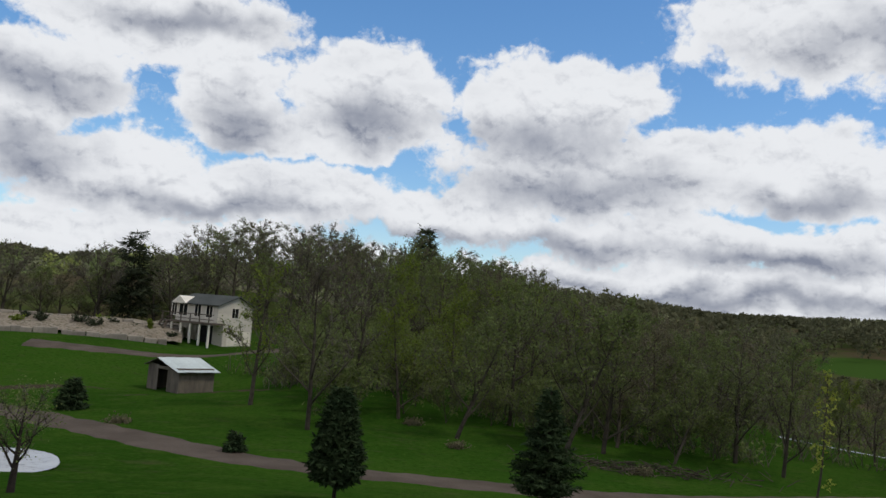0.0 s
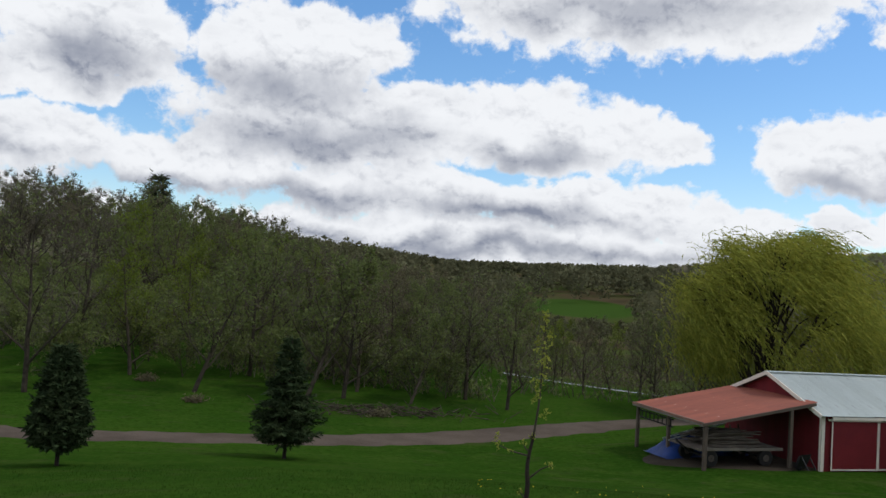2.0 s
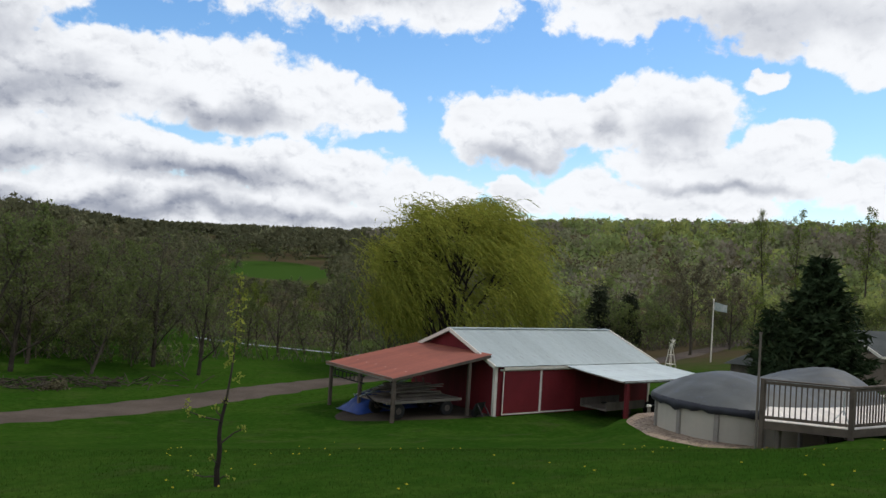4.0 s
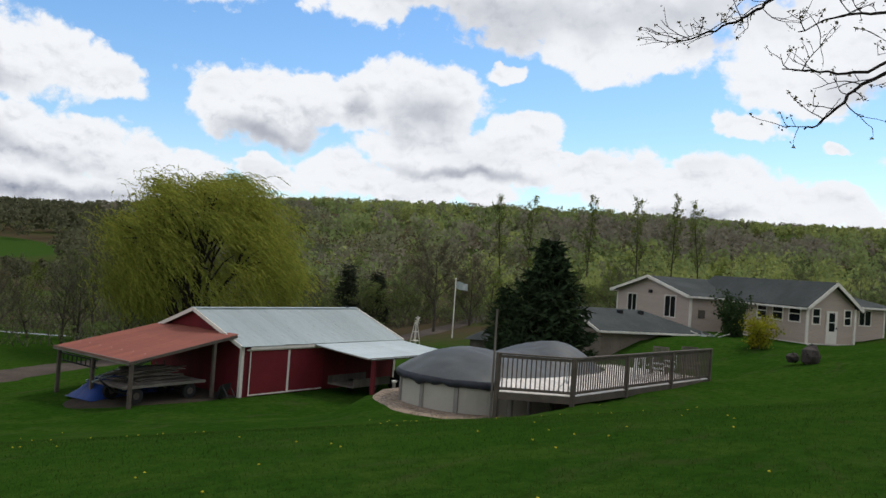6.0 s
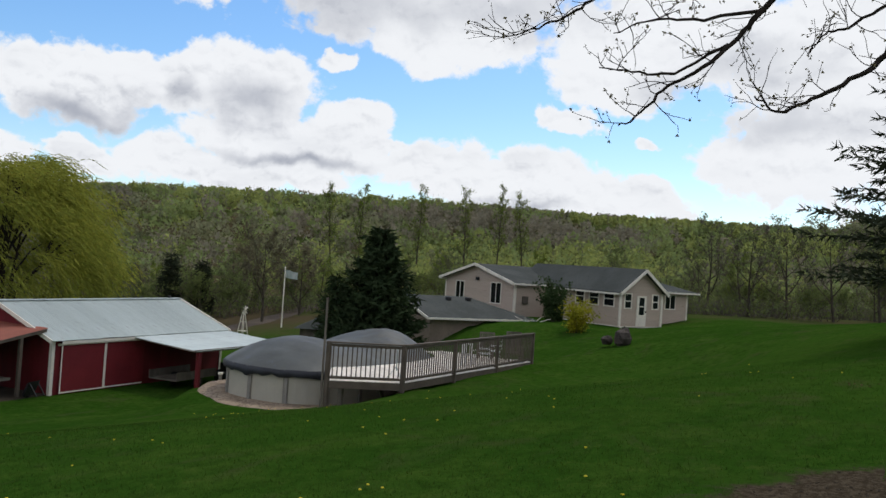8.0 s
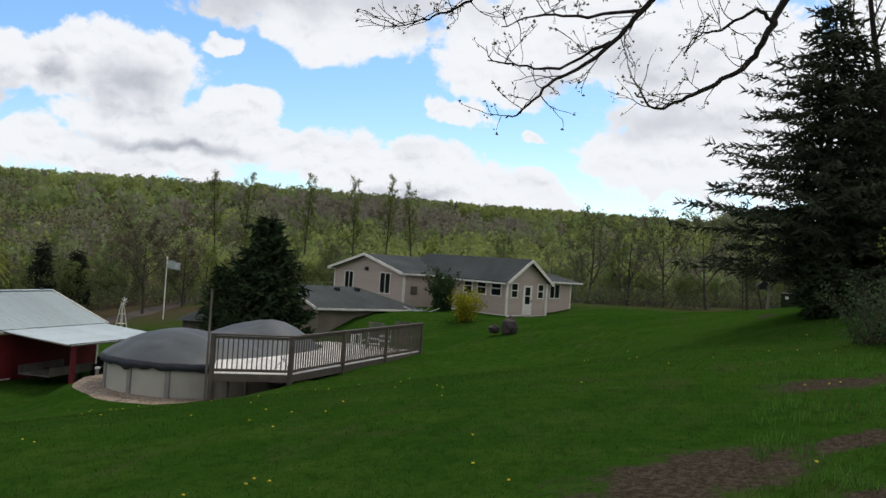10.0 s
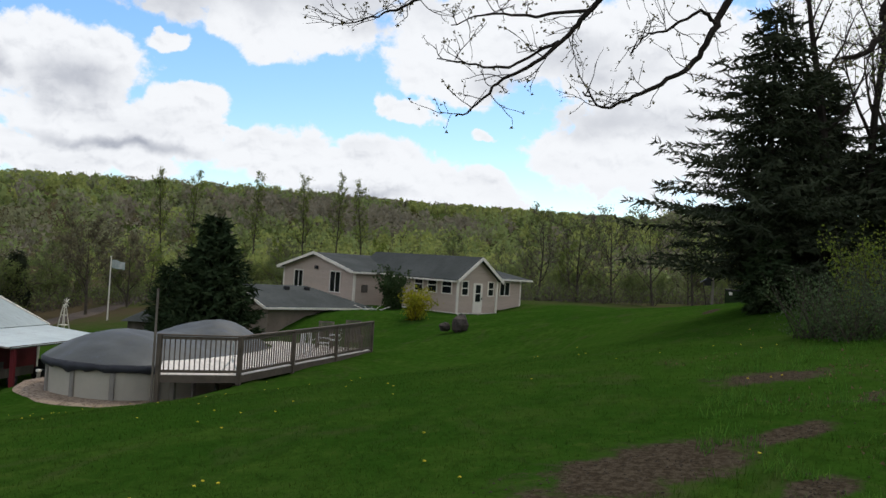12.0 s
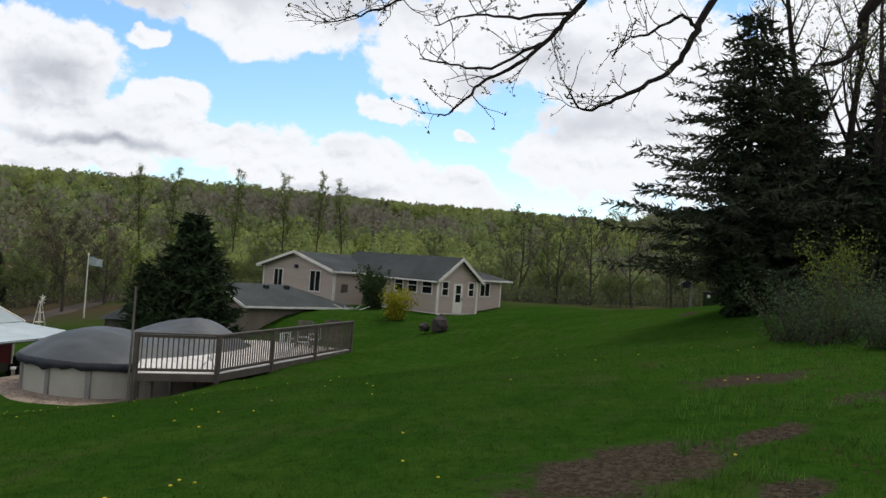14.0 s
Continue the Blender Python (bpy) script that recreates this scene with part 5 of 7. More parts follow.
# ---- across the drive: cottage, old shed, stone terrace ----
def cottage():
    x, y = -27.4, 101.6
    s = thing("cottage", pose(x, y, gz(x, y), 0, 0, -24), "cream two-storey cottage with a raised deck on posts", "house")
    W, D, H, R = 6.2, 6.6, 4.5, 5.6
    part("lower_wall", Geo().box(-W / 2, -D / 2 + 1.2, -1.0, W / 2, D / 2, 2.3), M_CREAM, s)
    part("upper_wall", Geo().box(-W / 2, -D / 2, 2.3, W / 2, D / 2, H), M_CREAM, s, "cream siding")
    for x0 in (-W / 2, W / 2 - 0.12):
        part("gable_wall", Geo().add([(x0, -D / 2, H), (x0, D / 2, H), (x0, 0, R - 0.05), (x0 + 0.12, -D / 2, H), (x0 + 0.12, D / 2, H), (x0 + 0.12, 0, R - 0.05)],
                                     [(0, 1, 2), (5, 4, 3), (0, 3, 4, 1), (1, 4, 5, 2), (2, 5, 3, 0)]), M_CREAM, s, "cream siding")
    part("roof", Geo().slab([(-W / 2 - .4, -D / 2 - .5, H - .15), (W / 2 + .4, -D / 2 - .5, H - .15), (W / 2 + .4, 0, R), (-W / 2 - .4, 0, R)], 0.12)
         .slab([(-W / 2 - .4, 0, R), (W / 2 + .4, 0, R), (W / 2 + .4, D / 2 + .5, H - .15), (-W / 2 - .4, D / 2 + .5, H - .15)], 0.12), M_SHINGLE, s, "grey shingle roof")
    part("dormer", Geo().add([(-3.4, -D / 2 - .6, H - .2), (-1.2, -D / 2 - .6, H - .2), (-2.3, -D / 2 - .6, H + .7), (-3.4, 0, H - .2), (-1.2, 0, H - .2), (-2.3, 0, H + .7)],
                             [(0, 1, 2), (3, 5, 4), (0, 2, 5, 3), (1, 4, 5, 2), (0, 3, 4, 1)]), M_WHITE, s, "white dormer gable")
    for u0, u1 in ((-3.7, -3.0), (-2.6, -1.4), (-0.3, 0.6), (1.4, 2.3)):
        window(s, "y", -D / 2, u0, u1, 2.9, 4.2, -1)
    window(s, "x", W / 2, -0.8, 0.4, 3.0, 4.1, 1)
    part("deck_floor", Geo().box(-W / 2 - 0.3, -D / 2 - 2.2, 2.1, W / 2 + 1.2, -D / 2 - 0.02, 2.28), M_DECKWOOD, s)
    for k in range(6):
        px = -W / 2 + k * 1.35
        part("deck_post", Geo().box(px - 0.1, -D / 2 - 2.1, -1.0, px + 0.1, -D / 2 - 1.9, 2.1), M_WHITE, s, "white deck post")
        part("rail_post", Geo().box(px - 0.05, -D / 2 - 2.2, 2.28, px + 0.05, -D / 2 - 2.1, 3.2), M_DECKWOOD, s)
    part("deck_rail", Geo().box(-W / 2 - 0.3, -D / 2 - 2.2, 3.15, W / 2 + 1.2, -D / 2 - 2.1, 3.25), M_DECKWOOD, s)
    part("deck_rail", Geo().box(-W / 2 - 0.3, -D / 2 - 2.19, 2.6, W / 2 + 1.2, -D / 2 - 2.12, 2.68), M_DECKWOOD, s)
    for u in (-0.45, 0.45):
        part("stair_string", Geo().beam((-W / 2 + 0.4 + u, -D / 2 - 2.2, 2.2), (-W / 2 + 1.0 + u, -D / 2 - 4.6, -0.4), 0.08, 0.28), M_DECKWOOD, s)
    for k in range(10):
        f = k / 10
        part("stair_tread", Geo().box(-W / 2 + 0.0 + 0.6 * f, -D / 2 - 2.4 - 2.2 * f, 2.1 - 2.5 * f, -W / 2 + 0.8 + 0.6 * f, -D / 2 - 2.15 - 2.2 * f, 2.15 - 2.5 * f), M_DECKWOOD, s)
    for y0 in (-1.4, 1.1):
        part("garage_door", Geo().box(W / 2, y0, -0.9, W / 2 + 0.05, y0 + 2.0, 1.4), M_WHITE, s, "white garage door")
    # a dark panel on the unbroken wall, in place of a doorway's inner shade
    part("dark_doorway_panel", Geo().box(-0.6, -D / 2 + 1.15, -0.9, 1.6, -D / 2 + 1.19, 1.9), M_DARK, s, "dark panel standing in for the shaded doorway")


cottage()


def old_shed():
    x, y = -21.6, 71.5
    s = thing("old_shed", pose(x, y, gz(x, y), 0, 0, -38), "weathered grey board shed with a pale tin roof and open front", "shed")
    L, D = 4.2, 3.6
    part("back_wall", Geo().box(-L / 2, D / 2 - 0.1, -1.2, L / 2, D / 2, 1.9), M_OLDWOOD, s)
    part("side_wall", Geo().box(-L / 2, -D / 2, -1.2, -L / 2 + 0.1, D / 2 - 0.1, 2.0), M_OLDWOOD, s)
    part("side_wall", Geo().box(L / 2 - 0.1, -D / 2, -1.2, L / 2, D / 2 - 0.1, 2.0), M_OLDWOOD, s)
    for k in range(16):
        x0 = -L / 2 + 0.1 + k * 0.27
        if 5 <= k <= 9:
            continue
        part("board", Geo().box(x0, -D / 2, -1.2, x0 + 0.25, -D / 2 + 0.04, 2.2 - 0.03 * k), M_OLDWOOD, s)
    part("lintel", Geo().box(-L / 2 + 0.1, -D / 2 + 0.041, 1.75, L / 2 - 0.1, -D / 2 + 0.12, 2.0), M_OLDWOOD, s)
    r = part("roof_deck", Geo().slab([(-L / 2 - .2, -D / 2 - .3, 2.0), (-0.5, -D / 2 - .3, 2.65), (-0.5, D / 2 + .2, 2.65), (-L / 2 - .2, D / 2 + .2, 2.0)], 0.05)
             .slab([(-0.5, -D / 2 - .3, 2.65), (L / 2 + .4, -D / 2 - .3, 1.7), (L / 2 + .4, D / 2 + .2, 1.7), (-0.5, D / 2 + .2, 2.65)], 0.05), M_OLDWOOD, s)
    dn = Vector((L / 2 + 0.95, 0, -0.97))
    sheets(r, M_TINWHITE, (-0.5, -D / 2 - 0.32, 2.69), (0, 1, 0), dn, D + 0.6, dn.length)


old_shed()


def terrace():
    rng = random.Random(12)
    t = thing("stone_terrace", Matrix.Identity(4), "low terrace of tan limestone blocks below the upper lawn", "wall", kind="structure")
    for row, (d, h) in enumerate(((97, 0.55), (103, 0.5))):
        az = -29.5
        while az < -17.8 + row:
            w = rng.uniform(0.9, 1.9)
            x, y, z = at(az, d)
            o = part("block", Geo().box(-w / 2, -0.4, -0.8, w / 2, 0.4, h * rng.uniform(0.6, 1.1) + row * 0.9, 0.08), M_ROCK, t)
            o.matrix_basis = pose(x, y, z, 0, rng.uniform(-3, 3), -az + rng.uniform(-6, 6))
            az += math.degrees((w - 0.05) / d)
    g = Geo()
    n = 26
    for i in range(n):
        az = -30 + 13.0 * i / (n - 1)
        for j, (d, up) in enumerate(((97.3, 0.3), (100, 0.75), (103.2, 1.3), (108, 1.2), (116, -0.2))):
            x, y, z = at(az, d)
            g.v.append((x, y, z + up + 0.3 * noise.noise((x * 0.8, y * 0.8, 1))))
    g.f += [(i * 5 + j, (i + 1) * 5 + j, (i + 1) * 5 + j + 1, i * 5 + j + 1) for i in range(n - 1) for j in range(4)]
    part("planting_bed", g, M_DRYBED, t, "pale gravel planting bed")


terrace()


# ---- trees and shrubs ----
def bent(rng, p, d, length, n, wig, lift=0.0):
    pts, d = [p.copy()], d.normalized()
    for _ in range(n):
        d = (d + Vector((rng.uniform(-wig, wig), rng.uniform(-wig, wig), rng.uniform(-wig, wig) + lift))).normalized()
        p = p + d * (length / n)
        pts.append(p.copy())
    return pts, d


def sliver(g, p, d, length, width, rng):
    s = d.cross(Vector((rng.uniform(-1, 1), rng.uniform(-1, 1), rng.uniform(-1, 1))))
    s = s.normalized() * (width / 2) if s.length > 1e-5 else Vector((width / 2, 0, 0))
    n = len(g.v)
    q = p + d * length
    g.v += [tuple(p - s), tuple(p + s), tuple(q)]
    g.f.append((n, n + 1, n + 2))


def leaf(g, p, size, rng):
    d = Vector((rng.gauss(0, 1), rng.gauss(0, 1), rng.gauss(0, 1))).normalized()
    s = d.cross(Vector((rng.gauss(0, 1), rng.gauss(0, 1), rng.gauss(0, 1)))).normalized()
    n = len(g.v)
    g.v += [tuple(p - d * size * 0.5 - s * size * 0.3), tuple(p + s * size * 0.5), tuple(p + d * size * 0.6 - s * size * 0.2)]
    g.f.append((n, n + 1, n + 2))


def broadleaf(rng, height, spread=0.55, bole=0.28, limbs=9, leaves=8, leaf_size=0.16, twigs=5, lean=0.05, up=0.10, radius=None, twig_w=0.045):
    """Wood and foliage of a tree that is coming into leaf."""
    wood, tw, lv = Geo(), Geo(), Geo()
    r0 = radius or height * 0.014
    trunk, _ = bent(rng, Vector((0, 0, -0.3)), Vector((rng.uniform(-lean, lean), rng.uniform(-lean, lean), 1)), height * 0.92, 9, 0.06, 0.02)
    wood.tube(trunk, [r0 * (1.25 - 1.1 * i / 9) for i in range(10)], 6)
    for k in range(limbs):
        f = bole + (1 - bole) * (k + rng.random() * 0.7) / limbs
        i = min(int(f * 9), 8)
        p = trunk[i].lerp(trunk[i + 1], f * 9 - i)
        a = k * 2.4 + rng.uniform(-0.5, 0.5)
        ln = height * spread * (1.05 - 0.7 * f) * rng.uniform(0.75, 1.1)
        pts, d = bent(rng, p, Vector((math.cos(a), math.sin(a), rng.uniform(0.5, 1.0))), ln, 5, 0.16, up)
        rr = r0 * (1.15 - f) * 0.6
        wood.tube(pts, [rr * (1 - 0.75 * j / 5) for j in range(6)], 4, False)
        for m in range(5):
            q = pts[1 + m % 5].lerp(pts[min(2 + m % 5, 5)], rng.random())
            dd = (d + Vector((rng.uniform(-1, 1), rng.uniform(-1, 1), rng.uniform(-0.3, 0.9)))).normalized()
            sub, d2 = bent(rng, q, dd, ln * rng.uniform(0.3, 0.5), 3, 0.2, 0.06)
            wood.tube(sub, [rr * 0.35, rr * 0.26, rr * 0.17, rr * 0.08], 3, False)
            for u in range(3):
                e = sub[rng.randint(1, 3)]
                d3 = (d2 + Vector((rng.uniform(-1, 1), rng.uniform(-1, 1), rng.uniform(-0.6, 0.9)))).normalized()
                tl = ln * rng.uniform(0.16, 0.34)
                for w in range(max(1, twigs)):
                    d4 = (d3 + Vector((rng.uniform(-.7, .7), rng.uniform(-.7, .7), rng.uniform(-.5, .7)))).normalized()
                    sliver(tw, e, d4, tl * rng.uniform(0.6, 1.2), twig_w, rng)
                    for _ in range(leaves // max(1, twigs) + (1 if rng.random() < (leaves % max(1, twigs)) / max(1, twigs) else 0)):
                        leaf(lv, e + d4 * tl * rng.uniform(0.1, 1.15) + Vector((rng.gauss(0, .15), rng.gauss(0, .15), rng.gauss(0, .15))), leaf_size * rng.uniform(0.6, 1.3), rng)
    return wood, tw, lv


def tree(name, label, m, geos, mats, group=""):
    t = thing(name, m, label, "tree", group)
    part("trunk", geos[0], mats[0], t)
    if geos[1].v:
        tagged(part("twig_mass", geos[1], mats[1], t), kind="stuff")
    if geos[2].v:
        tagged(part("crown", geos[2], mats[2], t), kind="stuff")
    return t


WOODS = "trees of the valley woods"
KINDS = []
for seed, (h, kw, mat, lab) in enumerate((
        (12.0, dict(spread=0.46, bole=0.16, limbs=12, leaves=7, twigs=9, leaf_size=0.15), M_OLIVE, "leafless grey-brown tree with olive buds"),
        (11.0, dict(spread=0.48, bole=0.12, limbs=12, leaves=18, twigs=6, leaf_size=0.17), M_OLIVE, "olive-green tree coming into leaf"),
        (10.5, dict(spread=0.46, bole=0.12, limbs=12, leaves=20, twigs=5, leaf_size=0.17), M_SPRING, "fresh green tree coming into leaf"),
        (11.0, dict(spread=0.48, bole=0.14, limbs=12, leaves=15, twigs=7, leaf_size=0.16), M_RUSSET, "russet-budded tree without full leaves"),
        (12.5, dict(spread=0.52, bole=0.2, limbs=16, leaves=2, twigs=13, leaf_size=0.15, up=0.05, twig_w=0.05), M_OLIVE, "bare branching oak against the sky"),
        (9.0, dict(spread=0.42, bole=0.2, limbs=11, leaves=12, twigs=5, leaf_size=0.18, lean=0.35), M_OLIVE, "leaning tree with olive buds beside the drive"),
        (4.2, dict(spread=0.75, bole=0.03, limbs=12, leaves=14, twigs=5, leaf_size=0.17, radius=0.05), M_OLIVE, "low olive thicket under the taller trees"))):
    geos = broadleaf(random.Random(100 + seed), h, **kw)
    x, y, z = at((-2.0, 4.0, 9.0, 14.0, -9.0, 8.7, 11.0)[seed], (88, 84, 80, 78, 120, 49, 58)[seed])
    KINDS.append(tree("tree", lab, pose(x, y, z), geos, (M_BARK, M_TWIG, mat), WOODS))


def keep_clear(x, y):
    if math.hypot(x + 26, y - 100) < 13 or math.hypot(x + 22, y - 71) < 7:
        return True
    return x > 20 and y < 56 and x < 75


rng = random.Random(21)
# the woods' outline against the sky: bearing and height in degrees
SKYLINE = [(-31, 2.8), (-27, 2.9), (-24.5, 2.3), (-22.5, 2.9), (-20.7, 5.2), (-17.3, 3.6), (-15.5, 5.6), (-13.6, 6.5), (-8, 6.4), (-5.2, 4.9), (-1.8, 6.4), (3.3, 5.2), (8.7, 3.4), (13.3, 2.6),
           (18, 2.0), (31.5, 2.4), (46, 4.0), (55, 4.4), (63.8, 4.6), (75, 4.2), (86.6, 4.0), (92, 3.9)]


def room_under(az, d, z):
    """How tall a tree may stand at a place before it tops the woods' outline."""
    if not SKYLINE[0][0] <= az <= SKYLINE[-1][0]:
        return 30.0
    for (a0, e0), (a1, e1) in zip(SKYLINE, SKYLINE[1:]):
        if a0 <= az <= a1:
            return 1.6 + d * math.tan(radians(e0 + (e1 - e0) * (az - a0) / (a1 - a0))) - z


def plant(az0, az1, d0, d1, count, kinds, size=(0.8, 1.15), gap=2.5):
    placed = []
    tries = 0
    while len(placed) < count and tries < count * 30:
        tries += 1
        az, d = rng.uniform(az0, az1), math.sqrt(rng.uniform(d0 * d0, d1 * d1))
        x, y, z = at(az, d)
        if keep_clear(x, y) or any((x - u) ** 2 + (y - w) ** 2 < gap * gap for u, w in placed):
            continue
        if kinds == (6,) and 20 < az < 35 and d > 60:
            continue
        placed.append((x, y))
        s = rng.uniform(*size)
        s = min(s, room_under(az, d, z) / 13.4)
        if 22.5 < az < 31.0 and d > 60:
            s = min(s, (1.6 - 0.0235 * d - z) / 11.5)
        o = copy_thing(KINDS[rng.choice(kinds)], pose(x, y, z, 0, 0, rng.uniform(0, 360)))
        broad = 1.3 if d > 118 and az < 8 else 1.0
        o.scale = (s * broad * rng.uniform(0.9, 1.1), s * broad * rng.uniform(0.9, 1.1), s)


plant(-9, 12, 47, 62, 10, (1, 2, 5, 0), (0.65, 0.95), 5)
plant(12, 36, 50, 72, 26, (0, 1, 1, 3, 5), (0.5, 0.75), 3)
plant(-3, 14, 66, 100, 30, (1, 2, 1, 3, 0), (0.75, 1.05), 3.5)
plant(13, 40, 72, 115, 28, (0, 1, 3, 3, 2), (0.55, 0.8), 4)
plant(-13, 6, 98, 128, 24, (4, 0, 1, 3), (0.8, 1.0), 4)
plant(-18, 6, 128, 156, 32, (4, 4, 0, 1), (0.85, 1.15), 5)
plant(-31, -17, 124, 142, 26, (6, 6, 1, 3), (0.5, 0.7), 3)
plant(-30, -27.5, 116, 130, 4, (4, 1, 0), (0.6, 0.8), 5)
plant(-22.5, -17.5, 122, 135, 5, (4, 0), (0.8, 1.0), 4)
plant(5, 16, 105, 135, 10, (0, 1, 4), (0.5, 0.7), 4.5)
plant(40, 66, 95, 130, 22, (0, 1, 3, 2), (0.45, 0.65), 6)
plant(66, 112, 82, 120, 28, (0, 1, 3, 0, 2), (0.42, 0.62), 5)
plant(-10, 38, 50, 92, 84, (6,), (0.6, 1.25), 2.5)
plant(42, 108, 76, 112, 46, (6,), (0.8, 1.35), 4)

for k in (1, 2, 3):
    KINDS[k].scale = (0.8, 0.8, 0.74)


def single(name, lab, az, d, h, mats, seed, **kw):
    geos = broadleaf(random.Random(seed), h, **kw)
    return tree(name, lab, pose(*at(az, d), 0, 0, seed * 37 % 360), geos, mats)


for i, (az, hh) in enumerate(((59.0, 18.5), (60.8, 18.6), (64.6, 18.6), (68.0, 18.4), (70.1, 18.8), (71.8, 17.6))):
    single("poplar", "tall thin poplar just coming into leaf", az, 128, hh, (M_BARK, M_TWIG, M_SPRING), 300 + i, spread=0.17, bole=0.4, limbs=17, leaves=7, leaf_size=0.17, up=0.3, radius=0.13, twigs=5, twig_w=0.05)
single("maple_tree", "russet budding maple with a low round crown", 54.6, 82, 8.6, (M_BARK, M_TWIG, M_RUSSET), 41, spread=0.55, bole=0.2, limbs=13, leaves=14, leaf_size=0.2, twigs=7)
single("maple_tree", "small bare maple near the flagpole", 57.0, 88, 7.0, (M_BARK, M_TWIG, M_RUSSET), 42, spread=0.5, bole=0.2, limbs=11, leaves=10, leaf_size=0.2, twigs=6)
single("ash_tree", "slender tree with pale young leaves below the cottage", -12.3, 57, 9.2, (M_BARK, M_TWIG, M_SPRING), 43, spread=0.36, bole=0.2, limbs=13, leaves=12, leaf_size=0.13, twigs=5)
single("crab_apple", "small dark twisted tree on the pond bank", -25.9, 27.2, 3.0, (M_DARKBARK, M_TWIG, M_OLIVE), 44, spread=0.62, bole=0.3, limbs=12, leaves=8, leaf_size=0.06, twigs=6, radius=0.11, twig_w=0.012)
for i, (az, d, hh) in enumerate(((86.5, 78, 7.5), (88.8, 80, 8.0), (91.5, 76, 8.0), (94.0, 72, 7.0), (83.9, 84, 8.5))):
    single("oak_tree", "bare spreading oak beyond the lawn's crest", az, d, hh, (M_BARK, M_TWIG, M_OLIVE), 60 + i, spread=0.6, bole=0.22, limbs=11, leaves=4, leaf_size=0.18, twigs=6)
for i, (az, d, hh) in enumerate(((101.6, 31, 15.0), (103.9, 33, 15.5), (105.0, 30, 12.0), (98.0, 45, 13.0), (107.5, 36, 14.0))):
    single("elm_tree", "tall dark-trunked tree with tiny new leaves", az, d, hh, (M_DARKBARK, M_DARKBARK, M_OLIVE), 80 + i, spread=0.26, bole=0.35, limbs=14, leaves=5, leaf_size=0.10, twigs=4, radius=0.17, up=0.3, twig_w=0.018)


def sapling():
    rg = random.Random(9)
    x, y, z = at(23.9, 12.0)
    t = thing("sapling", pose(x, y, z), "thin young fruit tree with pale opening leaves", "tree")
    side = Vector((0.914, -0.405, 0))
    fork = -0.61 - z
    pts = [side * (0.012 * math.sin(k * 1.7)) + Vector((0, 0, -0.2 + (fork + 0.2) * k / 8)) for k in range(9)]
    part("trunk", Geo().tube(pts + [pts[-1] + side * 0.05 + Vector((0, 0, 0.26))], [0.046 - 0.0028 * k for k in range(10)], 8), M_DARKBARK, t)
    tip = 1.30 - z
    stem = pts[-1] + side * 0.05 + Vector((0, 0, 0.2))
    lead = [stem + side * (0.09 * k / 8 + rg.gauss(0, 0.012)) + Vector((0, 0, (tip - stem.z) * k / 8)) for k in range(9)]
    part("leader", Geo().tube(lead, [0.017 - 0.0014 * k for k in range(9)], 6), M_BARK, t)
    lv = Geo()

    def cluster(p, n, wide):
        for _ in range(n):
            leaf(lv, p + Vector((rg.gauss(0, wide), rg.gauss(0, wide), rg.gauss(0, wide * 1.1))), rg.uniform(0.03, 0.06), rg)

    for h, out, rise in ((-0.66, -0.42, 0.12), (-0.60, -0.1, 0.1), (-0.98, 0.26, 0.22), (-1.42, -0.24, 0.03), (-1.48, 0.12, 0.06), (-1.25, -0.06, 0.1), (-0.42, 0.06, 0.06)):
        p = Vector((0, 0, h - z)) + side * 0.01
        end = p + side * out + Vector((rg.gauss(0, 0.05), rg.gauss(0, 0.05), rise))
        mid = p.lerp(end, 0.55) + Vector((0, 0, -0.02 if out < 0 else 0.03))
        part("branch", Geo().tube([p, mid, end], [0.014, 0.010, 0.006], 5), M_BARK, t)
        cluster(end, 14 if abs(out) > 0.2 else 8, 0.03)
        if out < -0.4:
            cluster(end + Vector((0, 0, 0.10)), 14, 0.03)
            cluster(mid, 8, 0.025)
    for h in (-0.06, 0.16, 0.24, 0.38, 0.46, 0.60, 0.66, 0.73, 0.80, 0.90, 0.96, 1.03, 1.13, 1.22, 1.30):
        f = min(max((h - z - stem.z) / (tip - stem.z) * 8, 0), 7.99)
        cluster(lead[int(f)].lerp(lead[int(f) + 1], f % 1) + side * rg.gauss(0, 0.05), rg.randint(12, 22), 0.034)
    part("crown", lv, M_LIME, t, "pale yellow-green opening leaves")


sapling()


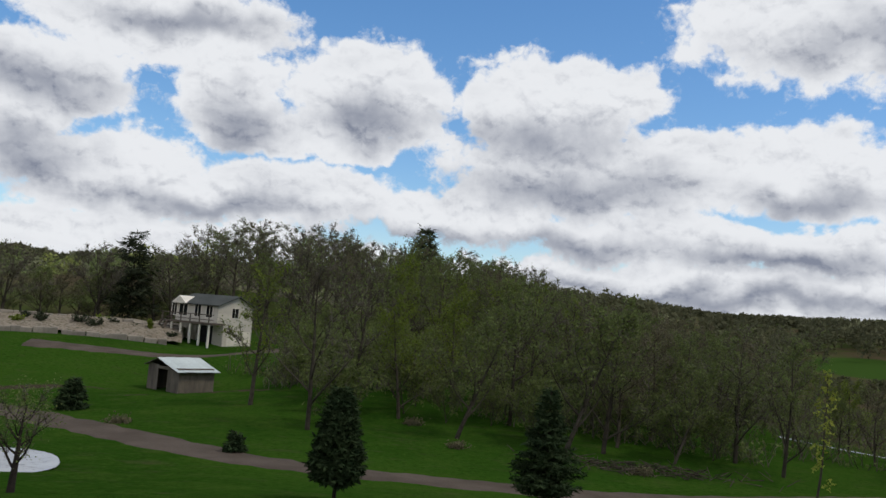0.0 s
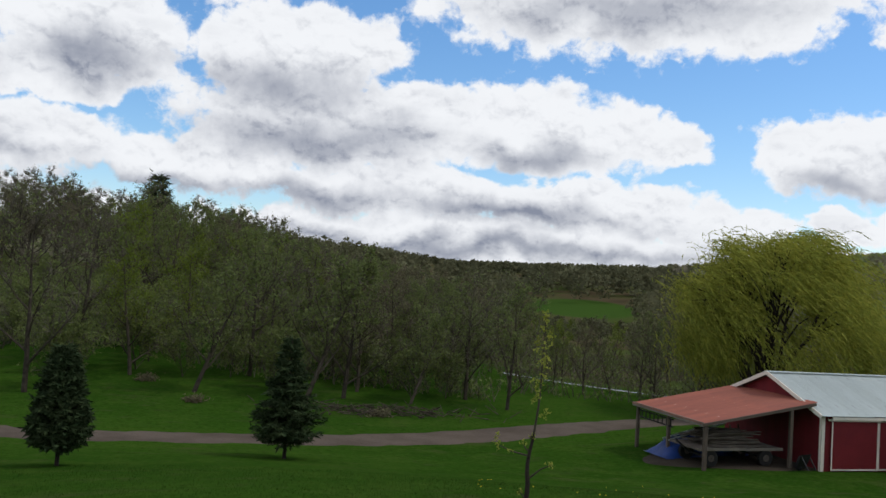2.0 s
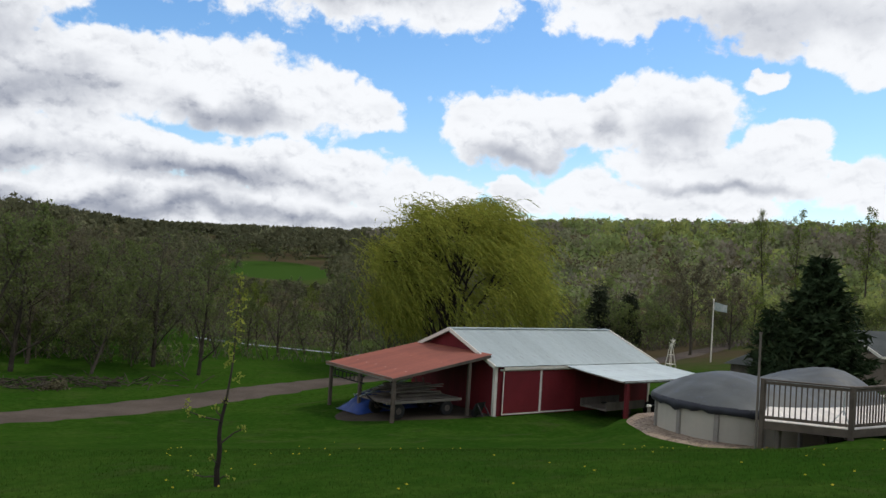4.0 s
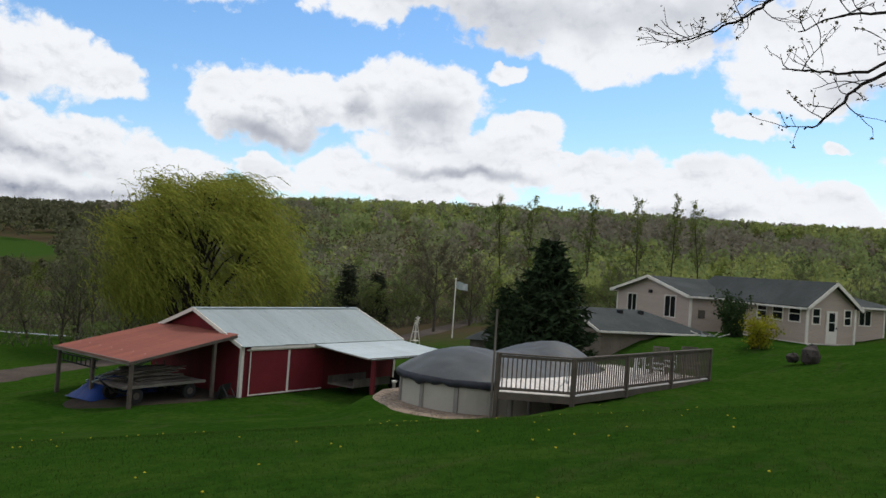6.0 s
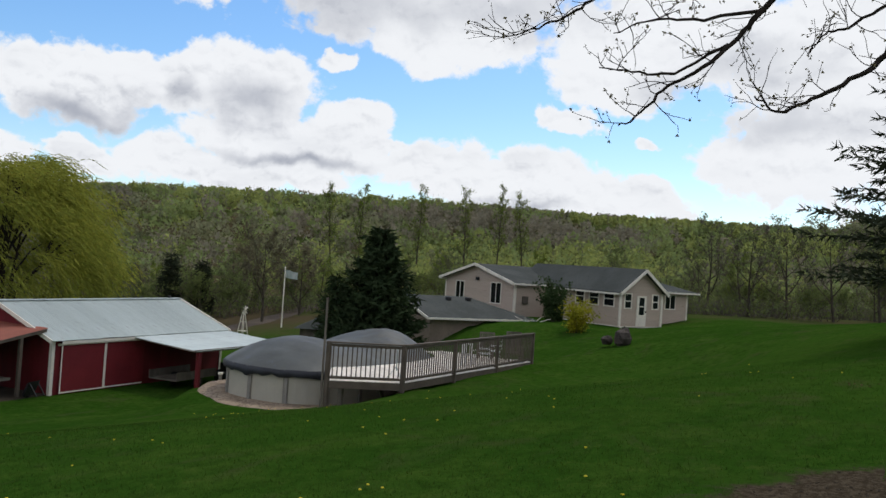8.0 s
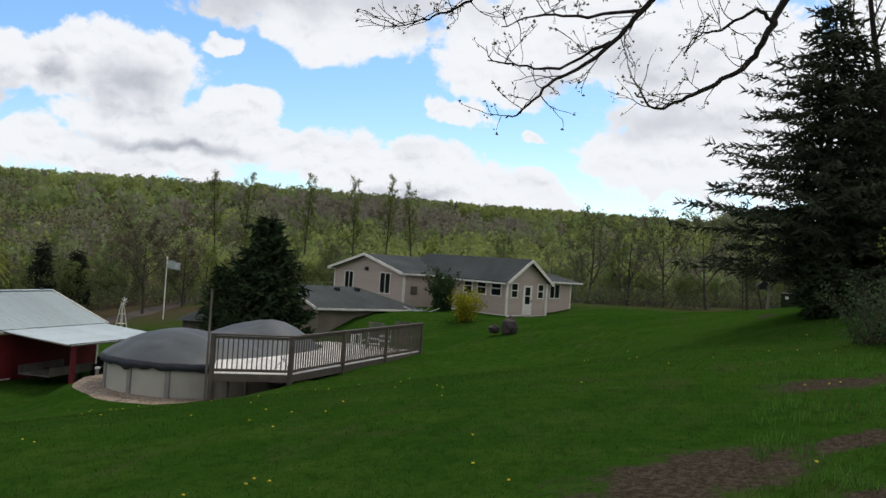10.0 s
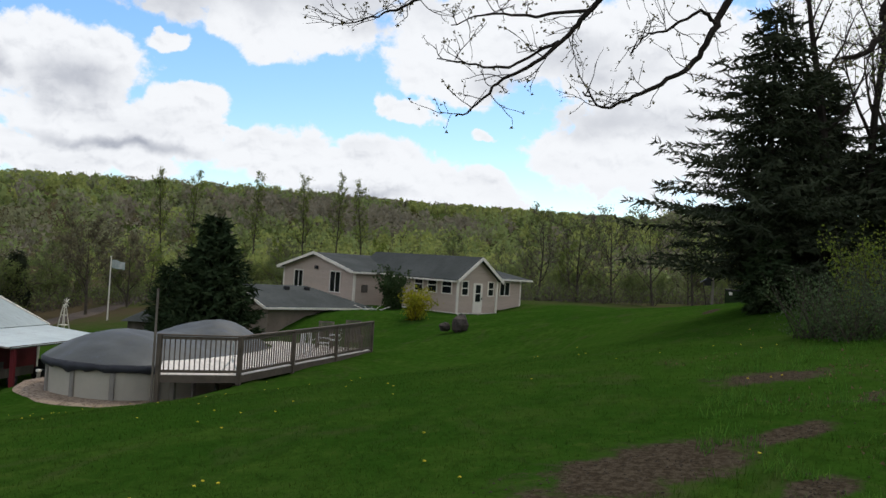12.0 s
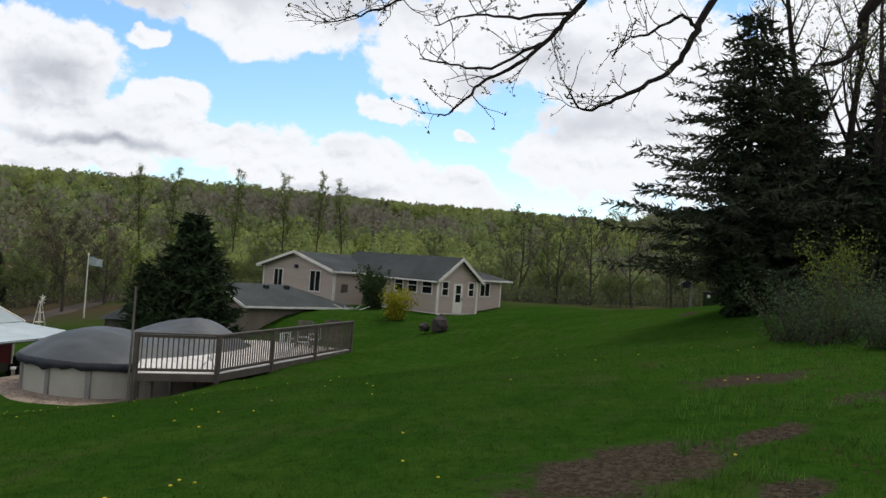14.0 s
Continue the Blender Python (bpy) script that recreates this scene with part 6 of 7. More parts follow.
def conifer(name, lab, m, height, radius, mat, seed, whorls=26, arms=10, needle=0.34, width=0.07, bare=0.08, droop=0.35, density=12, trunk_r=0.14, ragged=0.15, power=0.85):
    rg = random.Random(seed)
    t = thing(name, m, lab, "tree")
    part("trunk", Geo().tube([(0, 0, -0.3), (0.03, 0, height * 0.5), (0, 0, height * 0.98)], [trunk_r, trunk_r * 0.6, 0.02], 7), M_DARKBARK, t)
    lv, wood = Geo(), Geo()
    for k in range(whorls):
        f = (k + rg.random() * 0.6) / whorls
        z = height * (bare + (1 - bare) * f)
        r = radius * (1 - f) ** power * (1.0 if f > 0.15 else 0.6 + 2.6 * f) + 0.10
        for j in range(max(4, int(arms * (0.5 + 0.5 * (1 - f))))):
            a = 2.4 * k + j * 2 * math.pi / arms + rg.uniform(-0.3, 0.3)
            ln = r * rg.uniform(1 - 2 * ragged, 1 + ragged * 0.7)
            out = Vector((math.cos(a), math.sin(a), 0))
            root = Vector((0, 0, min(z + rg.gauss(0, 0.8 * height / whorls), height * 0.99)))
            prev = root
            n = max(3, int(density * ln / radius * 1.3) + 2)
            for i in range(1, n + 1):
                s = i / n
                p = root + out * ln * s + Vector((0, 0, ln * (-droop * s + droop * 0.9 * s * s)))
                d = (p - prev).normalized()
                side = d.cross(Vector((0, 0, 1))).normalized()
                for sg in (-1, 1):
                    v = (d * rg.uniform(0.4, 0.9) + side * sg * rg.uniform(0.4, 1.0) + Vector((0, 0, rg.uniform(-0.55, 0.45)))).normalized()
                    bl = needle * rg.uniform(0.8, 2.0) * (1.15 - 0.6 * s)
                    for q in range(3):
                        e = p + v * bl * q / 3
                        w = (v + Vector((rg.uniform(-.6, .6), rg.uniform(-.6, .6), rg.uniform(-.7, .5)))).normalized()
                        sliver(lv, e, w, needle * rg.uniform(0.6, 1.2), width * rg.uniform(0.8, 1.5), rg)
                prev = p
            if j % 2 == 0:
                wood.tube([tuple(root), tuple(root + out * ln * 0.5 + Vector((0, 0, -droop * ln * 0.3)))], [0.02, 0.01], 3, False)
    tagged(part("limbwork", wood, M_DARKBARK, t), kind="stuff")
    tagged(part("foliage", lv, mat, t), kind="stuff")
    return t


conifer("spruce_tree", "dense dark young spruce on the lawn by the drive", pose(*at(-6.3, 26)), 3.35, 0.80, M_SPRUCE, 1, 40, 15, 0.18, 0.06, 0.17, 0.10, 9, 0.07, 0.12, 0.62)
conifer("spruce_tree", "young spruce with tiered branches on the lawn", pose(*at(7.6, 31)), 4.3, 1.35, M_SPRUCE, 2, 30, 13, 0.20, 0.055, 0.15, 0.2, 10, 0.08, 0.24, 1.0)
conifer("spruce_tree", "large blue-green spruce behind the pool", pose(*at(62.2, 45)), 7.4, 2.9, M_SPRUCE, 3, 36, 15, 0.42, 0.12, 0.03, 0.3, 11, 0.16, 0.2, 0.75)
conifer("spruce_tree", "slim spruce leaning beside the larger one", pose(*at(59.5, 46)), 5.2, 1.7, M_SPRUCE, 4, 20, 10, 0.4, 0.09, 0.05, 0.35, 8, 0.1, 0.2)
conifer("fir_tree", "tall dark fir standing against the light", pose(*at(98.2, 30)), 10.1, 4.5, M_FIR, 5, 46, 12, 0.30, 0.070, 0.10, 0.16, 17, 0.22, 0.42, 0.66)
conifer("fir_tree", "dark fir at the edge of the woods", pose(*at(106.6, 34)), 8.2, 3.0, M_FIR, 6, 34, 12, 0.42, 0.09, 0.1, 0.3, 12, 0.15, 0.3)
conifer("fir_tree", "broad dark fir crowded behind the tallest one", pose(*at(101.0, 33.5)), 8.2, 3.1, M_FIR, 15, 34, 12, 0.38, 0.085, 0.08, 0.2, 13, 0.16, 0.35, 0.7)
conifer("cedar_tree", "dark bushy cedar among the trunks at the wood's edge", pose(*at(104.0, 35)), 5.0, 2.4, M_FIR, 29, 22, 11, 0.42, 0.10, 0.03, 0.1, 8, 0.1, 0.3, 0.5)
conifer("cedar_tree", "small dark green cedar below the tall fir", pose(*at(98.6, 28.5)), 2.3, 0.9, M_SPRUCE, 37, 18, 10, 0.25, 0.07, 0.03, 0.1, 7, 0.06, 0.25, 0.6)
conifer("cedar_tree", "dark low cedar under the firs", pose(*at(101.6, 33)), 3.6, 1.5, M_FIR, 27, 18, 10, 0.4, 0.09, 0.03, 0.1, 7, 0.1, 0.3, 0.5)
conifer("cedar_tree", "dark low cedar under the firs", pose(*at(105.6, 30)), 4.2, 1.6, M_FIR, 28, 18, 10, 0.4, 0.09, 0.03, 0.1, 7, 0.1, 0.3, 0.5)
conifer("cedar_tree", "narrow dark cedar beyond the shed", pose(*at(48.6, 92)), 6.8, 1.6, M_FIR, 7, 18, 9, 0.6, 0.14, 0.03, 0.2, 6, 0.1, 0.2)
conifer("cedar_tree", "narrow dark cedar beyond the shed", pose(*at(50.6, 92)), 6.0, 1.3, M_FIR, 8, 18, 9, 0.6, 0.14, 0.03, 0.2, 6, 0.1, 0.2)
conifer("cedar_tree", "dark red cedar on the upper lawn's edge", pose(*at(-20.4, 125)), 13.0, 4.0, M_FIR, 9, 22, 9, 0.9, 0.14, 0.12, 0.1, 7, 0.2, 0.42, 0.6)
conifer("pine_tree", "dark pine above the bare oaks", pose(*at(-1.6, 128)), 15.0, 3.0, M_FIR, 19, 22, 9, 1.0, 0.2, 0.3, 0.1, 7, 0.2, 0.35)
conifer("juniper", "small round dark juniper on the slope", pose(*at(-23.1, 58)), 1.9, 1.0, M_SPRUCE, 10, 14, 10, 0.3, 0.1, 0.02, 0.05, 5, 0.05, 0.1)
conifer("juniper", "small dark juniper beside the drive", pose(*at(-13.0, 41)), 1.0, 0.45, M_SPRUCE, 11, 10, 8, 0.2, 0.07, 0.02, 0.05, 4, 0.04, 0.1)


def shrub(name, lab, m, r, h, mat, seed, stems=26, leaves=1500, size=0.07, cat="shrub"):
    rg = random.Random(seed)
    t = thing(name, m, lab, cat)
    wood, lv = Geo(), Geo()
    for k in range(stems):
        a = rg.uniform(0, 6.28)
        q, _ = bent(rg, Vector((rg.gauss(0, r * .15), rg.gauss(0, r * .15), -0.1)), Vector((math.cos(a) * r / h * 0.8, math.sin(a) * r / h * 0.8, 1)), h * rg.uniform(0.7, 1.08), 5, 0.16)
        wood.tube(q, [0.02, 0.016, 0.012, 0.009, 0.006, 0.004], 3, False)
        for _ in range(leaves // stems):
            f = rg.uniform(0.8, 4.99) if rg.random() < 0.8 else rg.uniform(0.3, 2)
            leaf(lv, q[int(f)].lerp(q[int(f) + 1], f % 1) + Vector((rg.gauss(0, r * .13), rg.gauss(0, r * .13), rg.gauss(0, r * .10))), size * rg.uniform(0.6, 1.4), rg)
    tagged(part("stemwork", wood, M_BARK, t), kind="stuff")
    tagged(part("foliage", lv, mat, t), kind="stuff")
    return t


shrub("forsythia", "yellow-green flowering forsythia before the house", pose(*at(75.6, 51.5)), 1.35, 2.25, M_YELLOW, 31, 34, 2600, 0.13)
shrub("dark_shrub", "tall dark evergreen shrub against the house wall", pose(*at(73.9, 57.5)), 1.0, 3.1, M_BUSH, 32, 30, 2600, 0.16)
shrub("dark_shrub", "tall dark evergreen shrub against the house wall", pose(*at(74.4, 58.2)), 0.9, 2.5, M_BUSH, 33, 26, 1800, 0.16)
for i, (az, d, r, h, mat, lab) in enumerate((
        (101.3, 20, 1.25, 1.7, M_SILVER, "silvery-leaved honeysuckle shrub at the wood's edge"), (103.4, 19, 1.2, 1.45, M_SILVER, "silvery-leaved honeysuckle shrub at the wood's edge"),
        (105.6, 20.5, 1.3, 2.0, M_SILVER, "silvery-leaved honeysuckle shrub at the wood's edge"), (103.8, 23, 0.9, 2.4, M_SPRING, "fresh green shrub at the wood's edge"),
        (101.2, 27, 1.0, 1.4, M_BUSH, "dark low shrub under the fir"), (107.0, 17.5, 1.0, 1.2, M_SILVER, "low shrub in rough grass"))):
    shrub("shrub", lab, pose(*at(az, d)), r, h, mat, 500 + i, 40, 2600, 0.05 if mat is not M_SPRING else 0.07)
for i in range(15):
    az = -29.5 + 12.0 * i / 14 + rng.uniform(-0.3, 0.3)
    o = shrub("shrub", "round dark shrub on the stone terrace" if i % 3 else "yellow-green shrub on the stone terrace", pose(*at(az, 101 + rng.uniform(-1.5, 2.5))), rng.uniform(0.4, 1.3), rng.uniform(0.6, 1.7),
              M_FIR if i % 3 else M_SPRING, 520 + i, 12, 520, 0.2)
    o.location.z += 0.6
for i, (az, d) in enumerate(((-20.3, 51), (1.5, 46.5), (-1.5, 52), (13.5, 46))):
    shrub("shrub", "low brown brush on the bank", pose(*at(az, d)), 1.2, 0.6, M_RUSSET, 560 + i, 18, 700, 0.12)


def willow():
    rg = random.Random(17)
    x, y, z = at(38.9, 60)
    t = thing("willow_tree", pose(x, y, z), "large weeping willow in yellow-green spring leaf, blown by wind", "tree")
    wood, lv = Geo(), Geo()
    wind = Vector((0.80, -0.58, 0))
    clumps = []
    while len(clumps) < 70:
        v = Vector((rg.gauss(0, 1), rg.gauss(0, 1), rg.gauss(0, 1))).normalized()
        if v.z < -0.5:
            continue
        c = Vector((5.7 * v.x, 5.7 * v.y, 6.9 + 5.0 * v.z)) * rg.uniform(0.9, 1.06)
        # the windward side opens and shows the limbs
        if v.dot(Vector((-0.63, -0.78, -0.1))) > 0.95 or any((c - o).length < 1.3 for o, _ in clumps):
            continue
        clumps.append((c, v))
    for k in range(13):
        c, v = clumps[k * 4]
        top = Vector((c.x * 0.8, c.y * 0.8, max(c.z, 7.0)))
        root = Vector((rg.gauss(0, .45), rg.gauss(0, .45), -0.4))
        mid = root.lerp(top, 0.42) + Vector((0, 0, 1.3))
        wood.tube([root, root.lerp(mid, 0.5) + Vector((0, 0, .4)), mid, mid.lerp(top, 0.6), top], [0.30, 0.22, 0.15, 0.09, 0.04], 6, False)
        for c2, _ in sorted(clumps, key=lambda q: (q[0] - top).length)[:6]:
            s = mid.lerp(top, rg.uniform(0.1, 0.8))
            wood.tube([s, s.lerp(c2, 0.5) + Vector((0, 0, .4)), c2], [0.09, 0.06, 0.02], 4, False)
    for c, v in clumps:
        wide = rg.uniform(0.55, 0.95)
        blow = rg.uniform(0.35, 0.75) * (1.0 if c.z > 5 else 0.6)
        for _ in range(120):
            q = c + Vector((rg.gauss(0, wide), rg.gauss(0, wide), rg.gauss(0, wide * 0.55)))
            d = v * rg.uniform(0.1, 0.5) + Vector((rg.uniform(-.35, .35), rg.uniform(-.35, .35), rg.uniform(-0.1, 0.3))) + wind * 0.25
            for i in range(rg.randint(4, 11)):
                d = (d * 0.76 + Vector((0, 0, -0.24)) + wind * blow * 0.33).normalized()
                q2 = q + d * 0.24
                if q2.z < 0.8:
                    break
                w = (d + Vector((rg.gauss(0, .3), rg.gauss(0, .3), rg.gauss(0, .25)))).normalized()
                sliver(lv, q, w, rg.uniform(0.25, 0.45), rg.uniform(0.05, 0.10), rg)
                q = q2
    part("trunk", wood, M_DARKBARK, t)
    tagged(part("crown", lv, M_WILLOW, t, "drooping yellow-green leaf strands"), kind="stuff")


willow()


# ---- wooded hills, uncountable ----
def far_woods():
    rg = random.Random(77)
    lots = {"shade": Geo(), "lime": Geo(), "spring": Geo(), "olive": Geo(), "russet": Geo()}
    stems = Geo()
    n = 0
    while n < 7200:
        az = rg.uniform(-38, 122)
        d = math.sqrt(rg.uniform((122 if az > 36 else 160) ** 2, 620 ** 2)) if n < 6200 else rg.uniform(620, 1300)
        x, y, z = at(az, d)
        view_line = 1.6 - 0.0232 * d - z
        if 23.0 < az < 30.6 and d < 264 and (d > 230 or view_line < 1.5):
            continue
        n += 1
        patch = noise.noise((x * 0.010, y * 0.010, 2.0)) + rg.gauss(0, 0.22)
        kind = "lime" if patch > 0.28 else "spring" if patch > 0.0 else "olive" if patch > -0.25 else "russet"
        # left of this bearing the hill's shade comes from the darker leaf colour
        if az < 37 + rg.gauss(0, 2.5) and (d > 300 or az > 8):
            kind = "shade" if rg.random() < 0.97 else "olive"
        h = rg.uniform(7.0, 12.0) * (0.6 if d < 165 else 1 if d < 640 else 1.25)
        if 23.0 < az < 30.6 and d < 264:
            h = min(h, view_line)
        h = min(h, room_under(az, d, z) * rg.uniform(0.62, 1.08))
        if h < 1.0:
            continue
        w = h * rg.uniform(0.32, 0.5)
        g = lots[kind]
        size = 0.75 if d < 200 else 1.2 if d < 300 else 1.9 if d < 640 else 3.2
        for _ in range(90 if d < 200 else 70 if d < 300 else 44 if d < 640 else 22):
            v = Vector((rg.gauss(0, 1), rg.gauss(0, 1), rg.gauss(0, 1))).normalized() * rg.random() ** 0.4
            leaf(g, Vector((x + w * v.x, y + w * v.y, z + h * (0.55 + 0.42 * v.z))), size * rg.uniform(0.6, 1.3), rg)
        for _ in range(2 if d < 400 else 7):
            sliver(stems, Vector((x + rg.gauss(0, w * .4), y + rg.gauss(0, w * .4), z + 0.3 * h)), Vector((rg.gauss(0, .16), rg.gauss(0, .16), 1)).normalized(), h * rg.uniform(0.6, 0.9), 0.16 if d < 640 else 0.5, rg)
    for kind, mat, lab in (("shade", M_SHADEHILL, "grey-green far treetops with hill shade put into the colour"), ("lime", M_FARLIME, "lime-green far treetops with sun and haze put into the colour"), ("spring", M_FARSPRING, "fresh green treetops on the far hill"),
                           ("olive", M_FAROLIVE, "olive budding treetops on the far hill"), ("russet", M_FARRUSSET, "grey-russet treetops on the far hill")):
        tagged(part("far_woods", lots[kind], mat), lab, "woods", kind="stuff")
    tagged(part("far_stems", stems, M_TWIG), "bare grey stems of the far woods", "woods", kind="stuff")


far_woods()


def undergrowth():
    rg = random.Random(91)
    sticks, leaves = Geo(), Geo()
    n = 0
    while n < 24000:
        az, d = rg.uniform(-14, 110), rg.uniform(50, 128)
        x, y, z = at(az, d)
        if d < 54 + 10 * step((6 - az) / 12) + 18 * step((az - 50) / 12) or math.hypot(x + 22, y - 71) < 8 or math.hypot(x + 26, y - 100) < 13 or (x < 76 and x > 20 and y < 54) or noise.noise((x * 0.09, y * 0.09, 6)) < -0.12:
            continue
        if 20 < az < 35 and 58 < d < 84 and rg.random() < 0.65:
            continue
        n += 1
        p = Vector((x, y, z - 0.1))
        v = Vector((rg.gauss(0, .45), rg.gauss(0, .45), 1)).normalized()
        l = rg.uniform(0.8, 2.6)
        sliver(sticks, p, v, l, 0.07, rg)
        sliver(sticks, p + v * l * 0.4, (v + Vector((rg.gauss(0, .6), rg.gauss(0, .6), 0.2))).normalized(), l * 0.6, 0.05, rg)
        for _ in range(3):
            leaf(leaves, p + v * l * rg.uniform(0.3, 1.0) + Vector((rg.gauss(0, .3), rg.gauss(0, .3), rg.gauss(0, .2))), rg.uniform(0.15, 0.32), rg)
    tagged(part("undergrowth_sticks", sticks, M_TWIG), "bare grey-brown brush under the valley trees", "undergrowth", kind="stuff")
    tagged(part("undergrowth_leaves", leaves, M_OLIVE), "olive young leaves of the valley brush", "undergrowth", kind="stuff")


undergrowth()


# ---- tree over the viewer ----
def sky_place(az, el, d):
    return Vector((d * math.sin(radians(az)), d * math.cos(radians(az)), 1.6 + d * math.tan(radians(el))))


def overhanging_tree():
    rg = random.Random(3)
    x, y, z = at(128, 8.0)
    t = thing("oak_tree", Matrix.Identity(4), "old oak whose budding branches hang into view", "tree")
    base = Vector((x, y, z - 0.3))
    top = Vector((x + 0.3, y + 0.4, z + 9.5))
    trunk = Geo().tube([base, base.lerp(top, 0.4), top], [0.34, 0.27, 0.12], 10)
    buds, tw = Geo(), Geo()
    limbs = [
        ([(100, 30, 7.5), (91, 23.5, 7.2), (86.8, 18.0, 7.0), (85.2, 16.0, 7.0), (83.3, 14.1, 6.9), (80.3, 12.3, 6.9), (78.9, 10.7, 6.8), (77.6, 10.0, 6.8)], 0.042, 1.2),
        ([(84.3, 15.2, 7.0), (81.0, 13.4, 6.8), (78.3, 13.5, 6.7), (76.1, 13.7, 6.6)], 0.018, 1.2),
        ([(86.0, 17.2, 7.0), (81.9, 16.7, 6.8), (79.6, 16.8, 6.7), (76.9, 15.9, 6.6)], 0.018, 1.2),
        ([(112, 32, 7.8), (99, 23, 7.6), (95.3, 18.0, 7.4), (94.3, 15.9, 7.3), (93.2, 14.0, 7.3), (91.3, 12.7, 7.2), (89.1, 11.6, 7.2), (87.5, 11.0, 7.1), (86.1, 12.0, 7.1)], 0.055, 1.2),
        ([(94.5, 16.4, 7.3), (93.3, 17.0, 7.2), (91.4, 15.9, 7.1), (90.0, 15.6, 7.1), (89.1, 14.5, 7.0)], 0.022, 1.3),
        ([(122, 26, 6.8), (112, 23, 6.6), (104.8, 17.5, 6.4), (104.4, 15.8, 6.4), (103.4, 14.3, 6.3), (101.5, 14.0, 6.3)], 0.085, 0.7),
        ([(92, 26, 7.6), (80, 20.5, 7.4), (75.4, 18.1, 7.3), (73.8, 16.9, 7.3), (71.9, 16.2, 7.2), (69.5, 15.4, 7.2)], 0.028, 1.3),
        ([(96, 22, 7.0), (90, 19.2, 6.9), (86, 18.4, 6.9), (81.5, 18.2, 6.8)], 0.022, 1.3),
    ]
    for pts, r, dens in limbs:
        p = [sky_place(*q) for q in pts]
        fine = []
        for i in range(len(p) - 1):
            for k in range(5):
                f = k / 5
                p0, p3 = p[max(i - 1, 0)], p[min(i + 2, len(p) - 1)]
                c = 0.5 * ((2 * p[i]) + (p[i + 1] - p0) * f + (2 * p0 - 5 * p[i] + 4 * p[i + 1] - p3) * f * f + (3 * p[i] - p0 - 3 * p[i + 1] + p3) * f ** 3)
                fine.append(c + Vector((rg.gauss(0, .008), rg.gauss(0, .008), rg.gauss(0, .008))))
        fine.append(p[-1])
        n = len(fine)
        limb = Geo().tube(fine, [0.68 * r * (1 - 0.9 * i / (n - 1)) + 0.003 for i in range(n)], 6)
        part("limb", limb, M_DARKBARK, t)
        for i in range(8, n):
            for _ in range(1 if rg.random() < 0.62 * dens else 0):
                d = (fine[i] - fine[i - 1]).normalized()
                d = (d * 0.5 + Vector((rg.uniform(-1, 1), rg.uniform(-1, 1), rg.uniform(-0.35, 0.75)))).normalized()
                q, d1 = bent(rg, fine[i], d, rg.uniform(0.12, 0.38), 6, 0.25, 0.03)
                tw.tube(q, [0.0055, 0.005, 0.0045, 0.004, 0.0036, 0.0032, 0.0028], 3, False)
                for j in range(2, 7):
                    if rg.random() < 0.55:
                        d2 = (d1 + Vector((rg.uniform(-1, 1), rg.uniform(-1, 1), rg.uniform(-0.7, 1.0)))).normalized()
                        s, _ = bent(rg, q[j], d2, rg.uniform(0.06, 0.24), 3, 0.25, 0.03)
                        tw.tube(s, [0.0032, 0.003, 0.0025, 0.002], 3, False)
                        for _ in range(rg.randint(2, 5)):
                            leaf(buds, s[rg.choice((2, 3, 3))] + Vector((rg.gauss(0, .014), rg.gauss(0, .014), rg.gauss(0, .014))), rg.uniform(0.016, 0.036), rg)
    part("trunk", trunk, M_DARKBARK, t)
    for a in ((100, 30, 7.5), (112, 32, 7.8), (122, 26, 6.8), (92, 26, 7.6)):
        part("limb", Geo().tube([base.lerp(top, 0.55), base.lerp(top, 0.62).lerp(sky_place(*a), 0.5), sky_place(*a)], [0.13, 0.10, 0.06], 7), M_DARKBARK, t)
    tagged(part("twig_mass", tw, M_DARKBARK, t), kind="stuff")
    tagged(part("bud_mass", buds, M_RUSSET, t, "small brown-green opening buds"), kind="stuff")


overhanging_tree()


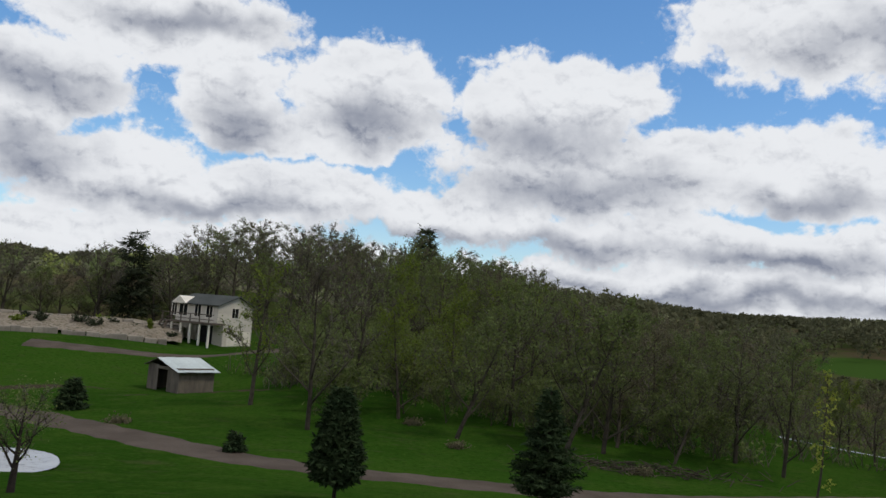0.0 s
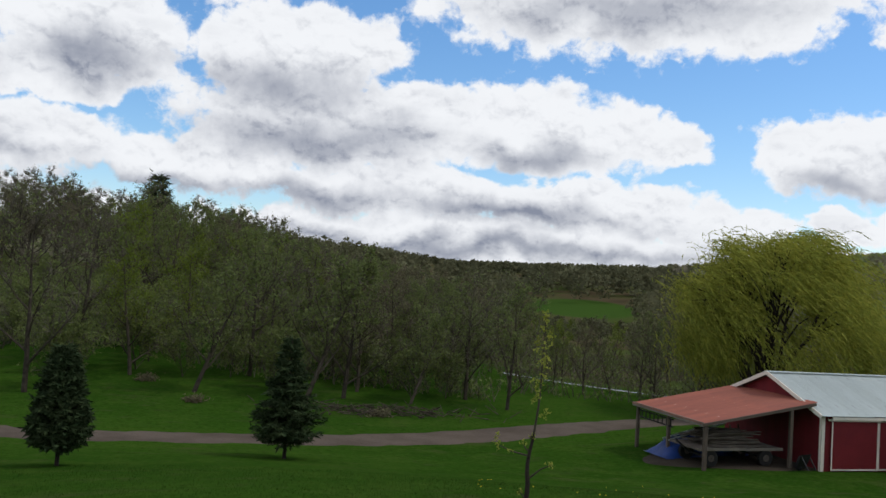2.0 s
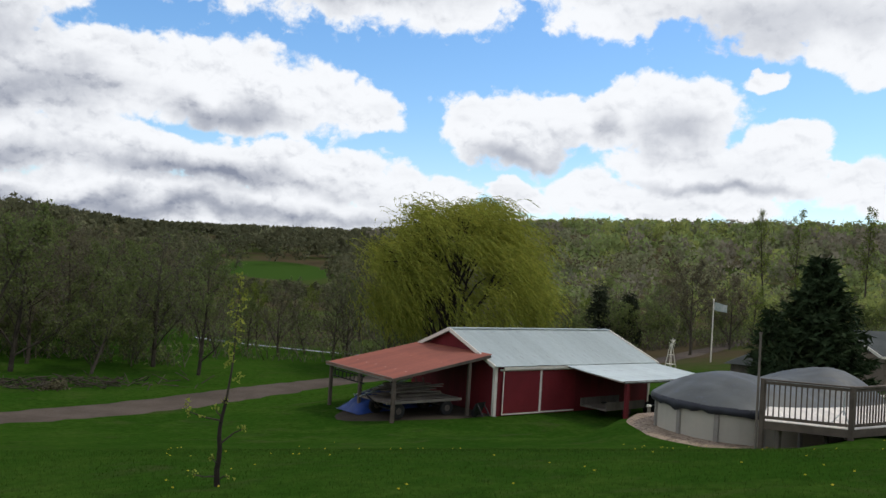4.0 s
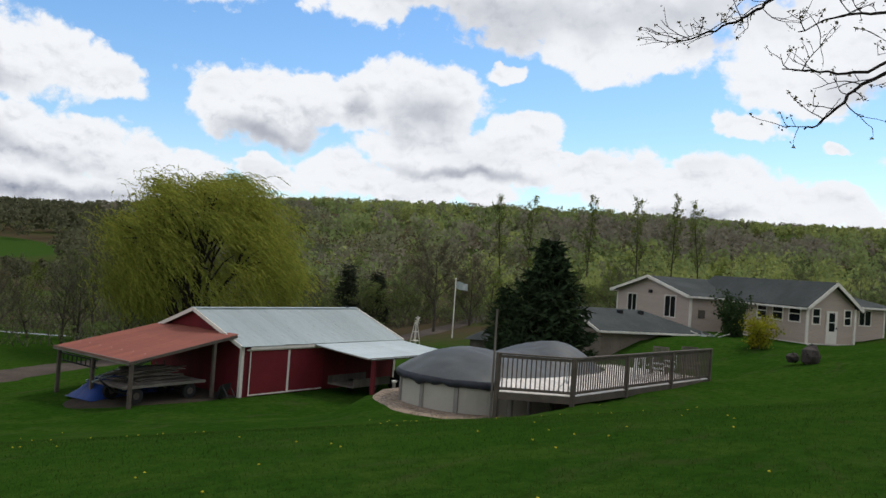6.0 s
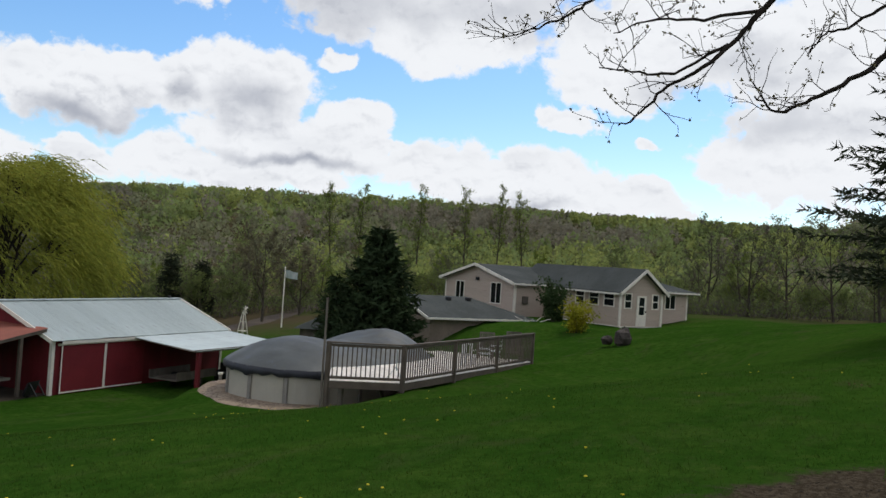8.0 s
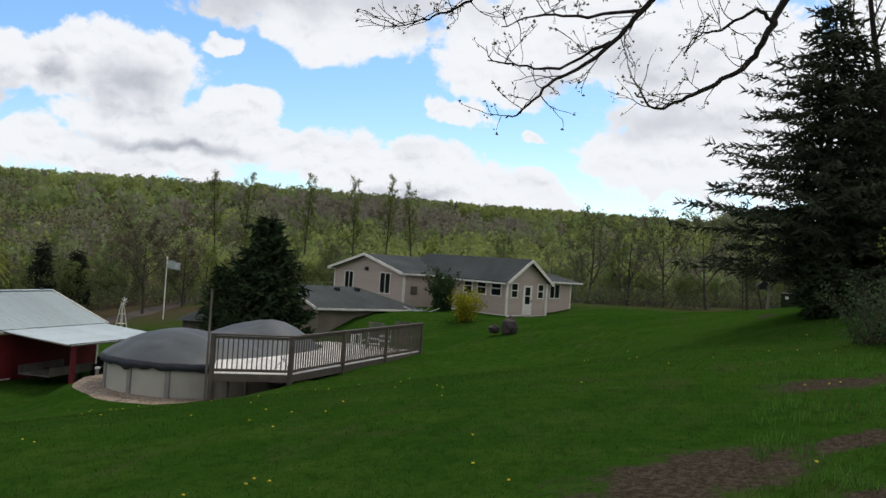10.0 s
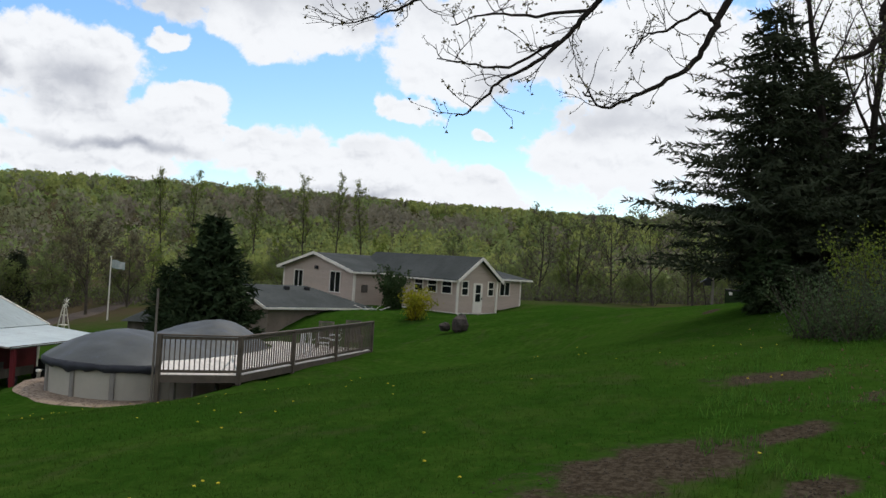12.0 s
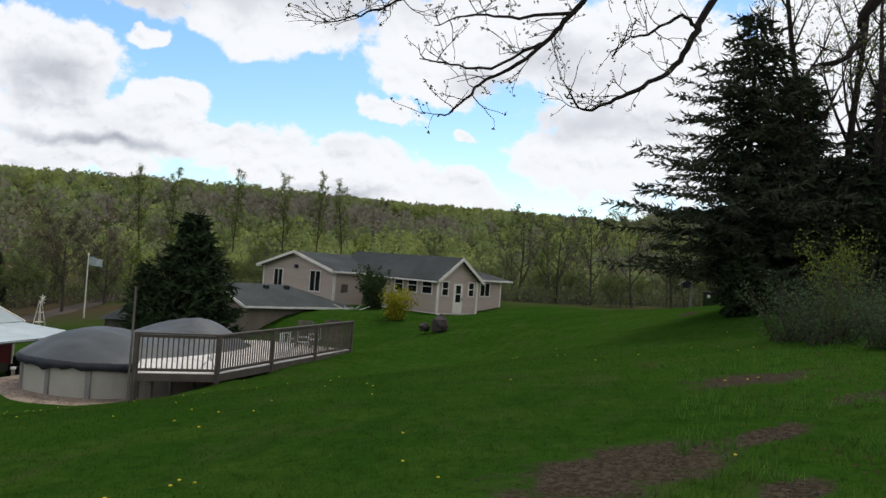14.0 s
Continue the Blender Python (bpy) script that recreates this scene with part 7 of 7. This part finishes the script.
# ---- grass, flowers, brush ----
def grass():
    rg = random.Random(55)
    g = Geo()
    for _ in range(120000):
        az, d = rg.uniform(-34, 112), 4.0 + 22.0 * rg.random() ** 1.5
        x, y = d * math.sin(radians(az)), d * math.cos(radians(az))
        tall = 1.0
        bare = max(1 - math.hypot(((x - a) * math.cos(radians(w)) + (y - b) * math.sin(radians(w))) / p, (-(x - a) * math.sin(radians(w)) + (y - b) * math.cos(radians(w))) / q) for a, b, p, q, w in BARE)
        if bare > 0.1 + rg.uniform(-0.2, 0.3):
            continue
        if az > 96 or (az > 88 and d < 8):
            tall = 1.0 + 2.2 * max(0, noise.noise((x * 0.9, y * 0.9, 3)))
        p = Vector((x, y, gz(x, y) - 0.01))
        sliver(g, p, Vector((rg.gauss(0, .4), rg.gauss(0, .4), 1)).normalized(), rg.uniform(0.03, 0.065) * tall, 0.007 + 0.0005 * d, rg)
    tagged(part("grass", g, M_BLADE), "short green blades of the mown lawn", "grass", kind="stuff")
    f = Geo()
    for _ in range(260):
        az, d = rg.uniform(20, 100), rg.uniform(7, 30)
        if noise.noise((az * 0.12, d * 0.25, 5)) < 0.05:
            continue
        x, y = d * math.sin(radians(az)), d * math.cos(radians(az))
        f.ball((x, y, gz(x, y) + 0.05), 0.019, (1, 1, 0.5), 0.1, rg, 6, 3)
    tagged(part("dandelions", f, M_DANDELION), "yellow dandelion heads scattered over the lawn", "flowers", kind="stuff")
    b = Geo()
    for _ in range(240):
        x, y = 11.0 + rg.gauss(0, 3.0), 45.5 + rg.gauss(0, 0.6)
        a, l = rg.uniform(0, 6.28), rg.uniform(0.15, 0.7)
        z = gz(x, y) + rg.uniform(0.0, 0.35)
        b.tube([(x - l * math.cos(a), y - l * math.sin(a), z - 0.1), (x + l * math.cos(a), y + l * math.sin(a), z + rg.uniform(-.15, .3))], [0.03, 0.015], 4)
    tagged(part("brush_pile", b, M_BARK), "long heap of cut grey brush beside the drive", "brush", kind="stuff")
    c = Geo()
    for _ in range(520):
        a, b2, p, q, w = BARE[rg.choice((0, 0, 0, 1, 1, 2, 3, 4))]
        u, v, w = rg.gauss(0, p * 0.42), rg.gauss(0, q * 0.36), radians(w)
        x, y = a + u * math.cos(w) - v * math.sin(w), b2 + u * math.sin(w) + v * math.cos(w)
        c.ball((x, y, gz(x, y)), rg.uniform(0.005, 0.017), (1.2, 1, 0.6), 0.3, rg, 5, 3)
    tagged(part("clods", c, M_DIRT), "small stones and clods on the bare soil", "stones", kind="stuff")
    t = Geo()
    for _ in range(620):
        az, d = rg.uniform(95, 112), 6.0 + 12.0 * rg.random() ** 1.4
        x, y = d * math.sin(radians(az)), d * math.cos(radians(az))
        if noise.noise((x * 0.8, y * 0.8, 9)) < -0.05:
            continue
        tall = rg.uniform(0.07, 0.24)
        for _ in range(16):
            p = Vector((x + rg.gauss(0, .05), y + rg.gauss(0, .05), gz(x, y) - 0.01))
            sliver(t, p, Vector((rg.gauss(0, .35), rg.gauss(0, .35), 1)).normalized(), tall * rg.uniform(0.5, 1.2), 0.011, rg)
    tagged(part("tall_grass", t, M_LONGGRASS), "taller light green tufts by the wood's edge", "grass", kind="stuff")
    l = Geo()
    for _ in range(1500):
        az, d = rg.uniform(92, 112), rg.uniform(6.0, 24.0)
        x, y = d * math.sin(radians(az)), d * math.cos(radians(az))
        if noise.noise((x * 0.5, y * 0.5, 12)) + (az - 100) * 0.03 < 0.08:
            continue
        leaf(l, Vector((x, y, gz(x, y) + 0.02)), rg.uniform(0.02, 0.05), rg)
    tagged(part("leaf_litter", l, M_LITTER), "brown fallen leaves on the rough grass", "leaves", kind="stuff")


grass()
